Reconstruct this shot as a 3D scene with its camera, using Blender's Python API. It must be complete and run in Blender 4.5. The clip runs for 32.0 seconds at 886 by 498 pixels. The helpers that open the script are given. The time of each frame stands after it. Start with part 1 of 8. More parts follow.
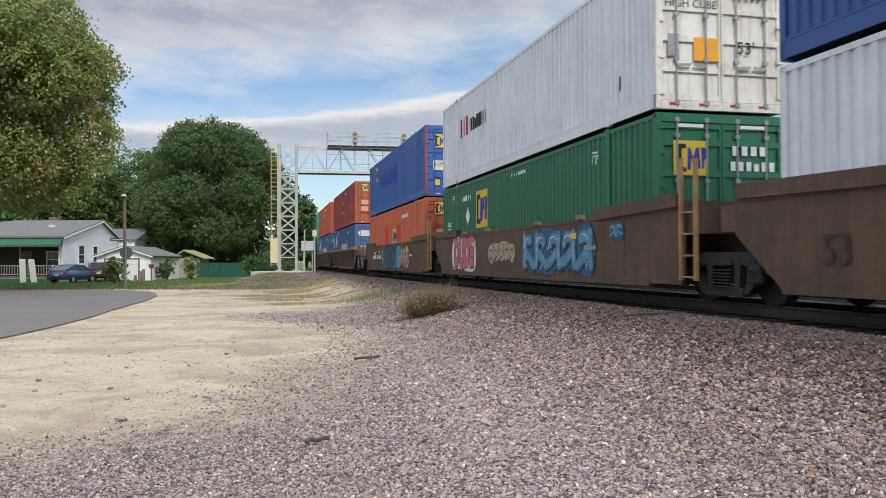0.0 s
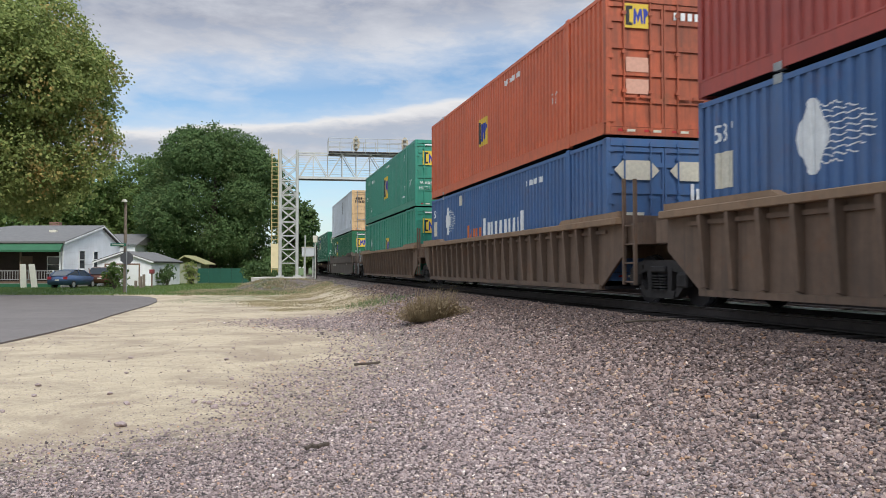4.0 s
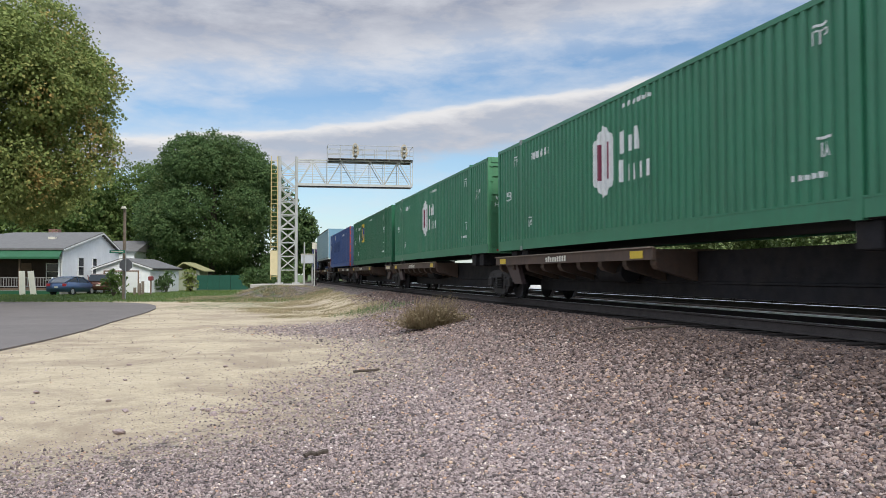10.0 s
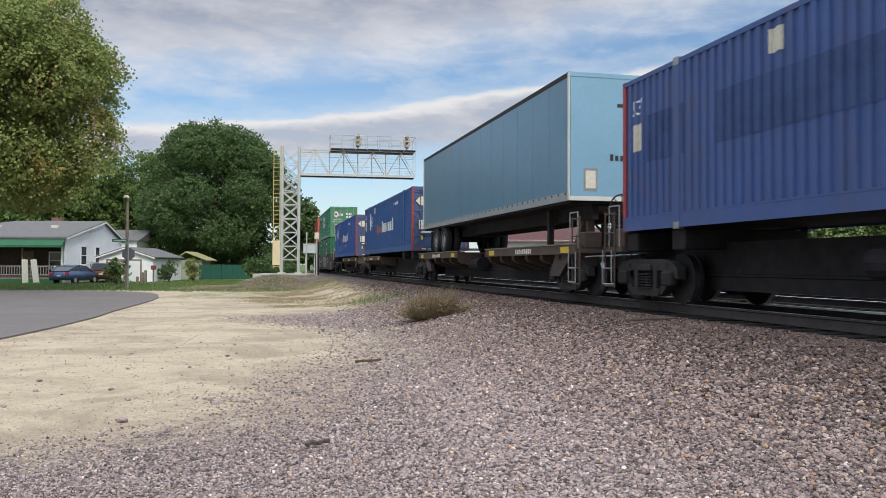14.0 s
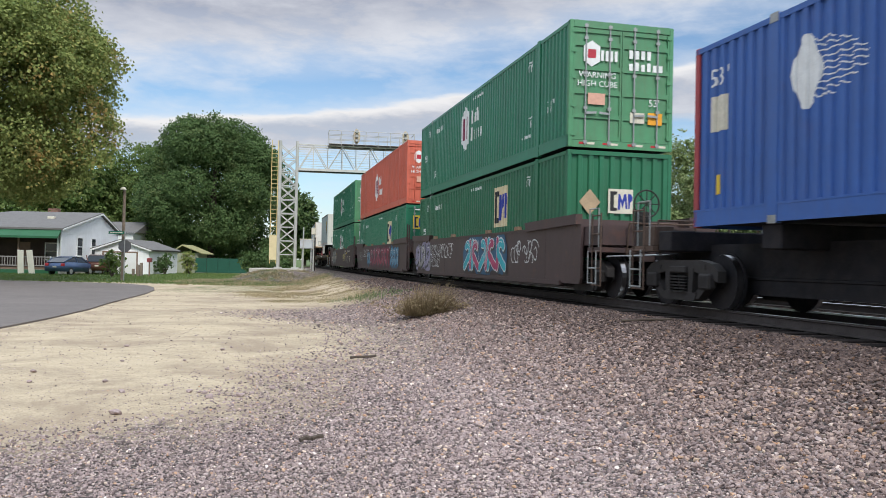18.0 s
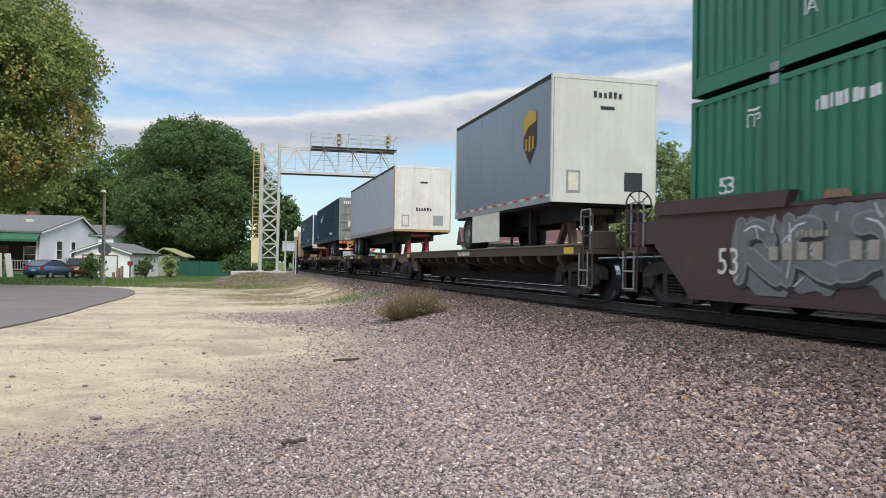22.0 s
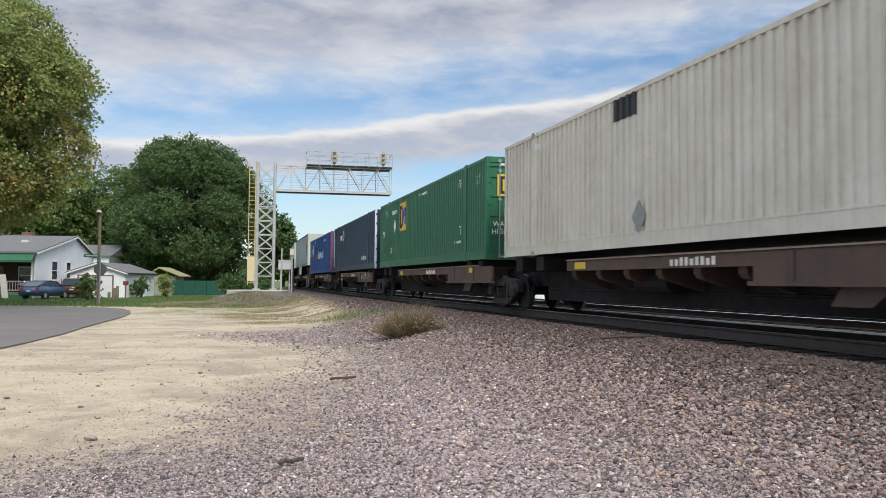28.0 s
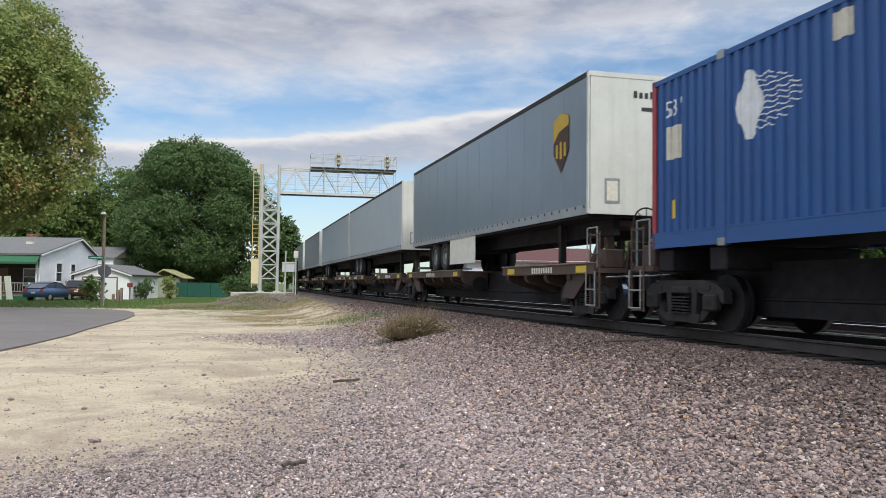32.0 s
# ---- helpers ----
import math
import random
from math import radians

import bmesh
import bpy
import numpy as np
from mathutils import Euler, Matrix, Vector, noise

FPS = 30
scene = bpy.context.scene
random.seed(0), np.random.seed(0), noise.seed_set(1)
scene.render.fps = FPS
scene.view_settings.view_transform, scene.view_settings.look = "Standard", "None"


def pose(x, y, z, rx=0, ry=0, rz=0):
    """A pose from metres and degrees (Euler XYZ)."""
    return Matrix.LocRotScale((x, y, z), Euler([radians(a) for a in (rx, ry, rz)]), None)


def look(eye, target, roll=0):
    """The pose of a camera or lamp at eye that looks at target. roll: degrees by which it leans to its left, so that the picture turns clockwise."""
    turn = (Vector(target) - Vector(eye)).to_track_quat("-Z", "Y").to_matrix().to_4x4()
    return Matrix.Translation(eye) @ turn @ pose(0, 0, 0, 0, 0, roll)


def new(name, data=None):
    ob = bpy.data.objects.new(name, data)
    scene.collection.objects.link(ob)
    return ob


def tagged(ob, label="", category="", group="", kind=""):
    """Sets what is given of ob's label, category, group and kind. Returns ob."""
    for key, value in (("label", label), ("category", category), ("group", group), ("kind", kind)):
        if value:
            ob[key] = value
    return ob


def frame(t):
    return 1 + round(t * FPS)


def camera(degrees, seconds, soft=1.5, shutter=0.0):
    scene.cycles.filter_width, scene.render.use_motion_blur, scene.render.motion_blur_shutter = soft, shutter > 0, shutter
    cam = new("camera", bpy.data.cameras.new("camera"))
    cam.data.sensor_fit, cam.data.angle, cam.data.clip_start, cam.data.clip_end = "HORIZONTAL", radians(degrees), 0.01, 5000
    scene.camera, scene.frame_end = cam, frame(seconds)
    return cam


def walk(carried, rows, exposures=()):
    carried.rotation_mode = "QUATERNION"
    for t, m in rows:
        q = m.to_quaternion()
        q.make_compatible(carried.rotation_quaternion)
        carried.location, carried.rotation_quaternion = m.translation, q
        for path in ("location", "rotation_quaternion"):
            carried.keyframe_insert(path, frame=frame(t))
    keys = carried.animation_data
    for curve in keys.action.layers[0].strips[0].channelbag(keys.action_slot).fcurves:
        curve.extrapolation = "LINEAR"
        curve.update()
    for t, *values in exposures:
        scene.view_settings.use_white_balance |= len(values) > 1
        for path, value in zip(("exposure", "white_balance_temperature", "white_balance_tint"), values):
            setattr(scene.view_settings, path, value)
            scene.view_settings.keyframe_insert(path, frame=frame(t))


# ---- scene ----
# The rails' top lies at z = 0; the eye stands 0.67 m above it, a little under 8 m from the track's centre line.
EYE_Z = 0.67
SPEED = 15.152
cam = camera(57.21, 32.0, soft=0.6, shutter=0.11)
# seconds, yaw to the left, tilt up, lean to the left (degrees)
TURNS = [
    (0, -0.07, 0.88, -0.21), (0.5, -0.08, 0.92, -0.15), (1, -0.12, 0.96, -0.08), (1.5, -0.11, 0.99, -0.02),
    (2, -0.07, 1.06, -0.02), (2.5, -0.03, 1.10, -0.13), (3, -0.02, 1.19, -0.15), (3.5, -0.03, 1.26, -0.12),
    (5.5, -0.02, 1.53, 0.09), (6, -0.02, 1.64, 0.07), (6.5, -0.03, 1.69, 0.02), (7, -0.05, 1.69, -0.00),
    (7.5, -0.06, 1.67, -0.06), (8, -0.04, 1.67, -0.09), (8.5, -0.02, 1.72, -0.14), (9, 0.00, 1.77, -0.12),
    (9.5, -0.04, 1.81, -0.10), (10, -0.09, 1.80, -0.06), (10.5, -0.12, 1.76, 0.07), (11, -0.13, 1.69, 0.16),
    (11.5, -0.13, 1.58, 0.19), (12, -0.12, 1.47, 0.22), (12.5, -0.08, 1.37, 0.21), (13, 0.02, 1.29, 0.29),
    (13.5, 0.07, 1.20, 0.27), (14, 0.07, 1.14, 0.25), (14.5, -0.03, 1.08, 0.22), (16.5, -0.50, 1.11, 0.44),
    (17, -0.45, 1.08, 0.63), (17.5, -0.32, 1.06, 1.02), (18, -0.16, 0.96, 1.20), (18.5, -0.14, 0.88, 1.52),
    (19, -0.33, 0.74, 1.62), (19.5, -0.61, 0.66, 1.55), (20, -0.93, 0.70, 1.35), (20.5, -1.11, 0.84, 1.13),
    (21, -1.24, 1.01, 1.01), (21.5, -1.30, 1.08, 0.94), (22, -1.36, 1.15, 1.03), (22.5, -1.40, 1.22, 1.06),
    (23, -1.39, 1.29, 1.06), (23.5, -1.34, 1.38, 0.93), (24, -1.25, 1.49, 0.87), (24.5, -1.18, 1.60, 0.86),
    (25, -1.15, 1.66, 0.78), (25.5, -1.20, 1.76, 0.71), (27.5, -1.62, 2.23, 0.52), (28, -1.62, 2.35, 0.51),
    (28.5, -1.57, 2.45, 0.62), (29, -1.52, 2.49, 0.67), (29.5, -1.46, 2.47, 0.66), (30, -1.41, 2.45, 0.75),
    (30.5, -1.40, 2.45, 0.73), (31, -1.39, 2.48, 0.72), (31.5, -1.36, 2.52, 0.77), (32, -1.35, 2.55, 0.69)]
walk(cam, [(t, pose(0, 0, EYE_Z, 90 + tilt, 0, yaw) @ pose(0, 0, 0, 0, 0, lean)) for t, yaw, tilt, lean in TURNS],
     exposures=[(0, 0.0), (14, -0.02), (17, 0.05), (19.5, 0.12), (22, 0.05), (24, -0.04), (29, 0.02), (32, 0.02)])

# ---- world and sun ----
SUN_EL, SUN_AZ = 46, 160          # degrees; azimuth clockwise from +y (the sun stands behind the eye)


def nd(tree, kind, **props):
    n = tree.nodes.new(kind)
    for k, v in props.items():
        if k in n.inputs:
            n.inputs[k].default_value = v
    return n


def math_node(tree, op, a, b=None):
    n = tree.nodes.new("ShaderNodeMath")
    n.operation = op
    for i, v in enumerate((a, b)):
        if v is None:
            continue
        if isinstance(v, (int, float)):
            n.inputs[i].default_value = v
        else:
            tree.links.new(v, n.inputs[i])
    return n.outputs[0]


def ramp_node(tree, fac, stops, interp="LINEAR"):
    n = tree.nodes.new("ShaderNodeValToRGB")
    cr = n.color_ramp
    cr.interpolation = interp
    while len(cr.elements) < len(stops):
        cr.elements.new(0.5)
    for e, (p, c) in zip(cr.elements, stops):
        e.position = p
        e.color = (*c, 1) if len(c) == 3 else c
    tree.links.new(fac, n.inputs[0])
    return n.outputs[0]


def grey(v):
    return (v, v, v)


def mix_node(tree, fac, a, b, blend="MIX"):
    n = tree.nodes.new("ShaderNodeMix")
    n.data_type, n.blend_type = "RGBA", blend
    for i, v in ((0, fac), (6, a), (7, b)):
        if isinstance(v, (int, float)):
            n.inputs[i].default_value = v
        elif isinstance(v, tuple):
            n.inputs[i].default_value = (*v, 1)
        else:
            tree.links.new(v, n.inputs[i])
    return n.outputs[2]


def noise_node(tree, vec, scale, detail=4.0, rough=0.55, distort=0.0):
    n = tree.nodes.new("ShaderNodeTexNoise")
    n.inputs["Scale"].default_value = scale
    n.inputs["Detail"].default_value = detail
    n.inputs["Roughness"].default_value = rough
    n.inputs["Distortion"].default_value = distort
    if vec is not None:
        tree.links.new(vec, n.inputs["Vector"])
    return n.outputs["Fac"]


def make_world():
    w = bpy.data.worlds.new("sky")
    scene.world = w
    w.use_nodes = True
    t = w.node_tree
    t.nodes.clear()
    out = t.nodes.new("ShaderNodeOutputWorld")
    bg = t.nodes.new("ShaderNodeBackground")
    sky = t.nodes.new("ShaderNodeTexSky")
    sky.sky_type = "NISHITA"
    sky.sun_disc = False
    sky.sun_elevation, sky.sun_rotation = radians(SUN_EL), radians(SUN_AZ)
    sky.air_density, sky.dust_density, sky.ozone_density = 1.0, 0.6, 1.5
    tc = t.nodes.new("ShaderNodeTexCoord")
    sep = t.nodes.new("ShaderNodeSeparateXYZ")
    t.links.new(tc.outputs["Generated"], sep.inputs[0])
    x, y, z = sep.outputs
    # long flat clouds: stretched noise on the direction
    mp = t.nodes.new("ShaderNodeMapping")
    mp.inputs["Scale"].default_value = (3.4, 3.4, 12.0)
    t.links.new(tc.outputs["Generated"], mp.inputs[0])
    big = noise_node(t, mp.outputs[0], 1.0, 5, 0.55, 0.25)
    mp2 = t.nodes.new("ShaderNodeMapping")
    mp2.inputs["Scale"].default_value = (11.0, 11.0, 34.0)
    mp2.inputs["Location"].default_value = (3.1, 1.7, 0.4)
    t.links.new(tc.outputs["Generated"], mp2.inputs[0])
    fine = noise_node(t, mp2.outputs[0], 1.0, 6, 0.60, 0.15)
    # height in the sky, warped, rising a little to the right
    tilt = math_node(t, "MULTIPLY", x, -0.108)
    h = math_node(t, "ADD", z, tilt)
    wob = math_node(t, "MULTIPLY", math_node(t, "SUBTRACT", big, 0.5), 0.045)
    wob2 = math_node(t, "MULTIPLY", math_node(t, "SUBTRACT", fine, 0.5), 0.030)
    hw = math_node(t, "ADD", math_node(t, "ADD", h, wob), wob2)
    cover = ramp_node(t, hw, [(0.0, grey(0.20)), (0.10, grey(0.08)), (0.142, grey(0.06)), (0.160, grey(0.88)), (0.197, grey(1.0)),
                              (0.204, grey(0.12)), (0.228, grey(0.0)), (0.256, grey(0.34)), (0.288, grey(0.93)), (0.5, grey(1.0)), (1.0, grey(0.7))])
    shade = ramp_node(t, hw, [(0.0, (0.62, 0.74, 0.84)), (0.12, (0.70, 0.78, 0.86)), (0.157, (0.46, 0.49, 0.57)), (0.182, (0.48, 0.50, 0.57)),
                              (0.196, (0.86, 0.84, 0.83)), (0.255, (0.72, 0.76, 0.83)), (0.285, (0.52, 0.55, 0.63)), (0.315, (0.36, 0.385, 0.47)),
                              (0.345, (0.42, 0.45, 0.53)), (0.47, (0.80, 0.90, 1.07)), (0.65, (1.18, 1.36, 1.63)), (1.0, (1.22, 1.41, 1.69))])
    shade2 = mix_node(t, math_node(t, "MULTIPLY", ramp_node(t, fine, [(0.4, grey(0)), (0.75, grey(1))]), 0.55), shade, (0.82, 0.83, 0.87))
    wisp = ramp_node(t, fine, [(0.42, grey(0.0)), (0.66, grey(1.0))])
    fac = math_node(t, "MULTIPLY", math_node(t, "ADD", cover, math_node(t, "MULTIPLY", wisp, 0.34)), 0.93)
    fac = math_node(t, "MINIMUM", fac, 0.97)
    skycol = mix_node(t, 1.0, sky.outputs[0], (0.108, 0.120, 0.128), "MULTIPLY")
    col = mix_node(t, fac, skycol, shade2)
    t.links.new(col, bg.inputs[0])
    bg.inputs[1].default_value = 1.0
    t.links.new(bg.outputs[0], out.inputs[0])


make_world()
sun_data = bpy.data.lights.new("sun", "SUN")
sun_data.energy, sun_data.angle, sun_data.color = 2.6, radians(22), (1.0, 0.970, 0.915)
sun = new("sun", sun_data)
_az, _el = radians(SUN_AZ), radians(SUN_EL)
_to_sun = Vector((math.sin(_az) * math.cos(_el), math.cos(_az) * math.cos(_el), math.sin(_el)))
sun.matrix_world = look(_to_sun * 60, (0, 0, 0))

# ---- materials ----
MATS = {}


def material(name, col, rough=0.7, metal=0.0, var=0.12, scale=3.0, dirt=None, dirt_amt=0.0, bump=0.0, bump_scale=40.0,
             rust=0.0, streak=0.0, per_object=0.0, per_island=0.0, emit=None, spec=0.5):
    """A worn surface: base colour, cloudy variation at two scales, dirt, rust spots, rain streaks and fine relief."""
    if name in MATS:
        return MATS[name]
    m = bpy.data.materials.new(name)
    MATS[name] = m
    m.use_nodes = True
    t = m.node_tree
    b = t.nodes["Principled BSDF"]
    tc = t.nodes.new("ShaderNodeTexCoord")
    vec = tc.outputs["Object"]
    n1 = noise_node(t, vec, scale, 5, 0.6)
    n2 = noise_node(t, vec, scale * 9, 3, 0.6)
    mixn = math_node(t, "ADD", math_node(t, "MULTIPLY", n1, 0.65), math_node(t, "MULTIPLY", n2, 0.35))
    lo = tuple(max(0, c * (1 - 1.6 * var)) for c in col)
    hi = tuple(min(1, c * (1 + 1.6 * var)) for c in col)
    c = ramp_node(t, mixn, [(0.25, lo), (0.75, hi)])
    if per_object:
        oi = t.nodes.new("ShaderNodeObjectInfo")
        c = mix_node(t, 1.0, c, ramp_node(t, oi.outputs["Random"], [(0.0, grey(1 - per_object)), (1.0, grey(1 + per_object * 0.4))]), "MULTIPLY")
    if per_island:
        ge = t.nodes.new("ShaderNodeNewGeometry")
        c = mix_node(t, 1.0, c, ramp_node(t, ge.outputs["Random Per Island"], [(0.0, grey(1 - per_island)), (1.0, grey(1 + per_island * 0.5))]), "MULTIPLY")
    if streak:
        mp = t.nodes.new("ShaderNodeMapping")
        mp.inputs["Scale"].default_value = (7.0, 7.0, 0.35)
        t.links.new(vec, mp.inputs[0])
        s = noise_node(t, mp.outputs[0], 1.0, 4, 0.65)
        f = math_node(t, "MULTIPLY", ramp_node(t, s, [(0.45, grey(0)), (0.75, grey(1))]), streak)
        c = mix_node(t, f, c, dirt or (0.12, 0.10, 0.08))
    if dirt_amt:
        d = noise_node(t, vec, scale * 0.8, 6, 0.7)
        f = math_node(t, "MULTIPLY", ramp_node(t, d, [(0.42, grey(0)), (0.72, grey(1))]), dirt_amt)
        c = mix_node(t, f, c, dirt or (0.10, 0.085, 0.07))
    if rust:
        d = noise_node(t, vec, scale * 2.3, 7, 0.72)
        f = math_node(t, "MULTIPLY", ramp_node(t, d, [(0.56, grey(0)), (0.68, grey(1))]), rust)
        c = mix_node(t, f, c, (0.19, 0.075, 0.03))
    t.links.new(c, b.inputs["Base Color"])
    b.inputs["Roughness"].default_value = rough
    b.inputs["Metallic"].default_value = metal
    b.inputs["Specular IOR Level"].default_value = spec
    if bump:
        bn = t.nodes.new("ShaderNodeBump")
        bn.inputs["Strength"].default_value = bump
        bn.inputs["Distance"].default_value = 0.02
        t.links.new(noise_node(t, vec, bump_scale, 4, 0.6), bn.inputs["Height"])
        t.links.new(bn.outputs[0], b.inputs["Normal"])
    if emit:
        b.inputs["Emission Color"].default_value = (*emit[0], 1)
        b.inputs["Emission Strength"].default_value = emit[1]
    return m


def glass(name="window_glass", col=(0.03, 0.035, 0.04)):
    if name in MATS:
        return MATS[name]
    m = material(name, col, 0.06, 0.0, 0.05)
    return m


def leaf_material(name, a, b_, c_):
    """Leaves: each its own green between a and b, some turned c; light passes through."""
    m = bpy.data.materials.new(name)
    MATS[name] = m
    m.use_nodes = True
    t = m.node_tree
    t.nodes.remove(t.nodes["Principled BSDF"])
    out = t.nodes["Material Output"]
    ge = t.nodes.new("ShaderNodeNewGeometry")
    tc = t.nodes.new("ShaderNodeTexCoord")
    n = noise_node(t, tc.outputs["Object"], 0.28, 3, 0.6)
    rnd = ramp_node(t, ge.outputs["Random Per Island"], [(0.0, a), (0.75, b_), (1.0, b_)])
    turned = ramp_node(t, math_node(t, "ADD", n, math_node(t, "MULTIPLY", ge.outputs["Random Per Island"], 0.25)),
                       [(0.69, grey(0)), (0.93, grey(1))])
    col = mix_node(t, turned, rnd, c_)
    d = t.nodes.new("ShaderNodeBsdfPrincipled")
    d.inputs["Roughness"].default_value = 0.7
    d.inputs["Specular IOR Level"].default_value = 0.15
    tr = t.nodes.new("ShaderNodeBsdfTranslucent")
    t.links.new(col, d.inputs["Base Color"])
    t.links.new(col, tr.inputs[0])
    mx = t.nodes.new("ShaderNodeMixShader")
    mx.inputs[0].default_value = 0.32
    t.links.new(d.outputs[0], mx.inputs[1])
    t.links.new(tr.outputs[0], mx.inputs[2])
    t.links.new(mx.outputs[0], out.inputs[0])
    return m


# ---- mesh helpers ----
def part(name, bm, mat, parent=None, label="", smooth=False):
    """Links a bmesh (or a finished mesh) as one mesh object under a thing or part."""
    if isinstance(bm, bpy.types.Mesh):
        me = bm
    else:
        me = bpy.data.meshes.new(name)
        bm.to_mesh(me)
        bm.free()
        if smooth:
            me.polygons.foreach_set("use_smooth", [True] * len(me.polygons))
    if mat is not None and not me.materials:
        me.materials.append(mat)
    ob = new(name, me)
    if parent is not None:
        ob.parent = parent
    if name in ("marking", "lettering", "logo_mark", "emblem"):
        ob["kind"] = "stuff"
    if label:
        ob["label"] = label
    return ob


def box(bm, x0, x1, y0, y1, z0, z1, bev=0.0, m=None):
    vs = [bm.verts.new(p) for p in ((x0, y0, z0), (x1, y0, z0), (x1, y1, z0), (x0, y1, z0),
                                    (x0, y0, z1), (x1, y0, z1), (x1, y1, z1), (x0, y1, z1))]
    fs = [bm.faces.new([vs[i] for i in f]) for f in ((0, 3, 2, 1), (4, 5, 6, 7), (0, 1, 5, 4), (1, 2, 6, 5), (2, 3, 7, 6), (3, 0, 4, 7))]
    if bev:
        es = list({e for f in fs for e in f.edges})
        r = bmesh.ops.bevel(bm, geom=es, offset=bev, segments=1, affect="EDGES", profile=0.5)
        vs = list({v for f in r["faces"] for v in f.verts})
    if m is not None:
        bmesh.ops.transform(bm, matrix=m, verts=list({v for v in vs if v.is_valid}))
    return bm


def boxes(*rows, bev=0.0):
    bm = bmesh.new()
    for r in rows:
        box(bm, *r, bev=bev)
    return bm


def rod(bm, p, q, r, n=8, r2=None):
    """A round bar from p to q."""
    p, q = Vector(p), Vector(q)
    d = q - p
    m = Matrix.Translation((p + q) / 2) @ d.to_track_quat("Z", "Y").to_matrix().to_4x4()
    bmesh.ops.create_cone(bm, cap_ends=True, segments=n, radius1=r, radius2=r if r2 is None else r2, depth=d.length, matrix=m)
    return bm


def bar(bm, p, q, w, h=None):
    """A square bar from p to q."""
    h = w if h is None else h
    p, q = Vector(p), Vector(q)
    d = q - p
    m = Matrix.Translation(p) @ d.to_track_quat("Z", "Y").to_matrix().to_4x4()
    box(bm, -w / 2, w / 2, -h / 2, h / 2, 0, d.length, m=m)
    return bm


def prism(bm, pts, lo, hi, axis="y"):
    """A flat outline pulled out along an axis. pts are (x, z) for y, (y, z) for x, (x, y) for z."""
    def at(p, v):
        return {"y": (p[0], v, p[1]), "x": (v, p[0], p[1]), "z": (p[0], p[1], v)}[axis]
    a = [bm.verts.new(at(p, lo)) for p in pts]
    b = [bm.verts.new(at(p, hi)) for p in pts]
    fs = [bm.faces.new(a), bm.faces.new(b)]
    n = len(pts)
    for i in range(n):
        fs.append(bm.faces.new((a[i], a[(i + 1) % n], b[(i + 1) % n], b[i])))
    bmesh.ops.recalc_face_normals(bm, faces=fs)
    return bm


def raw_mesh(name, verts, faces, mat=None, smooth=False):
    me = bpy.data.meshes.new(name)
    verts = np.asarray(verts, dtype=np.float32)
    faces = np.asarray(faces, dtype=np.int32)
    k = faces.shape[1]
    me.vertices.add(len(verts))
    me.vertices.foreach_set("co", verts.ravel())
    me.loops.add(faces.size)
    me.loops.foreach_set("vertex_index", faces.ravel())
    me.polygons.add(len(faces))
    me.polygons.foreach_set("loop_start", np.arange(0, faces.size, k, dtype=np.int32))
    me.polygons.foreach_set("use_smooth", [smooth] * len(faces))
    me.update(calc_edges=True)
    if mat:
        me.materials.append(mat)
    return me


def writing(text, size, mat, name="lettering", width=1.0):
    """Flat letters, centred, in the x-y plane."""
    cu = bpy.data.curves.new(name, "FONT")
    cu.body, cu.size, cu.align_x, cu.align_y, cu.extrude = text, size, "CENTER", "CENTER", 0.002
    cu.resolution_u = 2
    ob = bpy.data.objects.new(name, cu)
    me = bpy.data.meshes.new_from_object(ob)
    bpy.data.objects.remove(ob)
    bpy.data.curves.remove(cu)
    me.transform(Matrix.Diagonal((width, 1, 1, 1)))
    me.materials.clear()
    me.materials.append(mat)
    return me


# ---- the line of the track ----
HEAD0, BEND = radians(13.52), -0.000266     # heading to the left of +y at s = 0, and how it turns per metre
FAR_S, FAR_BEND = 78.0, -1 / 430            # farther off the line bends away to the right


def _line():
    """Centre line every metre, for s from -560 to 700."""
    tab = {}
    for sign in (1, -1):
        x, y = 3.865 + 1.3 * math.cos(HEAD0), 14 + 1.3 * math.sin(HEAD0)
        a = HEAD0
        tab[0] = (x, y, a)
        for i in range(1, 701 if sign > 0 else 561):
            s = sign * (i - 0.5)
            k = FAR_BEND if s > FAR_S else (BEND if s > -60 else 0.0)
            am = a + sign * k * 0.5
            x, y = x - sign * math.sin(am), y + sign * math.cos(am)
            a += sign * k
            tab[sign * i] = (x, y, a)
    return tab


LINE = _line()


def on_line(s, off=0.0):
    """Centre line at s, moved off metres to the left (towards the eye): x, y, heading."""
    i = math.floor(s)
    f = s - i
    (x0, y0, a0), (x1, y1, a1) = LINE[i], LINE[i + 1]
    x, y, a = x0 + (x1 - x0) * f, y0 + (y1 - y0) * f, a0 + (a1 - a0) * f
    return x - off * math.cos(a), y - off * math.sin(a), a


def rail_pose(s, z=0.0):
    x, y, a = on_line(s)
    return pose(x, y, z, 0, 0, 90 + math.degrees(a))

# ---- ground ----
LINE_S = np.array(sorted(LINE))
LINE_XY = np.array([LINE[s][:2] for s in LINE_S])


def beside(x, y):
    """Distance of points from the centre line, signed: positive on the eye's side."""
    x, y = np.atleast_1d(x), np.atleast_1d(y)
    sel = LINE_XY[(LINE_S > -90) & (LINE_S < 330)]
    an = np.array([LINE[s][2] for s in LINE_S[(LINE_S > -90) & (LINE_S < 330)]])
    d2 = (x[:, None] - sel[None, :, 0]) ** 2 + (y[:, None] - sel[None, :, 1]) ** 2
    j = d2.argmin(1)
    return -(x - sel[j, 0]) * np.cos(an[j]) - (y - sel[j, 1]) * np.sin(an[j])


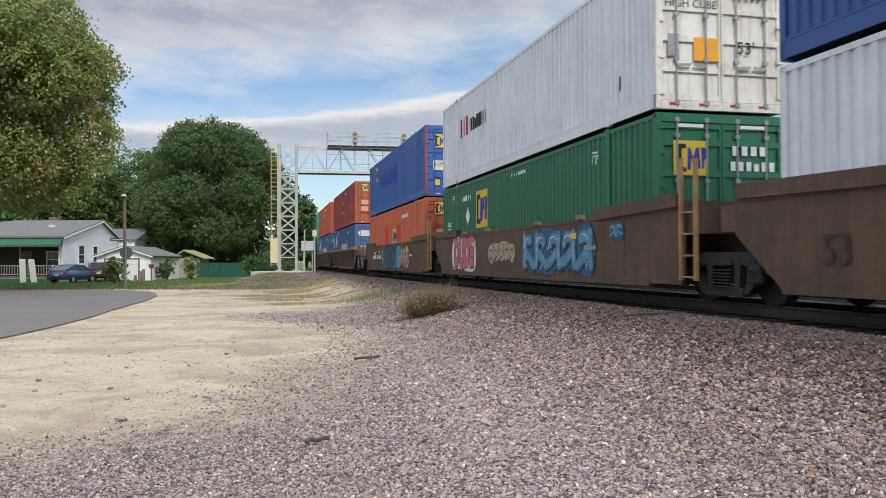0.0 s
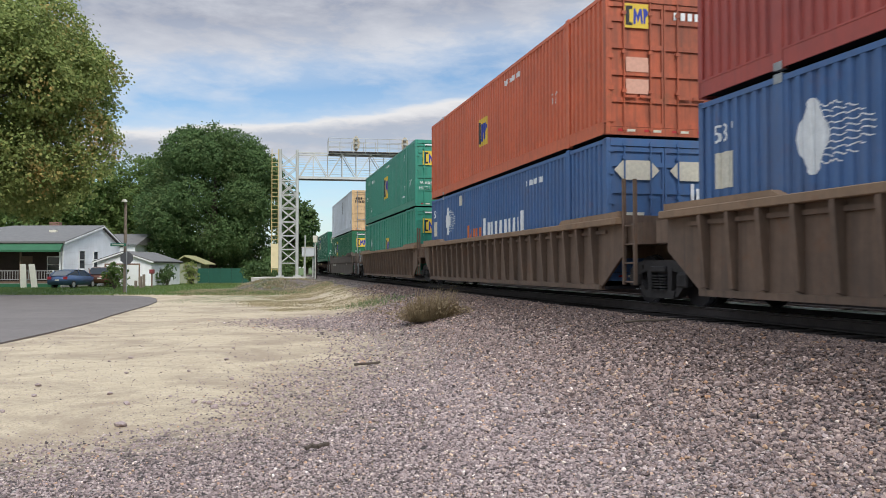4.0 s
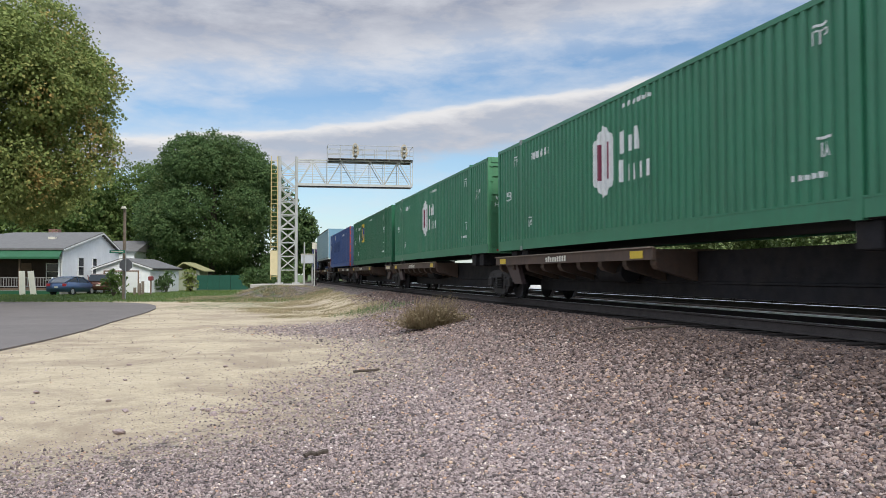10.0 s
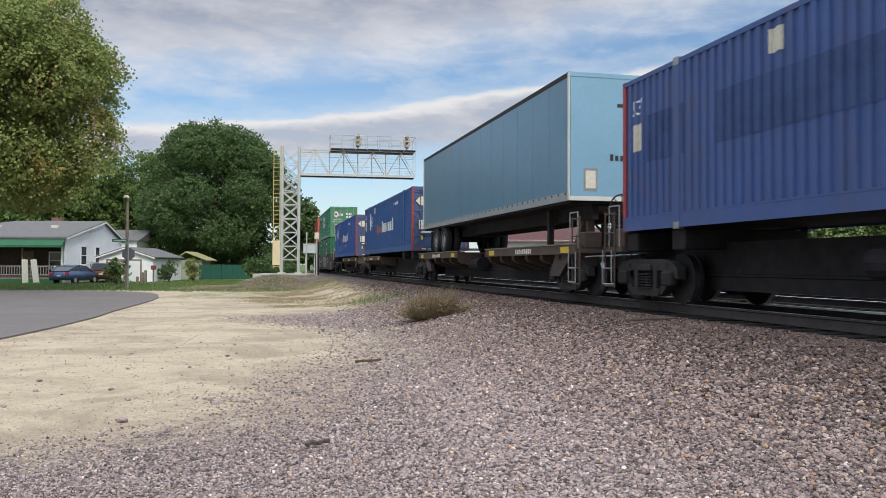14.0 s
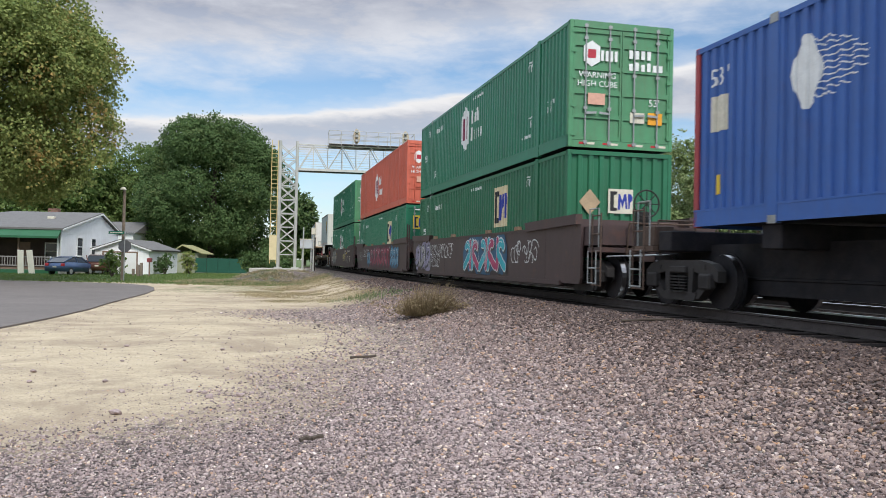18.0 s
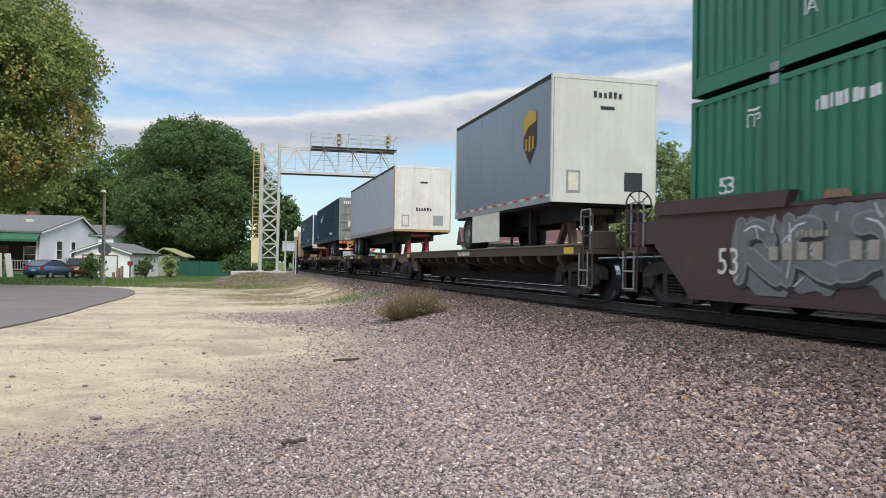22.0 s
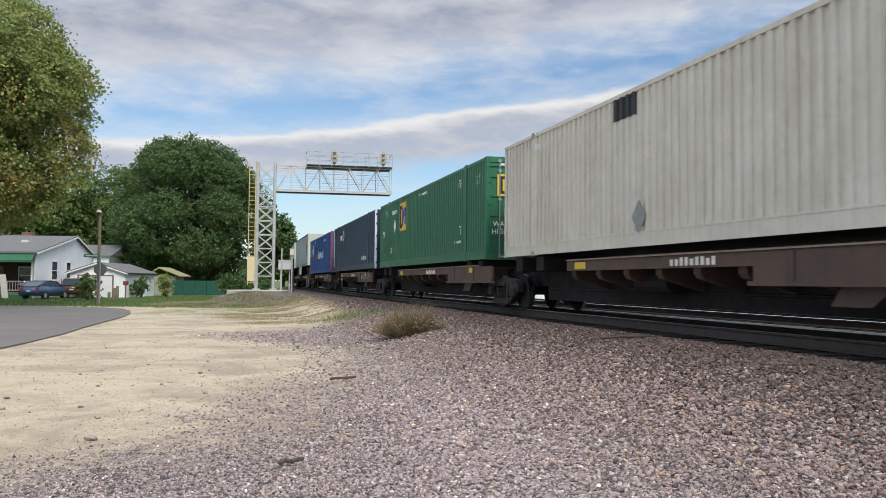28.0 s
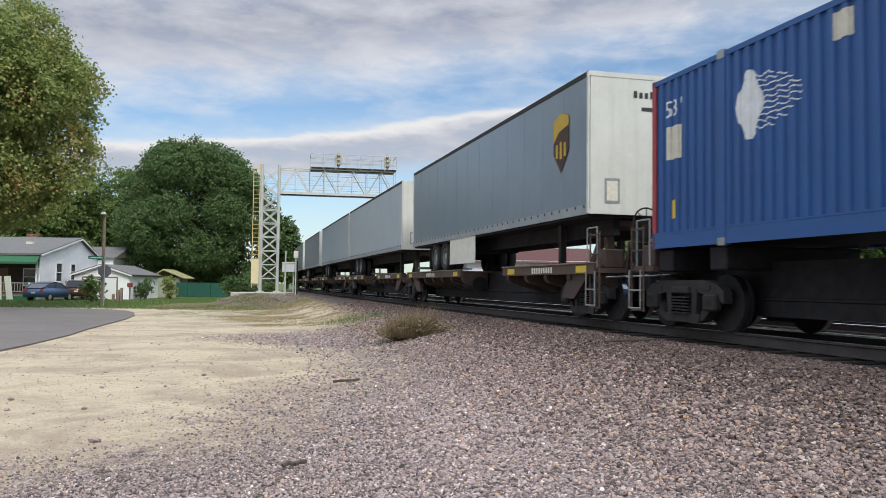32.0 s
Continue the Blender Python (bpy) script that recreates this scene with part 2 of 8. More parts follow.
def smooth01(t):
    t = np.clip(t, 0, 1)
    return t * t * (3 - 2 * t)


def ground_z(x, y):
    """Height of the ground: the low yard, the ballast shoulder, the bed of the tracks and the pad of the signal bridge."""
    x, y = np.atleast_1d(np.asarray(x, float)), np.atleast_1d(np.asarray(y, float))
    d = beside(x, y)
    far = smooth01((d - 1.55) / 4.4)
    z = -0.20 * (1 - far) - 0.94 * far
    other = smooth01((-d - 6.2) / 3.0)
    z = np.where(d < 0, -0.20 * (1 - other) - 0.80 * other, z)
    pad = np.exp(-(((x + 11.3) / 3.7) ** 2 + ((y - 60.8) / 4.6) ** 2) ** 3)
    z = np.maximum(z, -0.94 + 0.80 * pad)
    z = z + 0.008 * np.sin(x * 0.9 + 1.3 * np.sin(y * 0.5)) * np.sin(y * 0.7) * smooth01((d - 2) / 4) * np.clip(1.2 - np.hypot(x, y) / 60, 0, 1)
    return z


def ground_material():
    m = bpy.data.materials.new("yard_ground")
    m.use_nodes = True
    t = m.node_tree
    b = t.nodes["Principled BSDF"]
    ge = t.nodes.new("ShaderNodeNewGeometry")
    P = ge.outputs["Position"]
    at = t.nodes.new("ShaderNodeAttribute")
    at.attribute_name = "cover"
    sep = t.nodes.new("ShaderNodeSeparateColor")
    t.links.new(at.outputs["Color"], sep.inputs[0])
    sand_m, grass_m, conc_m = sep.outputs
    # crushed stone: cells of two sizes
    vo = t.nodes.new("ShaderNodeTexVoronoi")
    vo.inputs["Scale"].default_value = 27
    t.links.new(P, vo.inputs["Vector"])
    bw = t.nodes.new("ShaderNodeSeparateColor")
    t.links.new(vo.outputs["Color"], bw.inputs[0])
    stone = ramp_node(t, bw.outputs[0], [(0.0, (0.05, 0.042, 0.040)), (0.3, (0.17, 0.14, 0.13)), (0.6, (0.31, 0.26, 0.242)),
                                         (0.85, (0.42, 0.355, 0.325)), (1.0, (0.66, 0.61, 0.57))])
    gap = ramp_node(t, vo.outputs["Distance"], [(0.25, grey(1.12)), (0.7, grey(0.25))])
    stone = mix_node(t, 1.0, stone, gap, "MULTIPLY")
    big = noise_node(t, P, 0.35, 4, 0.6)
    stone = mix_node(t, 1.0, stone, ramp_node(t, big, [(0.3, (0.78, 0.74, 0.74)), (0.7, (1.12, 1.06, 1.02))]), "MULTIPLY")
    # brown dust of brakes and rust along the track, darkened further for the train's shade
    stone = mix_node(t, 1.0, stone, mix_node(t, at.outputs["Alpha"], (1.0, 1.0, 1.0), (0.36, 0.29, 0.26)), "MULTIPLY")
    n3 = noise_node(t, P, 1.1, 6, 0.65)
    n3b = noise_node(t, P, 7.0, 6, 0.75)
    n4 = noise_node(t, P, 46, 3, 0.75)
    sand = ramp_node(t, math_node(t, "ADD", math_node(t, "MULTIPLY", n3, 0.22), math_node(t, "ADD", math_node(t, "MULTIPLY", n4, 0.43), math_node(t, "MULTIPLY", n3b, 0.35))),
                     [(0.30, (0.27, 0.212, 0.145)), (0.42, (0.46, 0.366, 0.248)), (0.52, (0.56, 0.460, 0.315)), (0.70, (0.70, 0.59, 0.43))])
    n5 = noise_node(t, P, 0.9, 6, 0.7)
    n6 = noise_node(t, P, 14, 4, 0.7)
    grass = ramp_node(t, math_node(t, "ADD", math_node(t, "MULTIPLY", n5, 0.5), math_node(t, "MULTIPLY", n6, 0.5)),
                      [(0.32, (0.045, 0.085, 0.018)), (0.52, (0.09, 0.14, 0.035)), (0.7, (0.20, 0.18, 0.075))])
    edge = noise_node(t, P, 1.6, 7, 0.72)
    edge2 = noise_node(t, P, 9.0, 4, 0.7)
    e = math_node(t, "ADD", math_node(t, "MULTIPLY", math_node(t, "SUBTRACT", edge, 0.5), 1.1), math_node(t, "MULTIPLY", math_node(t, "SUBTRACT", edge2, 0.5), 1.0))
    f1 = ramp_node(t, math_node(t, "ADD", sand_m, e), [(0.14, grey(0)), (0.55, grey(1))])
    c = mix_node(t, f1, stone, sand)
    n5a, n5b = noise_node(t, P, 0.8, 5, 0.65), noise_node(t, P, 0.45, 7, 0.72, 0.6)
    # small dark pebbles trodden into the sand
    pv = t.nodes.new("ShaderNodeTexVoronoi")
    pv.inputs["Scale"].default_value = 18
    t.links.new(P, pv.inputs["Vector"])
    ps = t.nodes.new("ShaderNodeSeparateColor")
    t.links.new(pv.outputs["Color"], ps.inputs[0])
    pick = math_node(t, "MULTIPLY", ramp_node(t, ps.outputs[0], [(0.86, grey(0)), (0.88, grey(1))]), ramp_node(t, pv.outputs["Distance"], [(0.16, grey(1)), (0.3, grey(0))]))
    patch = ramp_node(t, noise_node(t, P, 0.7, 4, 0.6), [(0.42, grey(0.15)), (0.6, grey(1))])
    c = mix_node(t, math_node(t, "MULTIPLY", pick, patch), c, (0.19, 0.155, 0.12))
    # finer grit everywhere on the sand
    pg = t.nodes.new("ShaderNodeTexVoronoi")
    pg.inputs["Scale"].default_value = 42
    t.links.new(P, pg.inputs["Vector"])
    gs = t.nodes.new("ShaderNodeSeparateColor")
    t.links.new(pg.outputs["Color"], gs.inputs[0])
    grit = math_node(t, "MULTIPLY", ramp_node(t, gs.outputs[0], [(0.62, grey(0)), (0.68, grey(1))]), ramp_node(t, pg.outputs["Distance"], [(0.3, grey(0.9)), (0.55, grey(0))]))
    c = mix_node(t, math_node(t, "MULTIPLY", grit, ramp_node(t, n5a, [(0.35, grey(0.35)), (0.62, grey(1))])), c, (0.27, 0.215, 0.165))
    stain = ramp_node(t, n5b, [(0.44, grey(0)), (0.60, grey(0.75))])
    c = mix_node(t, math_node(t, "MULTIPLY", stain, f1), c, (0.31, 0.235, 0.165))
    f2 = ramp_node(t, math_node(t, "ADD", grass_m, e), [(0.42, grey(0)), (0.6, grey(1))])
    c = mix_node(t, f2, c, grass)
    c = mix_node(t, conc_m, c, (0.42, 0.40, 0.36))
    t.links.new(c, b.inputs["Base Color"])
    b.inputs["Roughness"].default_value = 0.92
    bn = t.nodes.new("ShaderNodeBump")
    bn.inputs["Strength"].default_value = 0.9
    bn.inputs["Distance"].default_value = 0.03
    inv = math_node(t, "SUBTRACT", 1.0, vo.outputs["Distance"])
    hgt = math_node(t, "ADD", math_node(t, "MULTIPLY", inv, math_node(t, "SUBTRACT", 1.15, f1)), math_node(t, "MULTIPLY", n4, 0.5))
    t.links.new(hgt, bn.inputs["Height"])
    t.links.new(bn.outputs[0], b.inputs["Normal"])
    return m


def cover_masks(x, y):
    """How much sand, grass and concrete lies at a point, and how far track dust and train shade darken it."""
    d = beside(x, y)
    # pale sand between the road and the crushed stone
    edge = -2.2 - 3.9 * np.exp(-((y - 24.5) / 3.8) ** 2) + 0.3 * np.sin(y * 0.5)
    edge = np.where(y < 8.4, edge - (8.4 - y) * 1.3, edge)
    sand = np.clip(0.5 + (edge - x) / (5.4 + 0.02 * y), 0, 1)
    sand *= np.clip((d - 2.9) / 1.2, 0, 1)
    sand *= 1 - np.clip(1.5 * np.exp(-(((x + 11.0) / 5.0) ** 2 + ((y - 60) / 8.0) ** 2) ** 2), 0, 1)
    grass = np.clip((y - 47.5) / 3.5, 0, 1) * np.clip((d - 8) / 3, 0, 1)
    dry = np.clip((y - 31) / 8, 0, 1) * np.clip((d - 4.6) / 2, 0, 1) * 0.44
    grass = np.maximum(grass, np.where(x > -14.0, dry, 0.0))
    grass = np.where(d < -15, np.clip((-d - 15) / 4, 0, 1), grass)
    grass = np.where(np.hypot(x, y) > 110, 1.0, grass)
    conc = 0.0 * x
    return sand, grass, conc, np.clip((5.0 - np.abs(d + 1)) / 2.6, 0, 1)


def build_ground():
    xs = np.unique(np.concatenate([np.linspace(-3000, -130, 8), np.linspace(-130, -32, 22), np.arange(-32, 22, 0.5), np.linspace(22, 130, 22), np.linspace(130, 3000, 8)]))
    ys = np.unique(np.concatenate([np.linspace(-3000, -60, 6), np.linspace(-60, 0, 14), np.arange(0, 74, 0.5), np.linspace(74, 200, 26), np.linspace(200, 3500, 8)]))
    X, Y = np.meshgrid(xs, ys)
    x, y = X.ravel(), Y.ravel()
    z = ground_z(x, y)
    nx, ny = len(xs), len(ys)
    i = np.arange(nx * ny).reshape(ny, nx)
    f = np.stack([i[:-1, :-1], i[:-1, 1:], i[1:, 1:], i[1:, :-1]], -1).reshape(-1, 4)
    me = raw_mesh("ground", np.stack([x, y, z], 1), f, ground_material(), True)
    s, g, c, dust = cover_masks(x, y)
    col = me.color_attributes.new("cover", "FLOAT_COLOR", "POINT")
    col.data.foreach_set("color", np.stack([s, g, c, dust], 1).astype(np.float32).ravel())
    return tagged(new("ground", me), "pale sandy yard running into grey-brown crushed stone ballast", "ground", kind="structure")


build_ground()
ASPHALT = material("asphalt", (0.166, 0.143, 0.131), 0.85, var=0.14, scale=0.6, bump=0.25, bump_scale=120)


def build_road():
    rim = [(-9.6, 3.0), (-9.1, 9), (-9.25, 14), (-9.3, 17), (-9.7, 20.4), (-10.3, 24), (-11.05, 27.2), (-11.8, 31), (-12.5, 34.6), (-13.5, 38.5), (-14.7, 41.8),
           (-15.9, 44.2), (-17.4, 45.9), (-19.5, 46.9), (-23, 47.3), (-30, 47.4), (-60, 47.6), (-120, 48.0), (-120, 3.0)]
    bm = bmesh.new()
    top = [bm.verts.new((x, y, float(ground_z(x, y)[0]) * 0 - 0.90)) for x, y in rim]
    bot = [bm.verts.new((x, y, -1.3)) for x, y in rim]
    bm.faces.new(top)
    for i in range(len(rim)):
        j = (i + 1) % len(rim)
        bm.faces.new((top[j], top[i], bot[i], bot[j]))
    bmesh.ops.recalc_face_normals(bm, faces=bm.faces)
    tagged(part("road", bm, ASPHALT), "worn dark grey asphalt street bending away", "road", kind="structure")


build_road()

# ---- the two tracks ----
RAIL_SIDE = material("rusty_rail", (0.062, 0.052, 0.049), 0.85, 0.0, 0.2, 4, spec=0.15)
RAIL_TOP = material("worn_steel", (0.86, 0.86, 0.87), 0.32, 1.0, 0.05, 8)
TIE = material("old_tie_wood", (0.038, 0.031, 0.028), 0.95, 0, 0.25, 5, per_object=0.35, bump=0.5, bump_scale=25, spec=0.15)
STEEL_DARK = material("dark_steel", (0.036, 0.033, 0.031), 0.7, 0.2, 0.2, 5, spec=0.3)


def sweep(bm, prof, s0, s1, step, off):
    """A profile of (sideways, z) carried along the line, moved off metres."""
    ring = None
    s = s0
    n = int(round((s1 - s0) / step))
    for i in range(n + 1):
        s = s0 + (s1 - s0) * i / n
        vs = []
        for u, z in prof:
            x, y, a = on_line(s, off + u)
            vs.append(bm.verts.new((x, y, z)))
        if ring:
            for k in range(len(prof)):
                j = (k + 1) % len(prof)
                bm.faces.new((ring[k], ring[j], vs[j], vs[k]))
        ring = vs
    return bm


def build_track(name, off, label, with_parts):
    tr = tagged(new(name), label, "track", kind="structure")
    foot = [(-0.07, -0.17), (0.07, -0.17), (0.07, -0.155), (0.012, -0.135), (0.012, -0.04), (0.036, -0.03), (0.036, -0.004), (-0.036, -0.004), (-0.036, -0.03), (-0.012, -0.04), (-0.012, -0.135), (-0.07, -0.155)]
    for g in (0.7525, -0.7525):
        k = -1 if g > 0 else 1                 # the wheels polish the top and the inner face
        head = [(-0.034 * k, -0.0038), (0.0362 * k, -0.0038), (0.0362 * k, -0.030), (0.0385 * k, -0.028), (0.0385 * k, -0.006), (0.031 * k, 0.0), (-0.030 * k, 0.0)]
        bm = bmesh.new()
        sweep(bm, foot, -70, 180, 1.0, off + g)
        bmesh.ops.recalc_face_normals(bm, faces=bm.faces)
        r = part("rail", bm, RAIL_SIDE, tr)
        bm = bmesh.new()
        sweep(bm, head, -70, 180, 1.0, off + g)
        bmesh.ops.recalc_face_normals(bm, faces=bm.faces)
        part("running_surface", bm, RAIL_TOP, r, "rail top polished by wheels")
    bm = boxes((-0.11, 0.11, -1.3, 1.3, -0.36, -0.175), bev=0.012)
    me = bpy.data.meshes.new("tie")
    bm.to_mesh(me)
    bm.free()
    me.materials.append(TIE)
    rng = random.Random(4)
    rest = []
    for i in range(-110, 330):
        s = i * 0.52
        x, y, a = on_line(s, off + rng.uniform(-0.05, 0.05))
        m = pose(x, y, rng.uniform(-0.012, 0.006), 0, 0, 90 + math.degrees(a) + rng.uniform(-1.2, 1.2))
        if with_parts and -12 < s < 50:
            o = new("tie", me)
            o.parent = tr
            o.matrix_basis = m
        else:
            rest.append(m)
    v0 = np.array([v.co[:] for v in me.vertices])
    polys = [p.vertices[:] for p in me.polygons]
    vv, ff = [], []
    for m in rest:
        k = len(vv) * len(v0)
        M = np.array(m)
        vv.append(v0 @ M[:3, :3].T + M[:3, 3])
        ff += [[j + k for j in p] for p in polys]
    mm = bpy.data.meshes.new("ties")
    mm.from_pydata(np.concatenate(vv).tolist(), [], ff)
    mm.materials.append(TIE)
    tagged(part("ties", mm, None, tr), kind="stuff")


build_track("railway_track", 0.0, "railway track of rusty rails on dark wooden ties", True)
build_track("second_railway_track", -4.3, "second railway track behind the train", False)

# ---- the train ----
MOVING = []                      # (thing, metres along the train of its middle)
BLACK = material("black_paint", (0.02, 0.02, 0.022), 0.5, 0, 0.1)
WHITE_INK = material("white_stencil", (0.72, 0.73, 0.72), 0.6, 0, 0.12, 6)
GREY_GEAR = material("galvanised_gear", (0.33, 0.34, 0.34), 0.5, 0.6, 0.15, 8)
YELLOW = material("yellow_panel", (0.66, 0.46, 0.045), 0.6, 0, 0.08)
LOGO_BLUE = material("logo_blue", (0.02, 0.04, 0.30), 0.55, 0, 0.08)
LOGO_BLACK = material("logo_black", (0.015, 0.015, 0.017), 0.55, 0, 0.1)
LOGO_RED = material("logo_red", (0.42, 0.02, 0.04), 0.55, 0, 0.1)
LOGO_MAROON = material("logo_maroon", (0.20, 0.02, 0.055), 0.55, 0, 0.1)
ORANGE_INK = material("orange_lettering", (0.55, 0.14, 0.03), 0.55, 0, 0.1)
CREAM_INK = material("cream_lettering", (0.70, 0.67, 0.58), 0.6, 0, 0.1)
RUST_INK = material("rust_red_spray", (0.10, 0.025, 0.02), 0.7, 0, 0.2, 6)
GOLD = material("badge_gold", (0.50, 0.32, 0.03), 0.55, 0, 0.08)
BADGE_BROWN = material("badge_brown", (0.045, 0.018, 0.008), 0.55, 0, 0.08)
LABEL_WHITE = material("white_sticker", (0.62, 0.58, 0.47), 0.6, 0, 0.15, 12)
LABEL_CREAM = material("cream_panel", (0.66, 0.56, 0.36), 0.6, 0, 0.12, 5)
LABEL_PINK = material("pink_placard", (0.62, 0.34, 0.25), 0.6, 0, 0.12, 12)
LABEL_ORANGE = material("orange_sticker", (0.75, 0.33, 0.02), 0.6, 0, 0.08)
REFLECT_RED = material("red_reflector", (0.45, 0.02, 0.025), 0.35, 0, 0.1)
RUBBER = material("tyre_rubber", (0.022, 0.022, 0.022), 0.85, 0, 0.2, 8)
RIM_WHITE = material("white_wheel_rim", (0.66, 0.66, 0.65), 0.5, 0, 0.15)
RIM = material("wheel_rim", (0.36, 0.355, 0.34), 0.4, 0.2, 0.15)
UNDER = material("greasy_underframe", (0.019, 0.018, 0.021), 0.8, 0.0, 0.35, 4, (0.055, 0.044, 0.038), 0.4, spec=0.2)
TRUCK_IRON = material("cast_truck_iron", (0.036, 0.032, 0.031), 0.75, 0.0, 0.25, 5, (0.03, 0.025, 0.022), 0.5, spec=0.3)
TREAD = material("wheel_tread", (0.42, 0.42, 0.43), 0.28, 1.0, 0.1)
PAINTS = {
    "green": material("container_green", (0.02, 0.145, 0.07), 0.4, 0, 0.10, 0.7, (0.05, 0.075, 0.05), 0.25, streak=0.22, rust=0.05),
    "green_light": material("container_light_green", (0.042, 0.205, 0.112), 0.4, 0, 0.10, 0.7, (0.06, 0.09, 0.06), 0.2, streak=0.2),
    "green_teal": material("container_teal_green", (0.04, 0.27, 0.188), 0.38, 0, 0.10, 0.7, (0.05, 0.075, 0.06), 0.25, streak=0.25),
    "green_dark": material("container_deep_green", (0.024, 0.19, 0.105), 0.38, 0, 0.10, 0.7, (0.05, 0.075, 0.06), 0.25, streak=0.25),
    "white": material("container_white", (0.72, 0.74, 0.78), 0.5, 0, 0.06, 0.8, (0.30, 0.28, 0.26), 0.25, streak=0.3, rust=0.12),
    "white_door": material("rust_streaked_white_doors", (0.72, 0.70, 0.64), 0.55, 0, 0.08, 0.9, (0.34, 0.24, 0.15), 0.35, streak=0.45, rust=0.35),
    "cream": material("container_cream", (0.66, 0.62, 0.53), 0.55, 0, 0.08, 0.8, (0.30, 0.25, 0.18), 0.3, streak=0.35, rust=0.15),
    "beige_door": material("beige_doors", (0.66, 0.45, 0.24), 0.6, 0, 0.12, 0.8, (0.24, 0.12, 0.06), 0.3, streak=0.35, rust=0.7),
    "blue": material("container_blue", (0.02, 0.078, 0.265), 0.42, 0, 0.12, 0.7, (0.06, 0.07, 0.13), 0.25, streak=0.25, rust=0.12),
    "blue_faded": material("container_faded_blue", (0.042, 0.092, 0.27), 0.6, 0, 0.14, 0.7, (0.10, 0.10, 0.15), 0.4, streak=0.4, rust=0.25),
    "blue_bright": material("container_royal_blue", (0.015, 0.085, 0.27), 0.5, 0, 0.10, 0.7, (0.05, 0.07, 0.14), 0.2, streak=0.2, rust=0.08),
    "orange": material("container_orange", (0.62, 0.14, 0.058), 0.55, 0, 0.12, 0.7, (0.22, 0.07, 0.04), 0.35, streak=0.3, rust=0.2),
    "red": material("container_red_orange", (0.6, 0.13, 0.078), 0.55, 0, 0.10, 0.7, (0.20, 0.06, 0.04), 0.3, streak=0.25, rust=0.12),
    "blue_door": material("dirty_blue_doors", (0.045, 0.09, 0.22), 0.55, 0, 0.15, 0.8, (0.10, 0.085, 0.075), 0.5, streak=0.55, rust=0.3),
    "orange_door": material("rusty_orange_doors", (0.46, 0.105, 0.045), 0.6, 0, 0.15, 0.9, (0.10, 0.045, 0.03), 0.6, streak=0.65, rust=0.6),
    "navy": material("container_navy", (0.011, 0.04, 0.08), 0.4, 0, 0.12, 0.7, (0.05, 0.055, 0.06), 0.3, streak=0.25),
    "crimson": material("container_weathered_red", (0.40, 0.070, 0.050), 0.55, 0, 0.12, 0.7, (0.18, 0.05, 0.05), 0.4, streak=0.4, rust=0.2),
    "grey_door": material("grey_doors", (0.24, 0.25, 0.235), 0.6, 0, 0.15, 0.8, (0.08, 0.07, 0.06), 0.45, streak=0.5, rust=0.25),
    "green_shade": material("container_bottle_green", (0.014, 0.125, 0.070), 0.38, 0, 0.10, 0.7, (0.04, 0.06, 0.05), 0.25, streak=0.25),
    # faded door green, brightened too for the sun falling on the leading ends
    "green_door": material("sunlit_faded_green_doors", (0.075, 0.260, 0.125), 0.5, 0, 0.12, 0.8, (0.10, 0.13, 0.08), 0.3, streak=0.35, rust=0.1),
    "blue_steel": material("container_steel_blue", (0.050, 0.125, 0.285), 0.6, 0, 0.14, 0.7, (0.11, 0.13, 0.19), 0.4, streak=0.4, rust=0.2),
    "blue_sky": material("container_bright_blue", (0.032, 0.11, 0.37), 0.5, 0, 0.10, 0.7, (0.07, 0.10, 0.2), 0.25, streak=0.3, rust=0.1),
    "red_post": material("red_post", (0.33, 0.045, 0.05), 0.55, 0, 0.15, 2, rust=0.3),
}
WELL_BROWN = material("well_brown", (0.125, 0.075, 0.047), 0.72, 0.0, 0.20, 0.9, (0.045, 0.034, 0.030), 0.6, streak=0.55, rust=0.3, spec=0.3)
WELL_GREY = material("well_grey_brown", (0.125, 0.098, 0.078), 0.75, 0.0, 0.18, 0.9, (0.045, 0.036, 0.032), 0.6, streak=0.5, rust=0.1, spec=0.3)
WELL_DARK = material("well_maroon", (0.070, 0.043, 0.042), 0.6, 0.1, 0.16, 0.9, (0.05, 0.035, 0.03), 0.4, streak=0.4, rust=0.2)
WELL_RUST = material("well_weathered", (0.165, 0.105, 0.070), 0.8, 0.0, 0.2, 0.9, (0.06, 0.045, 0.035), 0.5, streak=0.6, rust=0.35)
SPINE_BROWN = material("spine_brown", (0.105, 0.066, 0.048), 0.75, 0.1, 0.2, 1.2, (0.045, 0.035, 0.03), 0.5, streak=0.4, rust=0.3)
SPINE_TAN = material("spine_tan", (0.075, 0.058, 0.041), 0.75, 0.1, 0.2, 1.2, (0.06, 0.05, 0.04), 0.5, streak=0.4, rust=0.4)
CW, CH, CL = 2.59, 2.896, 16.15


WAVES = {}                       # a container's name: start, pitch and depth of its corrugation


def wave_depth(x, wave):
    """How far the corrugated steel lies behind its crests at x."""
    start, p, depth = wave
    if abs(abs(x) - 6.05) < 0.105:
        return 0.0
    f = ((x - start) / p) % 1.0
    if f < 0.38:
        return 0.0
    if f < 0.47:
        return depth * (f - 0.38) / 0.09
    return depth if f < 0.91 else depth * (1.0 - f) / 0.09


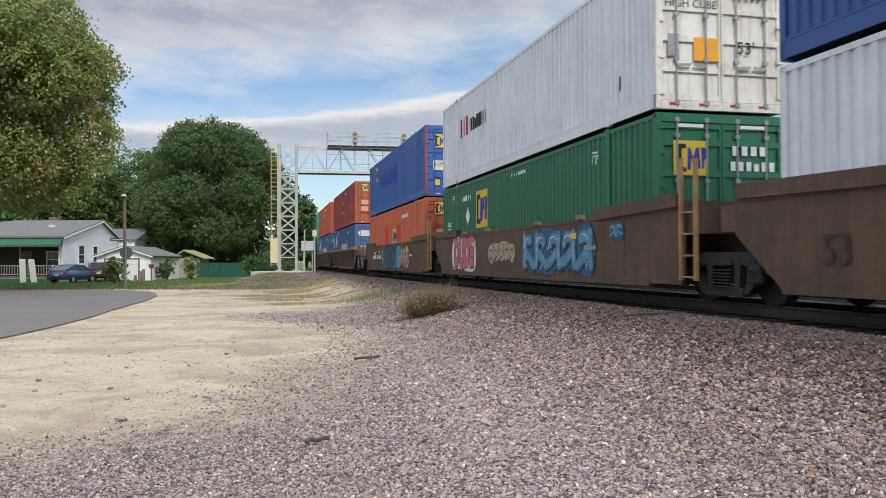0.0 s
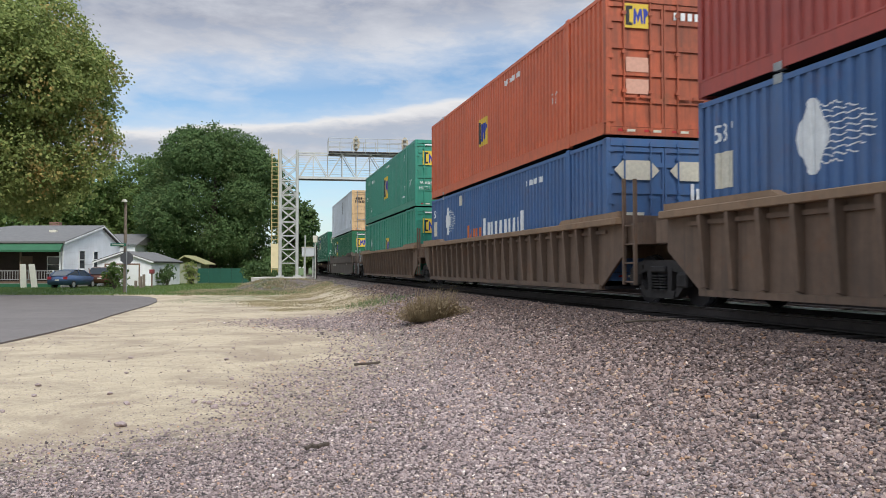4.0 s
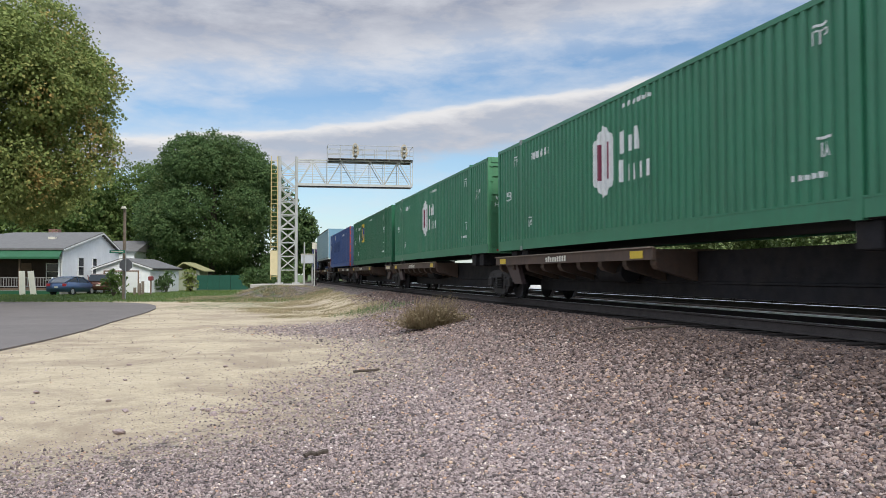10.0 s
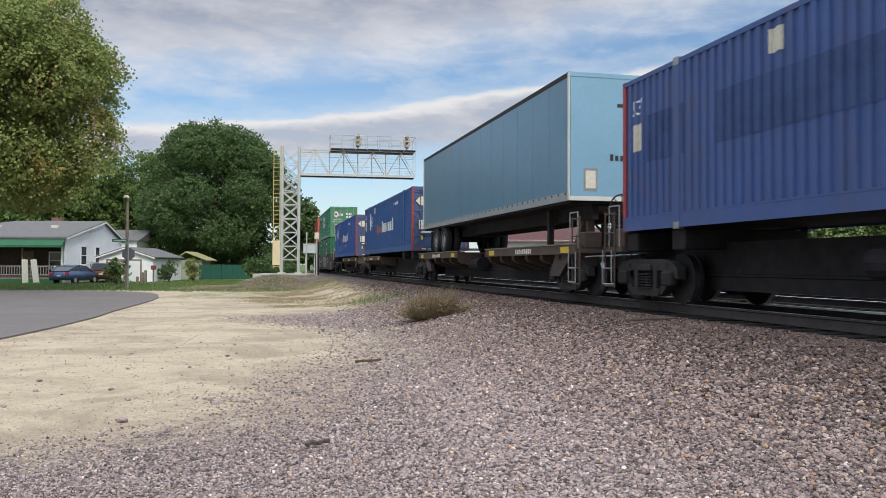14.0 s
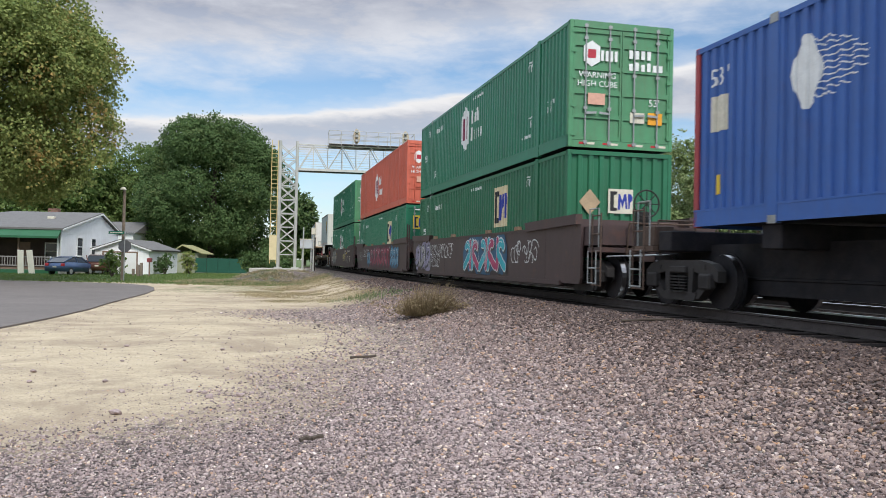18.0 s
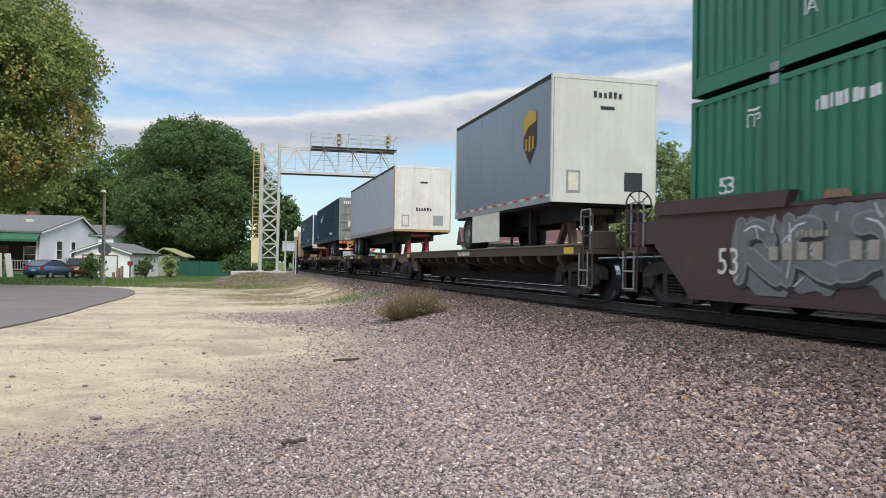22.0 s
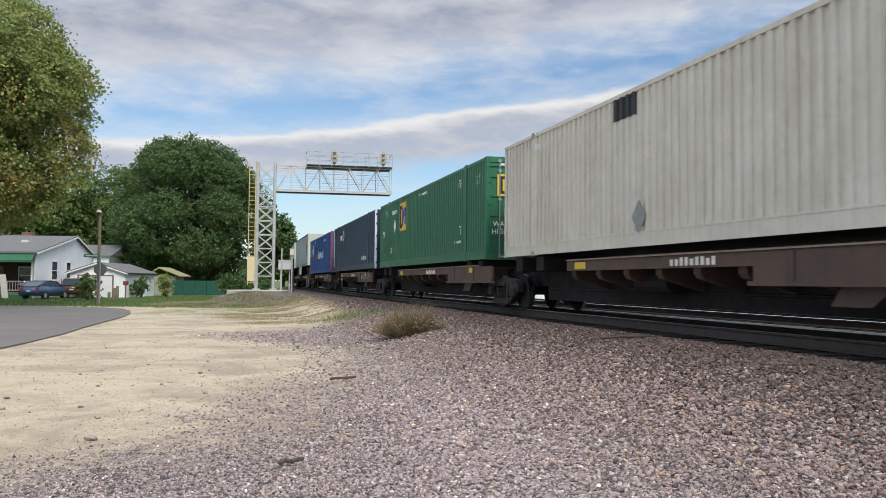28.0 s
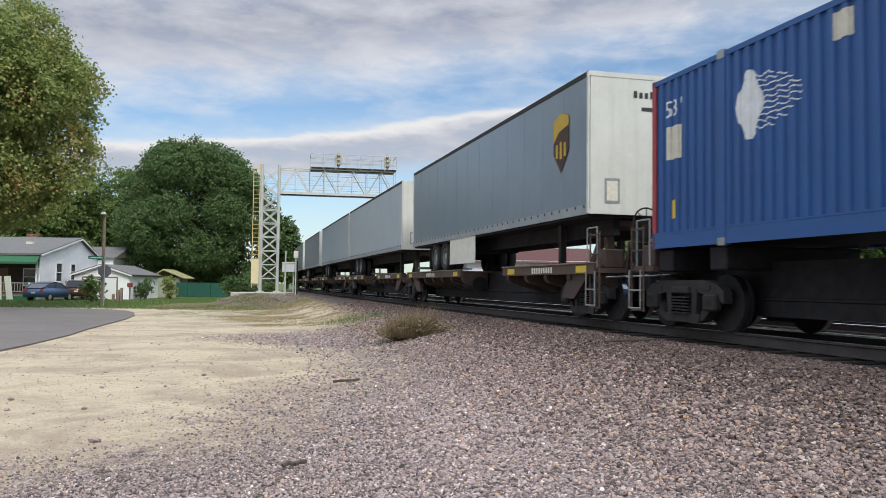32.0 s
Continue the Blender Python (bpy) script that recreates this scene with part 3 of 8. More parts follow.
def drape(me, x, wave):
    """Cuts a flat mark where the steel folds, and lays it into the folds. x: where the mark's middle stands."""
    start, p, depth = wave
    bm = bmesh.new()
    bm.from_mesh(me)
    us = [v.co.x for v in bm.verts]
    lo, hi = x - max(us), x - min(us)
    for i in range(math.floor((lo - start) / p), math.ceil((hi - start) / p) + 1):
        for f in (0.0, 0.38, 0.47, 0.91):
            c = start + (i + f) * p
            if lo + 0.002 < c < hi - 0.002:
                bmesh.ops.bisect_plane(bm, geom=bm.verts[:] + bm.edges[:] + bm.faces[:], dist=0.0002, plane_co=(x - c, 0, 0), plane_no=(1, 0, 0))
    for v in bm.verts:
        v.co.z -= wave_depth(x - v.co.x, wave) + 0.007
    bm.to_mesh(me)
    bm.free()


def side_label(me, parent, x, y, z, name="lettering", label=""):
    """A flat mark on the side that faces the street: its x runs along the reading direction."""
    if parent.name in WAVES and name != "placard":
        drape(me, x, WAVES[parent.name])
    o = part(name, me, None, parent, label)
    o.matrix_basis = pose(x, y, z, 90, 0, 180)
    return o


def end_label(me, parent, x, y, z, name="lettering", label=""):
    """A flat mark on the end that leads."""
    o = part(name, me, None, parent, label)
    o.matrix_basis = pose(x, y, z, 90, 0, -90)
    return o


def plate(w, h, mat, name="plate"):
    bm = bmesh.new()
    box(bm, -w / 2, w / 2, -h / 2, h / 2, -0.002, 0.002)
    me = bpy.data.meshes.new(name)
    bm.to_mesh(me)
    bm.free()
    me.materials.append(mat)
    return me


def outline(pts, mat, name="mark"):
    bm = bmesh.new()
    prism(bm, pts, -0.002, 0.002, "z")
    me = bpy.data.meshes.new(name)
    bm.to_mesh(me)
    bm.free()
    me.materials.append(mat)
    return me


def bars_mesh(w, h, n, mat, seed=1, fill=0.62):
    """Writing that cannot be read: a row of short bars."""
    rng = random.Random(seed)
    bm = bmesh.new()
    for i in range(n):
        a = -w / 2 + w * (i + 0.5 - fill / 2) / n
        b = -w / 2 + w * (i + 0.5 + fill / 2) / n
        k = rng.choice((1.0, 1.0, 0.8))
        box(bm, a, b, -h / 2, -h / 2 + h * k, -0.002, 0.002)
    me = bpy.data.meshes.new("marking")
    bm.to_mesh(me)
    bm.free()
    me.materials.append(mat)
    return me


def word_blocks(w, h, shape, mat):
    """A painted brand word as a row of plain blocks: shape gives (width, height) of each, as shares."""
    total = sum(a for a, _ in shape)
    bm, u = bmesh.new(), -w / 2
    for i, (a, k) in enumerate(shape):
        d = w * a / total
        lean = 0.14 * d if i % 3 == 1 else (-0.12 * d if i % 3 == 2 else 0.0)
        prism(bm, [(u + 0.07 * d, -h / 2), (u + 0.62 * d, -h / 2), (u + 0.62 * d + min(0, lean), -h / 2 + h * k), (u + 0.07 * d + max(0, lean), -h / 2 + h * k)], -0.002, 0.002, "z")
        u += d
    me = bpy.data.meshes.new("word_blocks")
    bm.to_mesh(me)
    bm.free()
    me.materials.append(mat)
    return me


def corrugated(x0, x1, z0, z1, y, depth, pitch):
    """A trapezoid-corrugated steel sheet in the x-z plane, its crests at y."""
    n = max(2, int(round((x1 - x0) / pitch)))
    p = (x1 - x0) / n
    prof = []
    for i in range(n):
        a = x0 + i * p
        prof += [(a, y), (a + 0.38 * p, y), (a + 0.47 * p, y - depth), (a + 0.91 * p, y - depth)]
    prof.append((x1, y))
    v = [(x, yy, z) for x, yy in prof for z in (z0, z1)]
    f = [(2 * i, 2 * i + 1, 2 * i + 3, 2 * i + 2) for i in range(len(prof) - 1)]
    if depth < 0 or y < 0:
        f = [q[::-1] for q in f]
    return v, f


def cat_sheets(name, sheets, mat):
    v, f = [], []
    for vs, fs in sheets:
        k = len(v)
        v += vs
        f += [tuple(i + k for i in q) for q in fs]
    return raw_mesh(name, v, f, mat)


def container(label, paint, door="same", pitch=0.235, front_doors=True, post=None, length=CL, group="containers on the train", ribs_out=False):
    """A 53-foot steel container; its middle stands over the origin, its base at z = 0, its doors at the leading end (-x)."""
    mat = PAINTS[paint]
    dmat = mat if door == "same" else PAINTS[door]
    pmat = dmat if post is None else PAINTS[post]
    th = tagged(new("shipping_container"), label, "container", group)
    h, w = length / 2, CW / 2
    if not ribs_out:
        n = max(2, int(round((length - 0.2) / pitch)))
        WAVES[th.name] = (-h + 0.1, (length - 0.2) / n, 0.038)
    for sgn in (1, -1):
        if sgn == 1:
            if ribs_out:
                sw = part("side_wall", boxes((-h + 0.1, h - 0.1, w - 0.05, w - 0.03, 0.27, CH - 0.1)), mat, th)
                n = int((length - 0.4) / 0.6)
                for i in range(n + 1):
                    x = -h + 0.2 + i * (length - 0.4) / n
                    part("side_rib", boxes((x - 0.025, x + 0.025, w - 0.03, w - 0.002, 0.27, CH - 0.1)), mat, sw)
            else:
                part("side_wall", cat_sheets("side_wall", [corrugated(-h + 0.1, h - 0.1, 0.27, CH - 0.09, w - 0.006, 0.038, pitch)], mat), None, th)
        else:
            part("side_wall", cat_sheets("side_wall", [corrugated(-h + 0.1, h - 0.1, 0.27, CH - 0.09, -w + 0.006, -0.045, pitch * 2)], mat), None, th)
        part("bottom_rail", boxes((-h + 0.02, h - 0.02, sgn * w - 0.03 if sgn > 0 else -w, sgn * w if sgn > 0 else -w + 0.03, 0.02, 0.27),
                                  (-h + 0.02, h - 0.02, w - 0.035 if sgn > 0 else -w - 0.006, w + 0.006 if sgn > 0 else -w + 0.035, 0.255, 0.285)), mat, th)
        part("top_rail", boxes((-h + 0.02, h - 0.02, w - 0.07 if sgn > 0 else -w, w if sgn > 0 else -w + 0.07, CH - 0.10, CH - 0.02)), mat, th)
        for x in (-6.05, 6.05):
            if abs(x) < h - 0.6:
                p = part("lifting_post", boxes((x - 0.1, x + 0.1, w - 0.06 if sgn > 0 else -w - 0.008, w + 0.008 if sgn > 0 else -w + 0.06, 0.0, CH)), mat, th)
                for zz in ((CH - 0.12, CH + 0.012), (-0.005, 0.11)):
                    part("corner_casting", boxes((x - 0.09, x + 0.09, w - 0.08 if sgn > 0 else -w - 0.014, w + 0.014 if sgn > 0 else -w + 0.08, *zz)), GREY_GEAR if x > 0 else mat, p)
        for e in (-1, 1):
            x0, x1 = (-h, -h + 0.12) if e < 0 else (h - 0.12, h)
            part("corner_post", boxes((x0, x1, w - 0.10 if sgn > 0 else -w, w if sgn > 0 else -w + 0.10, 0.0, CH), bev=0.012), pmat if e < 0 else (PAINTS[post] if post else mat), th)
    part("roof", boxes((-h + 0.03, h - 0.03, -w + 0.03, w - 0.03, CH - 0.05, CH - 0.015)), mat, th)
    part("floor", boxes((-h + 0.05, h - 0.05, -w + 0.04, w - 0.04, 0.06, 0.14)), UNDER, th)
    for e in (-1, 1):
        doors = (e < 0) == front_doors
        if not doors:
            sh, fs = corrugated(-w + 0.1, w - 0.1, 0.12, CH - 0.1, 0.0, 0.05, 0.27)
            sh = [(e * (h - 0.02 + y), x, z) for x, y, z in sh]
            me = raw_mesh("front_wall", sh, [q if e > 0 else q[::-1] for q in fs], mat if e > 0 else dmat)
            part("end_wall", me, None, th)
            for zz in ((0, 0.16), (CH - 0.1, CH - 0.005)):
                part("end_beam", boxes((e * h - 0.06 if e > 0 else -h, h if e > 0 else -h + 0.06, -w + 0.1, w - 0.1, *zz)), pmat if e < 0 else mat, th)
            continue
        X = e * h
        o = -e                                    # inwards
        part("door_header", boxes(sorted((X, X + o * 0.08)) + [-w + 0.1, w - 0.1, CH - 0.16, CH - 0.003]), dmat, th)
        part("door_sill", boxes(sorted((X, X + o * 0.08)) + [-w + 0.1, w - 0.1, 0.0, 0.16]), dmat, th)
        for k in (-1, 1):
            y0, y1 = (0.008, w - 0.10) if k > 0 else (-w + 0.10, -0.008)
            bm = boxes(sorted((X + o * 0.055, X + o * 0.075)) + [y0, y1, 0.17, CH - 0.17])
            d = part("door", bm, dmat, th)
            for z in (0.22, 0.72, 1.27, 1.82, 2.37, CH - 0.22):
                part("door_rib", boxes(sorted((X + o * 0.02, X + o * 0.056)) + [y0 + 0.04, y1 - 0.04, z - 0.05, z + 0.05]), dmat, d)
            for y in (y0, y1):
                part("door_edge", boxes(sorted((X + o * 0.018, X + o * 0.056)) + [max(y0, y - 0.04), min(y1, y + 0.04), 0.17, CH - 0.17]), dmat, d)
            for y in (y0 + 0.30, y1 - 0.30):
                bm = bmesh.new()
                rod(bm, (X + o * 0.0, y, 0.05), (X + o * 0.0, y, CH - 0.06), 0.019, 6)
                for z in (0.12, 0.9, 1.7, 2.5, CH - 0.12):
                    box(bm, *sorted((X - o * 0.02, X + o * 0.03)), y - 0.045, y + 0.045, z - 0.035, z + 0.035)
                bar(bm, (X - o * 0.03, y, 0.78), (X - o * 0.03, y + (0.26 if y < (y0 + y1) / 2 else -0.26), 0.80), 0.02, 0.05)
                part("lock_rod", bm, GREY_GEAR if paint in ("green", "white", "cream", "green_light", "green_dark") else dmat, d)
            for u, m in ((0.16, LABEL_WHITE), (0.36, REFLECT_RED), (0.74, LABEL_WHITE), (0.94, REFLECT_RED)):
                part("reflector", boxes(sorted((X, X - o * 0.004)) + [y0 + u - 0.09, y0 + u + 0.09, 0.07, 0.12]), m, d)
            for z in (0.3, 0.95, 1.6, 2.2, 2.65):
                yy = y1 if k > 0 else y0
                part("hinge", boxes(sorted((X - o * 0.012, X + o * 0.03)) + [yy - 0.06, yy + 0.06, z - 0.045, z + 0.045]), dmat, d)
    return th


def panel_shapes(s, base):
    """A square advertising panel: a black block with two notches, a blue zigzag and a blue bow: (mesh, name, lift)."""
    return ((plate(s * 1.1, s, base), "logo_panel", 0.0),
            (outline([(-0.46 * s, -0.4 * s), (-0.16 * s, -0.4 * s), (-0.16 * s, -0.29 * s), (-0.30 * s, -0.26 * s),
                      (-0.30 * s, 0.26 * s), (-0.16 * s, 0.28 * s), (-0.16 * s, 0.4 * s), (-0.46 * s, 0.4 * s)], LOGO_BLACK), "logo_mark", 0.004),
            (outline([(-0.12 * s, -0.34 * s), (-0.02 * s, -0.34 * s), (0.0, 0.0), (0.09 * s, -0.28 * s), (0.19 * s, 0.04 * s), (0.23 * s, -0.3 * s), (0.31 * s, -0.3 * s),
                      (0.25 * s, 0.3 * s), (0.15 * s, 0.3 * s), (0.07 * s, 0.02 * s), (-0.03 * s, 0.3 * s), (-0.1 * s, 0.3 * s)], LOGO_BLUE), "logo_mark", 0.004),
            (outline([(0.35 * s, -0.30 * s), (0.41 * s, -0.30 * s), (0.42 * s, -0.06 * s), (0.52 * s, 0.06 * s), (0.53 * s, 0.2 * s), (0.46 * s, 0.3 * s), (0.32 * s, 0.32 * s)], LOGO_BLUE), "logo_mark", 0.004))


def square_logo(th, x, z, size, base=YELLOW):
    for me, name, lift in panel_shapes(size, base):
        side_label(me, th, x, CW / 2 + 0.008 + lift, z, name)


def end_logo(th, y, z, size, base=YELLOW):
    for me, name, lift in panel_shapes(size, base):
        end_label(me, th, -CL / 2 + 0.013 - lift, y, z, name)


def hex_logo(th, x, z, s, white_only=False, words=True):
    """A tall white diamond with a dark block in it, and two rows of rounded marks beside it."""
    y = CW / 2 + 0.008
    side_label(outline([(0, 0.62 * s), (0.40 * s, 0.36 * s), (0.40 * s, -0.36 * s), (0, -0.62 * s), (-0.40 * s, -0.36 * s), (-0.40 * s, 0.36 * s)], WHITE_INK), th, x, y, z, "logo_panel")
    for u in (-0.17, 0.17):
        side_label(plate(0.12 * s, 0.62 * s, LOGO_MAROON), th, x - u * s, y + 0.004, z, "logo_mark")
    if words:
        side_label(word_blocks(0.72 * s, 0.36 * s, [(1.3, 1.0), (1, 0.7), (1, 1.0)], WHITE_INK), th, x - 0.98 * s, y, z + 0.22 * s, "logo_word")
        side_label(word_blocks(1.12 * s, 0.36 * s, [(1.3, 1.0), (0.8, 0.7), (1, 0.7), (1, 0.7), (1.1, 0.7)], WHITE_INK), th, x - 1.15 * s, y, z - 0.24 * s, "logo_word")


def diamond(th, x, z, s, mat=WHITE_INK):
    side_label(outline([(0, s), (s * 0.85, 0), (0, -s), (-s * 0.85, 0)], mat), th, x, CW / 2 + 0.008, z, "placard")


def train_words(th, x, z, k=1.0, big=WHITE_INK, small=ORANGE_INK):
    """The long faded lettering of the blue containers, as plain marks, with a globe of lines before it."""
    y = CW / 2 + 0.008
    side_label(word_blocks(1.85 * k, 0.5 * k, [(1.2, 1.0), (1, 0.74), (1, 0.74), (0.9, 0.74), (1, 0.74)], small), th, x, y, z - 0.05, "lettering")
    side_label(word_blocks(4.1 * k, 0.62 * k, [(1.2, 1.0), (1, 0.76), (1.1, 0.76), (1, 0.76), (1.1, 0.76), (1, 0.76), (1, 0.76), (1.1, 0.76), (0.5, 0.76), (1.4, 1.0)], big), th, x - 3.05 * k, y, z + 0.02, "lettering")
    gx, gz = x + 3.5 * k, z + 0.5
    side_label(outline([(0.30 * math.cos(i * math.pi / 9) * (1 - 0.35 * abs(math.sin(i * math.pi / 9))), 0.50 * math.sin(i * math.pi / 9)) for i in range(18)], big), th, gx, y, gz, "globe_mark")
    for i in range(10):
        v = (i - 4.5) / 5.0
        l = 0.82 * math.sqrt(max(0.1, 1 - v * v))
        bm = bmesh.new()
        stroke(bm, [(u * l / 12, v * 0.4 + 0.02 * math.sin(u * 1.5)) for u in range(13)], 0.009, 0.0)
        me = bpy.data.meshes.new("globe_line")
        bm.to_mesh(me)
        bm.free()
        me.materials.append(big)
        side_label(me, th, gx - 0.30 * (1 - 0.55 * abs(v)), y, gz, "globe_line")


def size_mark(th, x, z, s=0.42, mat=WHITE_INK):
    side_label(writing("53'", s, mat), th, x, CW / 2 + 0.008, z, "lettering")


def lift_mark(th, text, x, z):
    """The small lifting marks: two or three letters below a dash."""
    side_label(writing(text, 0.27, WHITE_INK, width=0.85), th, x, CW / 2 + 0.008, z, "lettering")
    side_label(plate(0.26, 0.035, WHITE_INK), th, x, CW / 2 + 0.008, z + 0.16, "mark_line")


def code_bars(th, x, z, w, h, n, seed=1):
    side_label(bars_mesh(w, h, n, WHITE_INK, seed), th, x, CW / 2 + 0.008, z, "marking")


def end_marks(th, style, pale=False):
    """Stickers, plates and bars on the doors."""
    X = -CL / 2 + 0.013
    if style == "green":
        end_logo(th, 0.62, 2.1, 0.62, LABEL_WHITE if pale else YELLOW)
        end_label(bars_mesh(0.75, 0.17, 4, WHITE_INK, 2), th, X, -0.55, 2.25, "marking")
        end_label(bars_mesh(0.95, 0.17, 6, WHITE_INK, 4), th, X, -0.62, 1.97, "marking")
        end_label(writing("WARNING", 0.2, WHITE_INK), th, X, 0.6, 1.0)
        end_label(writing("HIGH CUBE", 0.2, WHITE_INK), th, X, 0.6, 0.78)
        end_label(outline([(0, .26), (.22, 0), (0, -.26), (-.22, 0)], WHITE_INK), th, X, -0.75, 1.45, "placard")
        end_label(plate(0.5, 0.06, WHITE_INK), th, X, 0.62, 2.68, "stripe")
        end_label(plate(0.5, 0.06, WHITE_INK), th, X, -0.62, 2.68, "stripe")
    elif style == "hub":
        end_label(outline([(0, .3), (.2, .17), (.2, -.17), (0, -.3), (-.2, -.17), (-.2, .17)], WHITE_INK), th, X, 0.75, 2.15, "logo_panel")
        end_label(plate(0.2, 0.2, LOGO_RED), th, X - 0.005, 0.75, 2.15, "logo_mark")
        end_label(bars_mesh(0.45, 0.24, 4, WHITE_INK, 2), th, X, 0.32, 2.12, "logo_mark")
        end_label(bars_mesh(0.6, 0.2, 4, WHITE_INK, 2), th, X, -0.45, 2.2, "marking")
        end_label(bars_mesh(0.9, 0.2, 6, WHITE_INK, 5), th, X, -0.6, 1.93, "marking")
        end_label(writing("WARNING", 0.19, WHITE_INK), th, X, 0.6, 1.66)
        end_label(writing("HIGH CUBE", 0.19, WHITE_INK), th, X, 0.6, 1.46)
        end_label(plate(0.42, 0.26, LABEL_PINK), th, X, 0.62, 1.12, "placard")
        end_label(plate(0.36, 0.28, LABEL_ORANGE), th, X, -0.85, 0.74, "sticker")
        end_label(plate(0.36, 0.24, LABEL_WHITE), th, X, -0.4, 0.74, "sticker")
        end_label(writing("53'", 0.24, WHITE_INK), th, X, -0.82, 1.1)
    elif style == "white":
        end_label(bars_mesh(0.8, 0.3, 3, LOGO_RED, 2), th, X, 0.55, 2.5, "logo_mark")
        end_label(bars_mesh(0.7, 0.3, 3, LOGO_RED, 6), th, X, -0.55, 2.5, "logo_mark")
        end_label(writing("WARNING", 0.2, LOGO_BLACK), th, X, 0.6, 2.12)
        end_label(writing("HIGH CUBE", 0.2, LOGO_BLACK), th, X, 0.6, 1.9)
        end_label(bars_mesh(0.75, 0.13, 6, LOGO_BLACK, 3), th, X, -0.6, 2.12, "marking")
        end_label(writing("53'", 0.32, LOGO_BLACK), th, X, -0.5, 1.15)
        end_label(plate(0.22, 0.4, GREY_GEAR), th, X, 0.95, 1.15, "sticker")
        end_label(plate(0.5, 0.42, LABEL_ORANGE), th, X, 0.3, 1.1, "sticker")
    elif style == "blue":
        for y in (0.62, -0.62):
            end_label(outline([(-.5, 0), (-.3, .2), (.3, .2), (.5, 0), (.3, -.2), (-.3, -.2)], LABEL_WHITE), th, X, y, 2.25, "placard")
        end_label(plate(0.5, 0.42, LABEL_WHITE), th, X, 0.72, 1.18, "placard")
        end_label(bars_mesh(0.36, 0.5, 3, WHITE_INK, 3), th, X, -0.75, 1.75, "marking")
        end_label(plate(0.45, 0.26, LABEL_PINK), th, X, -0.78, 0.72, "sticker")
        end_label(plate(0.55, 0.06, WHITE_INK), th, X, 0.65, 0.85, "stripe")
        end_label(plate(0.14, 0.2, YELLOW), th, X, 0.85, 0.6, "sticker")
    elif style == "blue_panel":
        end_logo(th, 0.62, 2.25, 0.54)
        end_label(plate(0.46, 0.4, LABEL_WHITE), th, X, 0.72, 1.25, "placard")
        end_label(writing("110\"", 0.22, LOGO_BLACK), th, X - 0.006, 0.72, 1.28)
        end_label(plate(0.2, 0.24, YELLOW), th, X, 0.78, 0.55, "sticker")
    elif style == "orange":
        end_logo(th, 0.62, 2.45, 0.5)
        end_label(bars_mesh(0.8, 0.16, 5, WHITE_INK, 2), th, X, -0.6, 2.5, "marking")
        for z in (1.45, 1.0):
            end_label(plate(0.5, 0.3, LABEL_PINK), th, X, 0.6, z, "placard")
    elif style == "diamond":
        end_label(bars_mesh(0.55, 0.18, 4, WHITE_INK, 2), th, X, 0.75, 2.55, "logo_mark")
        end_label(outline([(0, .17), (.17, 0), (0, -.17), (-.17, 0)], WHITE_INK), th, X, 0.35, 2.55, "logo_mark")
        end_label(bars_mesh(0.6, 0.18, 4, WHITE_INK, 3), th, X, -0.5, 2.6, "marking")
        end_label(bars_mesh(0.9, 0.18, 6, WHITE_INK, 4), th, X, -0.6, 2.33, "marking")
        end_label(plate(0.24, 0.36, LABEL_WHITE), th, X, 0.55, 1.1, "sticker")
    elif style == "beige":
        end_label(bars_mesh(0.5, 0.16, 4, LOGO_BLACK, 2), th, X, 0.78, 2.3, "marking")
        end_label(bars_mesh(0.7, 0.16, 6, LOGO_BLACK, 4), th, X, 0.72, 2.08, "marking")
        if pale:
            end_label(writing("WIDE", 0.26, RUST_INK), th, X, -0.62, 1.28)
            end_label(writing("TURN", 0.26, RUST_INK), th, X, -0.66, 1.02)
            bm = bmesh.new()
            stroke(bm, [(-0.22, 0), (0.22, 0), (0.1, 0.09)], 0.02, 0.0)
            stroke(bm, [(0.22, 0), (0.1, -0.09)], 0.02, 0.001)
            me = bpy.data.meshes.new("arrow")
            bm.to_mesh(me)
            bm.free()
            me.materials.append(RUST_INK)
            end_label(me, th, X - 0.003, -0.75, 0.72, "arrow_mark")
        else:
            end_label(outline([(0, .26), (.26, 0), (0, -.26), (-.26, 0)], BLACK), th, X, -0.85, 0.95, "placard")
        end_label(plate(0.24, 0.22, LABEL_CREAM), th, X, -0.3, 2.0, "sticker")


def wheel_mesh():
    bm = bmesh.new()
    m = Matrix.Rotation(radians(90), 4, "X")
    bmesh.ops.create_cone(bm, cap_ends=True, segments=28, radius1=0.445, radius2=0.445, depth=0.13, matrix=m)
    bmesh.ops.create_cone(bm, cap_ends=True, segments=28, radius1=0.475, radius2=0.475, depth=0.03, matrix=Matrix.Translation((0, -0.075, 0)) @ m)
    bmesh.ops.create_cone(bm, cap_ends=True, segments=16, radius1=0.12, radius2=0.10, depth=0.22, matrix=m)
    me = bpy.data.meshes.new("wheel")
    bm.to_mesh(me)
    bm.free()
    me.materials.append(UNDER)
    return me


def tread_mesh():
    bm = bmesh.new()
    m = Matrix.Rotation(radians(90), 4, "X")
    bmesh.ops.create_cone(bm, cap_ends=False, segments=28, radius1=0.447, radius2=0.447, depth=0.10, matrix=Matrix.Translation((0, 0.01, 0)) @ m)
    me = bpy.data.meshes.new("tread")
    bm.to_mesh(me)
    bm.free()
    me.materials.append(TREAD)
    return me


WHEEL, TREAD_ME = wheel_mesh(), tread_mesh()


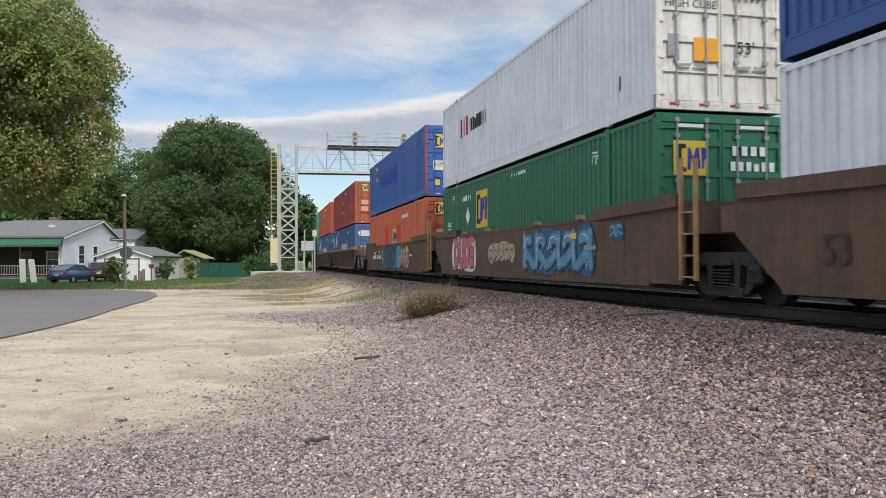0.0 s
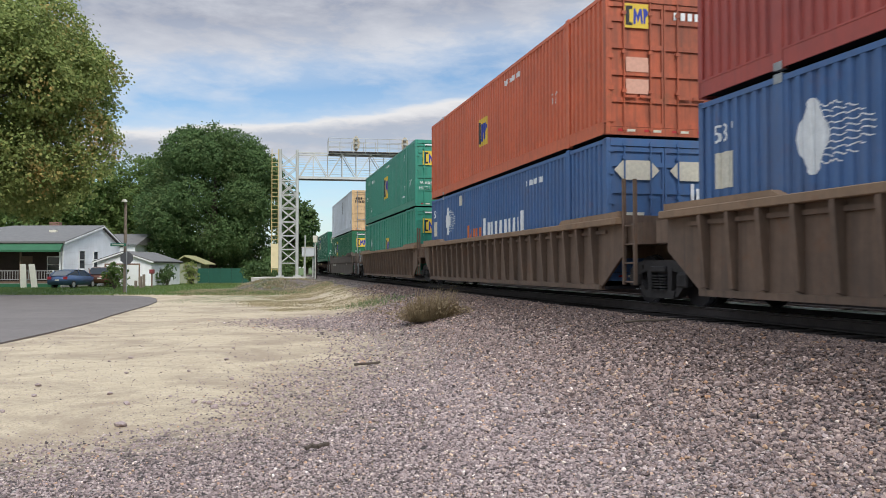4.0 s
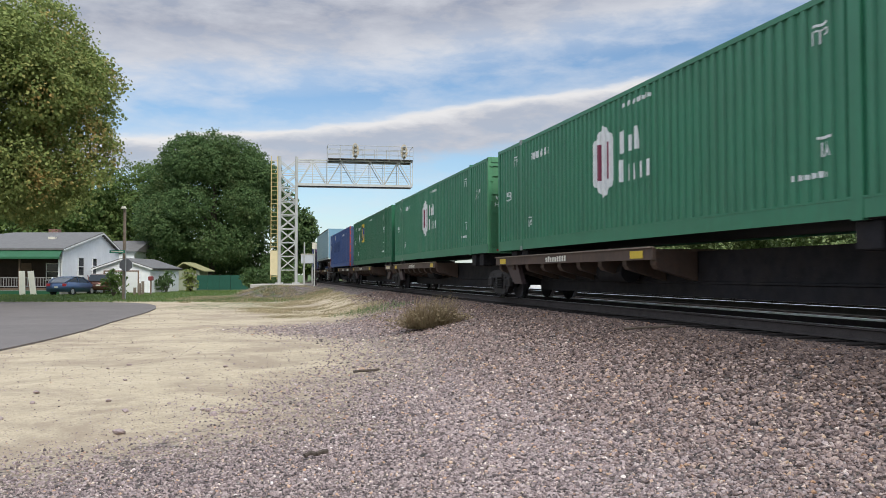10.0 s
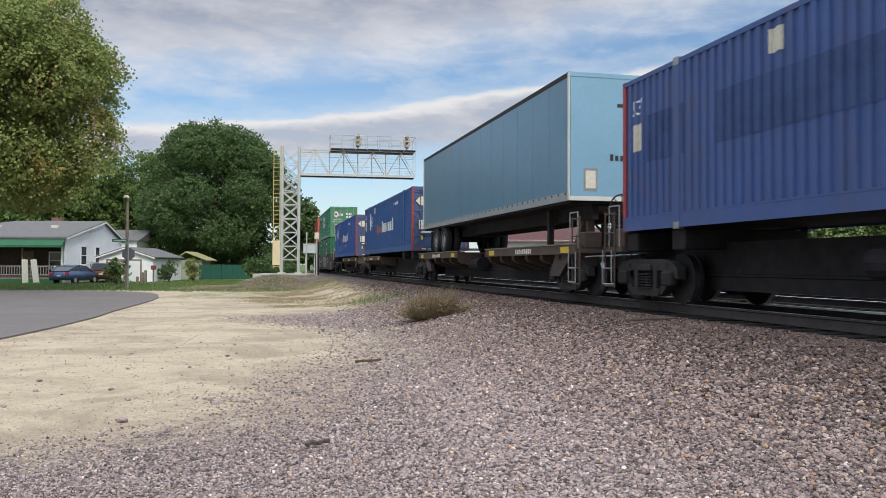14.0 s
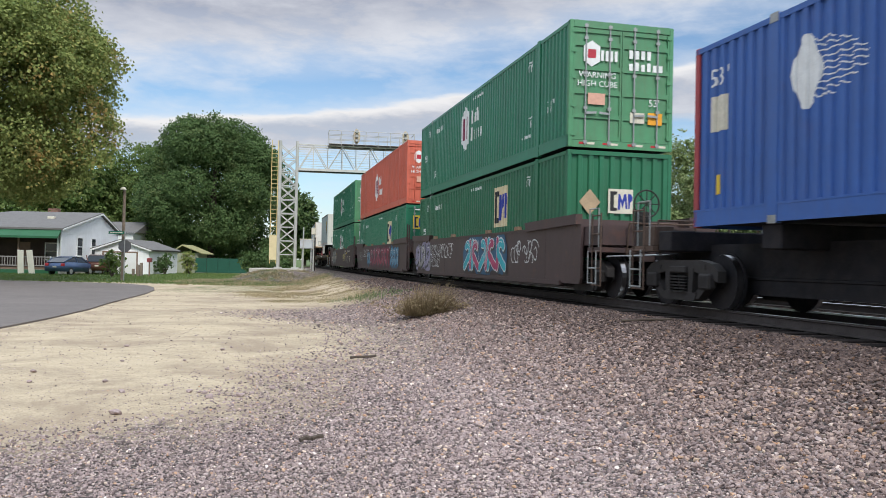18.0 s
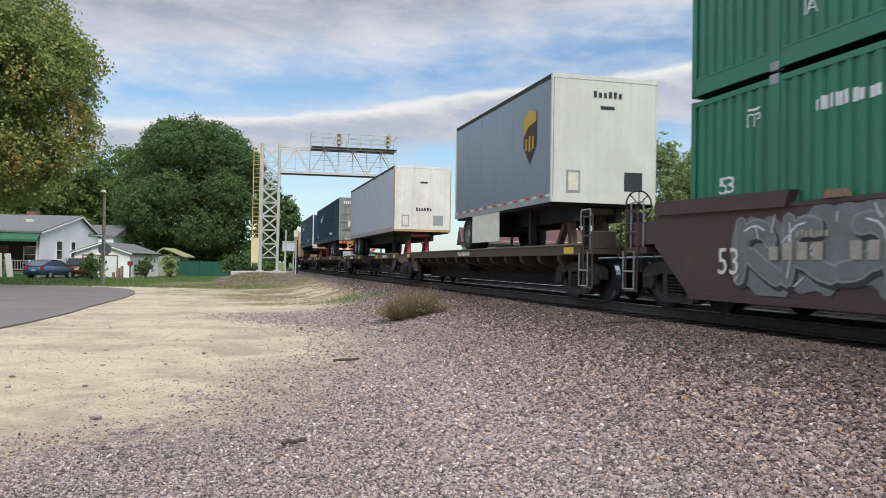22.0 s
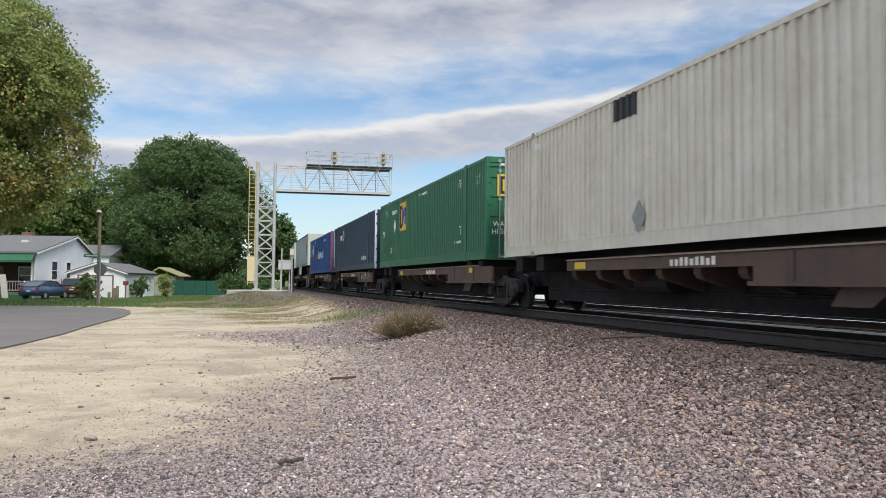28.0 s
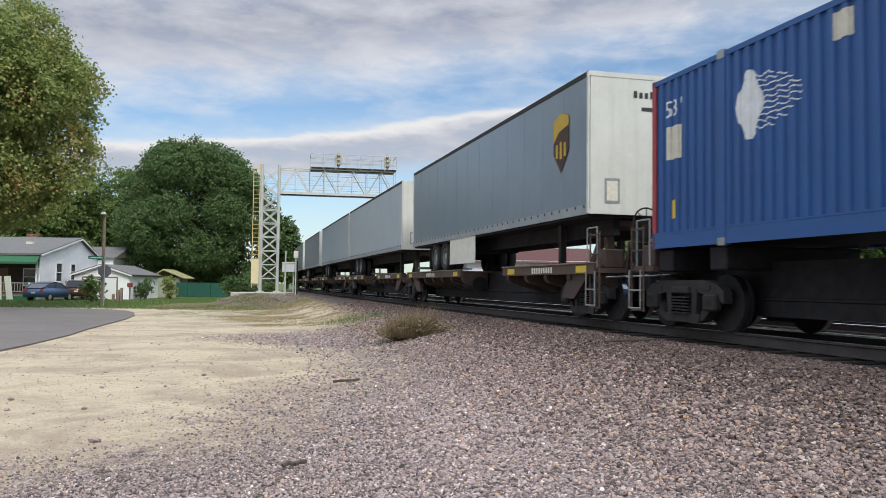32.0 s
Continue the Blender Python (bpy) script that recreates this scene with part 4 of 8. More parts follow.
def sideframe_mesh():
    """A cast side frame: bowed top, two slanted legs with triangular windows, a spring seat, axle boxes."""
    bm = bmesh.new()
    prism(bm, [(-1.16, 0.62), (-1.16, 0.44), (-0.94, 0.52), (-0.50, 0.60), (0.50, 0.60), (0.94, 0.52), (1.16, 0.44), (1.16, 0.62), (0.98, 0.74), (0.62, 0.80), (-0.62, 0.80), (-0.98, 0.74)], -0.07, 0.09)
    prism(bm, [(-0.50, 0.12), (0.50, 0.12), (0.56, 0.26), (-0.56, 0.26)], -0.07, 0.11)
    for s in (-1, 1):
        prism(bm, [(s * 1.02, 0.50), (s * 0.82, 0.56), (s * 0.44, 0.17), (s * 0.60, 0.15)], -0.07, 0.09)
        prism(bm, [(s * 0.46, 0.66), (s * 0.31, 0.66), (s * 0.29, 0.22), (s * 0.42, 0.22)], -0.06, 0.10)
        box(bm, s * 0.87 - 0.17, s * 0.87 + 0.17, 0.03, 0.17, 0.32, 0.58, bev=0.03)
        box(bm, s * 0.72 - 0.10, s * 0.72 + 0.10, 0.09, 0.105, 0.64, 0.72)
    box(bm, -0.26, 0.26, 0.0, 0.14, 0.58, 0.70, bev=0.02)
    me = bpy.data.meshes.new("side_frame")
    bm.to_mesh(me)
    bm.free()
    me.materials.append(TRUCK_IRON)
    return me


def spring_mesh():
    bm = bmesh.new()
    for x in (-0.2, 0.0, 0.2):
        for i in range(6):
            bmesh.ops.create_cone(bm, cap_ends=True, segments=10, radius1=0.085, radius2=0.085, depth=0.025, matrix=Matrix.Translation((x, 0.1, 0.27 + i * 0.05)))
    me = bpy.data.meshes.new("spring_nest")
    bm.to_mesh(me)
    bm.free()
    me.materials.append(STEEL_DARK)
    return me


SIDEFRAME, SPRINGS = sideframe_mesh(), spring_mesh()


def truck(car, x):
    """A two-axle truck under a car: bolster, two side frames with springs, four wheels."""
    tk = part("truck", boxes((-0.22, 0.22, -1.0, 1.0, 0.5, 0.8), (-0.9, -0.8, -0.8, 0.8, 0.37, 0.5), (0.8, 0.9, -0.8, 0.8, 0.37, 0.5)), UNDER, car)
    tk.matrix_basis = pose(x, 0, 0)
    for s in (1, -1):
        fr = part("side_frame", SIDEFRAME, None, tk)
        fr.matrix_basis = pose(0, s * 0.99, 0, 0, 0, 0 if s > 0 else 180)
        if s > 0:
            tagged(part("spring_nest", SPRINGS, None, tk), kind="stuff").matrix_basis = pose(0, 0.99, 0)
        for dx in (-0.87, 0.87):
            part("bearing_cap", boxes((dx - 0.13, dx + 0.13, s * 1.0 if s > 0 else -1.16, 1.16 if s > 0 else -1.0, 0.34, 0.56), bev=0.04), TRUCK_IRON, tk)
            wh = part("wheel", WHEEL, None, tk)
            wh.matrix_basis = pose(dx, s * 0.76, 0.445, 0, 0, 0 if s > 0 else 180)
            part("tread", TREAD_ME, None, tk, "bright worn wheel tread").matrix_basis = pose(dx, s * 0.76, 0.445, 0, 0, 0 if s > 0 else 180)
    return tk


def coupler_end(car, x, sgn, mat, wheel_stand=False):
    """The end of a car: coupler, ladder, grab irons, and sometimes a brake wheel. sgn points out of the car."""
    part("coupler", boxes(tuple(sorted((x, x + sgn * 1.1))) + (-0.12, 0.12, 0.72, 0.98), tuple(sorted((x + sgn * 0.8, x + sgn * 1.15))) + (-0.2, 0.2, 0.66, 1.02), bev=0.02), UNDER, car)
    for y in (1.32, -1.32):
        bm = bmesh.new()
        for dx in (0.0, 0.42):
            rod(bm, (x - sgn * dx, y, 0.25), (x - sgn * dx, y, 1.75), 0.018, 5)
        for z in (0.27, 0.62, 0.97, 1.32, 1.7):
            rod(bm, (x, y, z), (x - sgn * 0.42, y, z), 0.016, 5)
        part("ladder", bm, SPINE_BROWN, car)
    bm = bmesh.new()
    for y in (0.75, -0.75):
        rod(bm, (x, y, 0.9), (x + sgn * 0.12, y, 1.55), 0.02, 5)
    rod(bm, (x + sgn * 0.12, -0.75, 1.55), (x + sgn * 0.12, 0.75, 1.55), 0.02, 5)
    part("grab_rail", bm, SPINE_BROWN, car)
    for y in (1.40, -1.40):
        bm = bmesh.new()
        for dx in (-0.75, -1.15):
            rod(bm, (x + sgn * (dx + 0.7), y, 0.30), (x + sgn * (dx + 0.7), y, 0.98), 0.014, 5)
        for z in (0.31, 0.62):
            rod(bm, (x - sgn * 0.05, y, z), (x - sgn * 0.45, y, z), 0.016, 5)
        part("sill_step", bm, GREY_GEAR, car)
        bm = bmesh.new()
        for dx in (0.15, 0.6):
            rod(bm, (x - sgn * dx, y * 0.93, 1.05), (x - sgn * dx, y * 0.93, 1.85), 0.015, 5)
        rod(bm, (x - sgn * 0.15, y * 0.93, 1.85), (x - sgn * 0.6, y * 0.93, 1.85), 0.015, 5)
        part("grab_iron", bm, GREY_GEAR, car)
    part("retainer_box", boxes(tuple(sorted((x - sgn * 0.1, x - sgn * 0.5))) + (0.75, 1.15, 1.05, 1.42), bev=0.02), mat, car)
    part("uncoupling_lever", rod(bmesh.new(), (x + sgn * 0.25, 0.2, 0.92), (x + sgn * 0.25, 1.3, 0.86), 0.016, 5), GREY_GEAR, car)
    part("end_platform", boxes(tuple(sorted((x, x - sgn * 0.7))) + (-1.3, 1.3, 0.95, 1.05)), mat, car)
    part("air_hose", rod(bmesh.new(), (x + sgn * 0.5, 0.35, 0.8), (x + sgn * 0.95, 0.3, 0.35), 0.03, 6), BLACK, car)
    if wheel_stand:
        bm = bmesh.new()
        box(bm, x - 0.09, x + 0.09, 0.25, 0.55, 1.0, 1.8, bev=0.02)
        part("brake_stand", bm, STEEL_DARK, car)
        bm = bmesh.new()
        for i in range(16):
            a, b = i * math.pi / 8, (i + 1) * math.pi / 8
            rod(bm, (x + sgn * 0.16, 0.4 + 0.28 * math.cos(a), 1.95 + 0.28 * math.sin(a)), (x + sgn * 0.16, 0.4 + 0.28 * math.cos(b), 1.95 + 0.28 * math.sin(b)), 0.018, 5)
        for i in range(4):
            a = i * math.pi / 4
            rod(bm, (x + sgn * 0.16, 0.4 - 0.28 * math.cos(a), 1.95 - 0.28 * math.sin(a)), (x + sgn * 0.16, 0.4 + 0.28 * math.cos(a), 1.95 + 0.28 * math.sin(a)), 0.012, 5)
        part("brake_wheel", bm, STEEL_DARK, car)


def stroke(bm, pts, r, z):
    """A thick painted line with round joints."""
    for p, q in zip(pts, pts[1:]):
        p, q = Vector((*p, z)), Vector((*q, z))
        d = q - p
        if d.length < 1e-4:
            continue
        nrm = Vector((-d.y, d.x, 0)).normalized() * r
        bm.faces.new([bm.verts.new(v) for v in (p - nrm, q - nrm, q + nrm, p + nrm)])
    for p in pts:
        z += 0.00012
        bm.faces.new([bm.verts.new((p[0] + r * math.cos(k * math.pi / 4), p[1] + r * math.sin(k * math.pi / 4), z)) for k in range(8)])


def swirl(rng, cx, cy, w, h):
    """A bent stroke inside a cell."""
    p = [cx + rng.uniform(-0.3, 0.3) * w, cy + rng.uniform(-0.3, 0.3) * h]
    a, out = rng.uniform(0, 6.28), []
    turn = rng.choice((-1, 1)) * rng.uniform(0.5, 1.0)
    for i in range(7):
        p[0] += math.cos(a) * h * 0.15
        p[1] += math.sin(a) * h * 0.20
        p[1] = max(-0.40 * h, min(0.40 * h, p[1]))
        out.append(tuple(p))
        a += turn * rng.uniform(0.5, 1.3)
    return out


def cloud_field(w, h, seed, rough=1.0):
    """The uneven outline of a sprayed patch."""
    rng = random.Random(seed)
    ph = [rng.uniform(0, 6.28) for _ in range(8)]
    n = max(24, int(w * 22))
    def wave(u, k):
        return 0.5 * math.sin(u * 2.3 + ph[k]) + 0.3 * math.sin(u * 6.1 + ph[k + 1]) + 0.2 * math.sin(u * 14.0 + ph[k + 2])
    top, bot = [], []
    for i in range(n + 1):
        u = -w / 2 + w * i / n
        e = min(1.0, min(u + w / 2, w / 2 - u) / (0.35 * h))
        r = math.sqrt(max(0.0, 1 - (1 - e) ** 2)) * 0.5 * h
        top.append((u, r * (0.86 + 0.14 * rough * wave(u, 0) + rng.uniform(-0.03, 0.03))))
        bot.append((u, -r * (0.86 + 0.14 * rough * wave(u, 3) + rng.uniform(-0.03, 0.03))))
    return top, bot


def field_mesh(w, h, seed, mat, rough=1.0):
    top, bot = cloud_field(w, h, seed, rough)
    v = [(u, t, 0.0) for u, t in top] + [(u, t, 0.0) for u, t in bot]
    n = len(top)
    return raw_mesh("sprayed_patch", v, [(n + i, n + i + 1, i + 1, i) for i in range(n - 1)], mat)


def clamp_sides(me, z):
    """Keeps paint on the side plate."""
    for v in me.vertices:
        v.co.y = max(0.34 - z, min(1.49 - z, v.co.y))


def fat_strokes(rng, w, h, n):
    """Bowed letter-like bodies side by side: up, over and down again, some with a tail."""
    out = []
    for i in range(n):
        cx, cw = -w / 2 + w * (i + 0.5) / n, w / n
        k, a0 = rng.choice((-1, 1)), rng.uniform(0.2, 1.2)
        arc = [(cx + k * cw * 0.30 * math.cos(a0 + j * 0.52), h * (0.10 + 0.20 * math.sin(a0 + j * 0.52))) for j in range(8)]
        stem = [(cx - k * cw * 0.34, h * 0.34), (cx - k * cw * 0.30, 0.0), (cx - k * cw * 0.38, -h * 0.30)]
        foot = [(cx - k * cw * 0.1, -h * 0.05), (cx + k * cw * 0.18, -h * 0.2), (cx + k * cw * 0.42, -h * rng.uniform(0.2, 0.33))]
        out.append([arc, stem, foot])
    return out


def spray(car, items, y=1.375):
    """Painted tags: fat outlined bodies on a ragged ground with thin pale lines, or only thin lines: (x, z, width, height, colour, seed)."""
    for x, z, w, h, mat, seed in items:
        rng = random.Random(seed)
        thin = mat in (TAG_GREY, TAG_LINE, TAG_ICE)
        meshes = []
        if thin:
            bm = bmesh.new()
            n = max(2, int(w / (h * 0.42)))
            for i in range(n):
                for k in range(2):
                    stroke(bm, swirl(rng, -w / 2 + w * (i + 0.5) / n, (k - 0.5) * 0.35 * h, w / n, h), 0.022 * h, 0.0003 * i)
            meshes.append(("graffiti_lines", bm, 0.004, mat))
        else:
            ground, edge, second = TAG_SCHEME[mat.name]
            meshes.append(("graffiti_ground", field_mesh(w * 1.06, h * 1.08, seed, ground, 2.2), 0.0))
            bodies = fat_strokes(rng, w, h, max(2, int(round(w / (h * 0.8)))))
            for name, r, dx, dz, m, lift in (("graffiti_shadow", 0.135, 0.05, -0.045, BLACK, 0.002), ("graffiti_edge", 0.125, 0, 0, edge, 0.005)):
                bm = bmesh.new()
                for i, b in enumerate(bodies):
                    for sh in b:
                        stroke(bm, [(u + dx * h, v + dz * h) for u, v in sh], r * h, 0.0001 * i)
                meshes.append((name, bm, lift, m))
            for q, m in ((0, mat), (1, second)):
                bm = bmesh.new()
                for i, b in enumerate(bodies):
                    for j, sh in enumerate(b):
                        if (i + (j == 1)) % 2 == q:
                            stroke(bm, sh, 0.095 * h, 0.0001 * (3 * i + j))
                meshes.append(("graffiti", bm, 0.009, m))
            bm = bmesh.new()
            for i, b in enumerate(bodies):
                stroke(bm, [(u - 0.03 * h, v + 0.03 * h) for u, v in b[0][1:5]], 0.012 * h, 0.0001 * i)
                if rng.random() < 0.7:
                    stroke(bm, [(u + 0.02 * h, v) for u, v in b[1]], 0.010 * h, 0.0002 * i)
            for i in range(int(w * 3)):
                u, v, a, l = rng.uniform(-0.5, 0.5) * w, rng.uniform(-0.42, 0.42) * h, rng.uniform(0.6, 2.2), rng.uniform(0.08, 0.24) * h
                stroke(bm, [(u, v), (u + l * math.cos(a), v + l * math.sin(a))], 0.009 * h, 0.0001 * i)
            meshes.append(("graffiti_lines", bm, 0.014, TAG_LINE))
        for name, bm, lift, *m in meshes:
            me = bm
            if not isinstance(bm, bpy.types.Mesh):
                me = bpy.data.meshes.new(name)
                bm.to_mesh(me)
                bm.free()
                me.materials.append(m[0])
            clamp_sides(me, z)
            tagged(side_label(me, car, x, y + lift, z, name), kind="stuff")


def chalk_scrawl(th, x, z, w, h, seed):
    """Thin chalk lines on a container's side."""
    rng = random.Random(seed)
    bm = bmesh.new()
    n = max(2, int(w / (h * 0.5)))
    for i in range(n):
        stroke(bm, swirl(rng, -w / 2 + w * (i + 0.5) / n, 0, w / n, h), 0.014, 0.0002 * i)
    me = bpy.data.meshes.new("chalk_scrawl")
    bm.to_mesh(me)
    bm.free()
    me.materials.append(CHALK)
    tagged(side_label(me, th, x, CW / 2 + 0.008, z, "chalk_scrawl"), kind="stuff")


def bubble_word(car, text, x, z, w, h, fill, edge, y=1.375):
    """A sprayed word in fat letters with an outline."""
    for name, off, m, lift in (("graffiti_edge", 0.105, edge, 0.003), ("graffiti", 0.06, fill, 0.008)):
        cu = bpy.data.curves.new("word", "FONT")
        cu.body, cu.size, cu.align_x, cu.align_y, cu.extrude, cu.offset = text, 1.0, "CENTER", "CENTER", 0.001, off
        cu.space_character = 1.12
        cu.resolution_u = 3
        ob = bpy.data.objects.new("word", cu)
        me = bpy.data.meshes.new_from_object(ob)
        bpy.data.objects.remove(ob)
        bpy.data.curves.remove(cu)
        me.transform(Matrix.Diagonal((w / (0.74 * len(text)), h * 1.3, 1, 1)))
        me.materials.clear()
        me.materials.append(m)
        tagged(side_label(me, car, x, y + lift, z, name), kind="stuff")


TAG_LINE = material("spray_white", (0.62, 0.63, 0.62), 0.6, 0, 0.15, 3)
TAG_BLUE = material("spray_blue", (0.10, 0.24, 0.36), 0.6, 0, 0.3, 3)
TAG_AZURE = material("spray_azure", (0.03, 0.22, 0.38), 0.6, 0, 0.2, 3)
TAG_DEEP = material("spray_deep_blue", (0.02, 0.09, 0.17), 0.6, 0, 0.2, 3)
TAG_TEAL = material("spray_teal", (0.03, 0.36, 0.42), 0.6, 0, 0.2, 3)
TAG_PINK = material("spray_pink", (0.46, 0.14, 0.15), 0.6, 0, 0.25, 3)
TAG_MAROON = material("spray_maroon", (0.22, 0.025, 0.05), 0.6, 0, 0.3, 3)
TAG_LILAC = material("spray_lilac", (0.24, 0.22, 0.32), 0.6, 0, 0.25, 3)
TAG_TAN = material("spray_tan", (0.40, 0.29, 0.18), 0.65, 0, 0.2, 3)
TAG_ICE = material("spray_ice_blue", (0.30, 0.50, 0.52), 0.6, 0, 0.2, 3)
TAG_ASH = material("spray_ash", (0.16, 0.165, 0.16), 0.65, 0, 0.2, 3)
TAG_GREY = material("spray_grey", (0.26, 0.25, 0.24), 0.65, 0, 0.2, 3)


CHALK = material("chalk_blue_white", (0.30, 0.38, 0.50), 0.8, 0, 0.3, 8)
TAG_WINE = material("spray_wine", (0.085, 0.012, 0.028), 0.6, 0, 0.3, 3)
TAG_BERRY = material("spray_berry", (0.27, 0.045, 0.085), 0.6, 0, 0.3, 3)
TAG_ROSE = material("spray_rose", (0.38, 0.05, 0.12), 0.6, 0, 0.25, 3)
# ground, outline and second fill of a tag, by its main colour
TAG_SCHEME = {"spray_blue": (TAG_DEEP, TAG_AZURE, TAG_BLUE), "spray_azure": (TAG_DEEP, BLACK, TAG_BLUE), "spray_teal": (TAG_DEEP, TAG_LINE, TAG_ROSE), "spray_pink": (TAG_TAN, TAG_MAROON, TAG_TAN),
              "spray_maroon": (TAG_WINE, BLACK, TAG_BERRY), "spray_lilac": (TAG_LILAC, BLACK, TAG_GREY), "spray_ash": (TAG_ASH, TAG_GREY, TAG_ASH), "spray_tan": (TAG_TAN, TAG_GREY, TAG_TAN)}
LADDER_TAN = material("rust_tan_ladder", (0.34, 0.19, 0.08), 0.7, 0, 0.2, 3, rust=0.4)
CHORD_TAN = material("weathered_top_chord", (0.27, 0.17, 0.10), 0.7, 0.05, 0.2, 0.9, (0.10, 0.07, 0.05), 0.4, streak=0.2, rust=0.5)


def white_patch(car, x, z, w, h, mat, seed, y=1.372, rough=1.6):
    me = field_mesh(w, h, seed, mat, rough)
    clamp_sides(me, z)
    tagged(side_label(me, car, x, y, z, "graffiti_ground"), kind="stuff")


def well_car(label, mat, x0, x1, c0, c1, ribbed=False, ends=(0, 0), marks=()):
    """A well unit from x0 to x1 along the train; its well, between c0 and c1, holds a container. ends: 1 where it is coupled, 0 where it shares a truck."""
    mid = (c0 + c1) / 2
    car = tagged(new("well_car"), label, "railway car", "cars of the train")
    a, b = c0 - 0.35 - mid, c1 + 0.35 - mid
    for s in (1, -1):
        y0, y1 = (1.30, 1.36) if s > 0 else (-1.36, -1.30)
        if ribbed:
            y0, y1 = (1.302, 1.35) if s > 0 else (-1.35, -1.302)
        bm = bmesh.new()
        if ribbed:
            prism(bm, [(a - 0.55, 0.95), (a + 0.5, 0.27), (b - 0.5, 0.27), (b + 0.55, 0.95), (b + 0.55, 1.52), (a - 0.55, 1.52)], y0, y1)
        else:
            prism(bm, [(a - 0.62, 0.40), (a - 0.55, 0.27), (b - 0.45, 0.27), (b + 0.6, 1.05), (b + 0.6, 1.56), (a - 0.62, 1.56)], y0, y1)
        part("side_plate", bm, mat, car)
        if ribbed:
            part("top_chord", boxes((a - 0.55, b + 0.55, s * 1.415 - 0.115, s * 1.415 + 0.115, 1.49, 1.62), bev=0.012), CHORD_TAN, car)
            part("chord_lip", boxes((a + 0.2, b - 0.2, s * 1.375 - 0.024, s * 1.375 + 0.024, 1.34, 1.41)), mat, car)
        part("bottom_chord", boxes((a + 0.5, b - 0.5, s * 1.33 - 0.07, s * 1.33 + 0.07, 0.22, 0.32)), mat, car)
        if ribbed and s > 0:
            n = 22
            for i in range(n):
                x = a + 0.7 + i * (b - a - 1.4) / (n - 1)
                bm = bmesh.new()
                prism(bm, [(1.35, 0.33), (1.44, 0.36), (1.515, 1.38), (1.515, 1.49), (1.35, 1.49)], x - 0.045, x + 0.045, "x")
                part("rib", bm, mat, car)
        if not ribbed:
            for e, k in ((-1, a), (1, b)):
                bm = bmesh.new()
                prism(bm, [(k - e * 2.75, 1.50), (k - e * 2.85, 1.72), (k + e * 0.5, 1.78), (k + e * 0.5, 1.56)], y0 - 0.02 if s > 0 else y0 - 0.07, y1 + 0.07 if s > 0 else y1 + 0.02)
                part("end_rim", bm, mat, car)
        else:
            for e, k in ((-1, a), (1, b)):
                bm = bmesh.new()
                prism(bm, [(k - e * 2.6, 1.62), (k - e * 2.4, 1.72), (k + e * 0.5, 1.74), (k + e * 0.5, 1.62)], y0 - 0.02, y1 + 0.10)
                part("end_rim", bm, CHORD_TAN, car)
    if not ribbed:
        for x in (a + 3.6, a + 6.3, b - 6.3, b - 3.6):
            bm = bmesh.new()
            prism(bm, [(x - 0.19, 1.56), (x + 0.19, 1.56), (x + 0.15, 1.66), (x - 0.13, 1.66)], 1.30, 1.40)
            part("guide", bm, CHORD_TAN, car)
        for x in (a + 1.5, a + 5.1, b - 5.1, b - 1.5):
            part("weld_seam", boxes((x - 0.012, x + 0.012, 1.36, 1.364, 0.34, 1.52)), mat, car)
        part("rub_strip", boxes((a - 0.4, b + 0.3, 1.36, 1.372 if mat != WELL_GREY else 1.40, 1.50, 1.56)), mat, car)
        if mat == WELL_GREY:
            bm = bmesh.new()
            prism(bm, [(1.362, 1.50), (1.43, 1.46), (1.43, 1.06), (1.362, 0.94)], a - 0.3, b + 0.2, "x")
            part("side_fold", bm, mat, car)
    part("well_floor", boxes((a + 0.3, b - 0.3, -1.28, 1.28, 0.24, 0.30)), UNDER, car)
    X0, X1 = x0 - mid, x1 - mid
    for e, k, X, cpl in ((-1, a, X0, ends[0]), (1, b, X1, ends[1])):
        lim = X + (0.25 if e < 0 else -0.25) if not cpl else X - e * 0.75
        lo, hi = sorted((k, lim))
        part("end_sill", boxes((lo, hi, -0.45, 0.45, 0.78, 1.12), (lo, hi, -1.28, 1.28, 1.10, 1.50) if abs(hi - lo) < 1.6 else (min(k, k + e * 1.5), max(k, k + e * 1.5), -1.28, 1.28, 1.10, 1.50)), mat, car)
        part("bulkhead", boxes((k - 0.05, k + 0.05, -1.3, 1.3, 0.85, 1.70)), mat, car)
        if cpl:
            truck(car, X - e * 2.1)
            coupler_end(car, X - e * 0.75, e, mat, wheel_stand=e < 0)
        elif e > 0:
            truck(car, X)
        if e < 0 and not cpl:
            bm = bmesh.new()
            for dx in (0.0, 0.45):
                bar(bm, (k - 0.62 - dx, 1.39, 0.35), (k - 0.62 - dx, 1.39, 2.35 if dx == 0 else 2.3), 0.06)
            for z in (0.4, 0.75, 1.1, 1.45):
                rod(bm, (k - 0.62, 1.39, z), (k - 1.07, 1.39, z), 0.016, 5)
            part("corner_ladder", bm, LADDER_TAN if mat == WELL_BROWN else mat, car)
    for f in marks:
        f(car)
    MOVING.append((car, mid))
    return car


# edge strip, paler than the platform's side
LIP = material("pale_edge_steel", (0.24, 0.19, 0.15), 0.6, 0.2, 0.25, 4, rust=0.4)


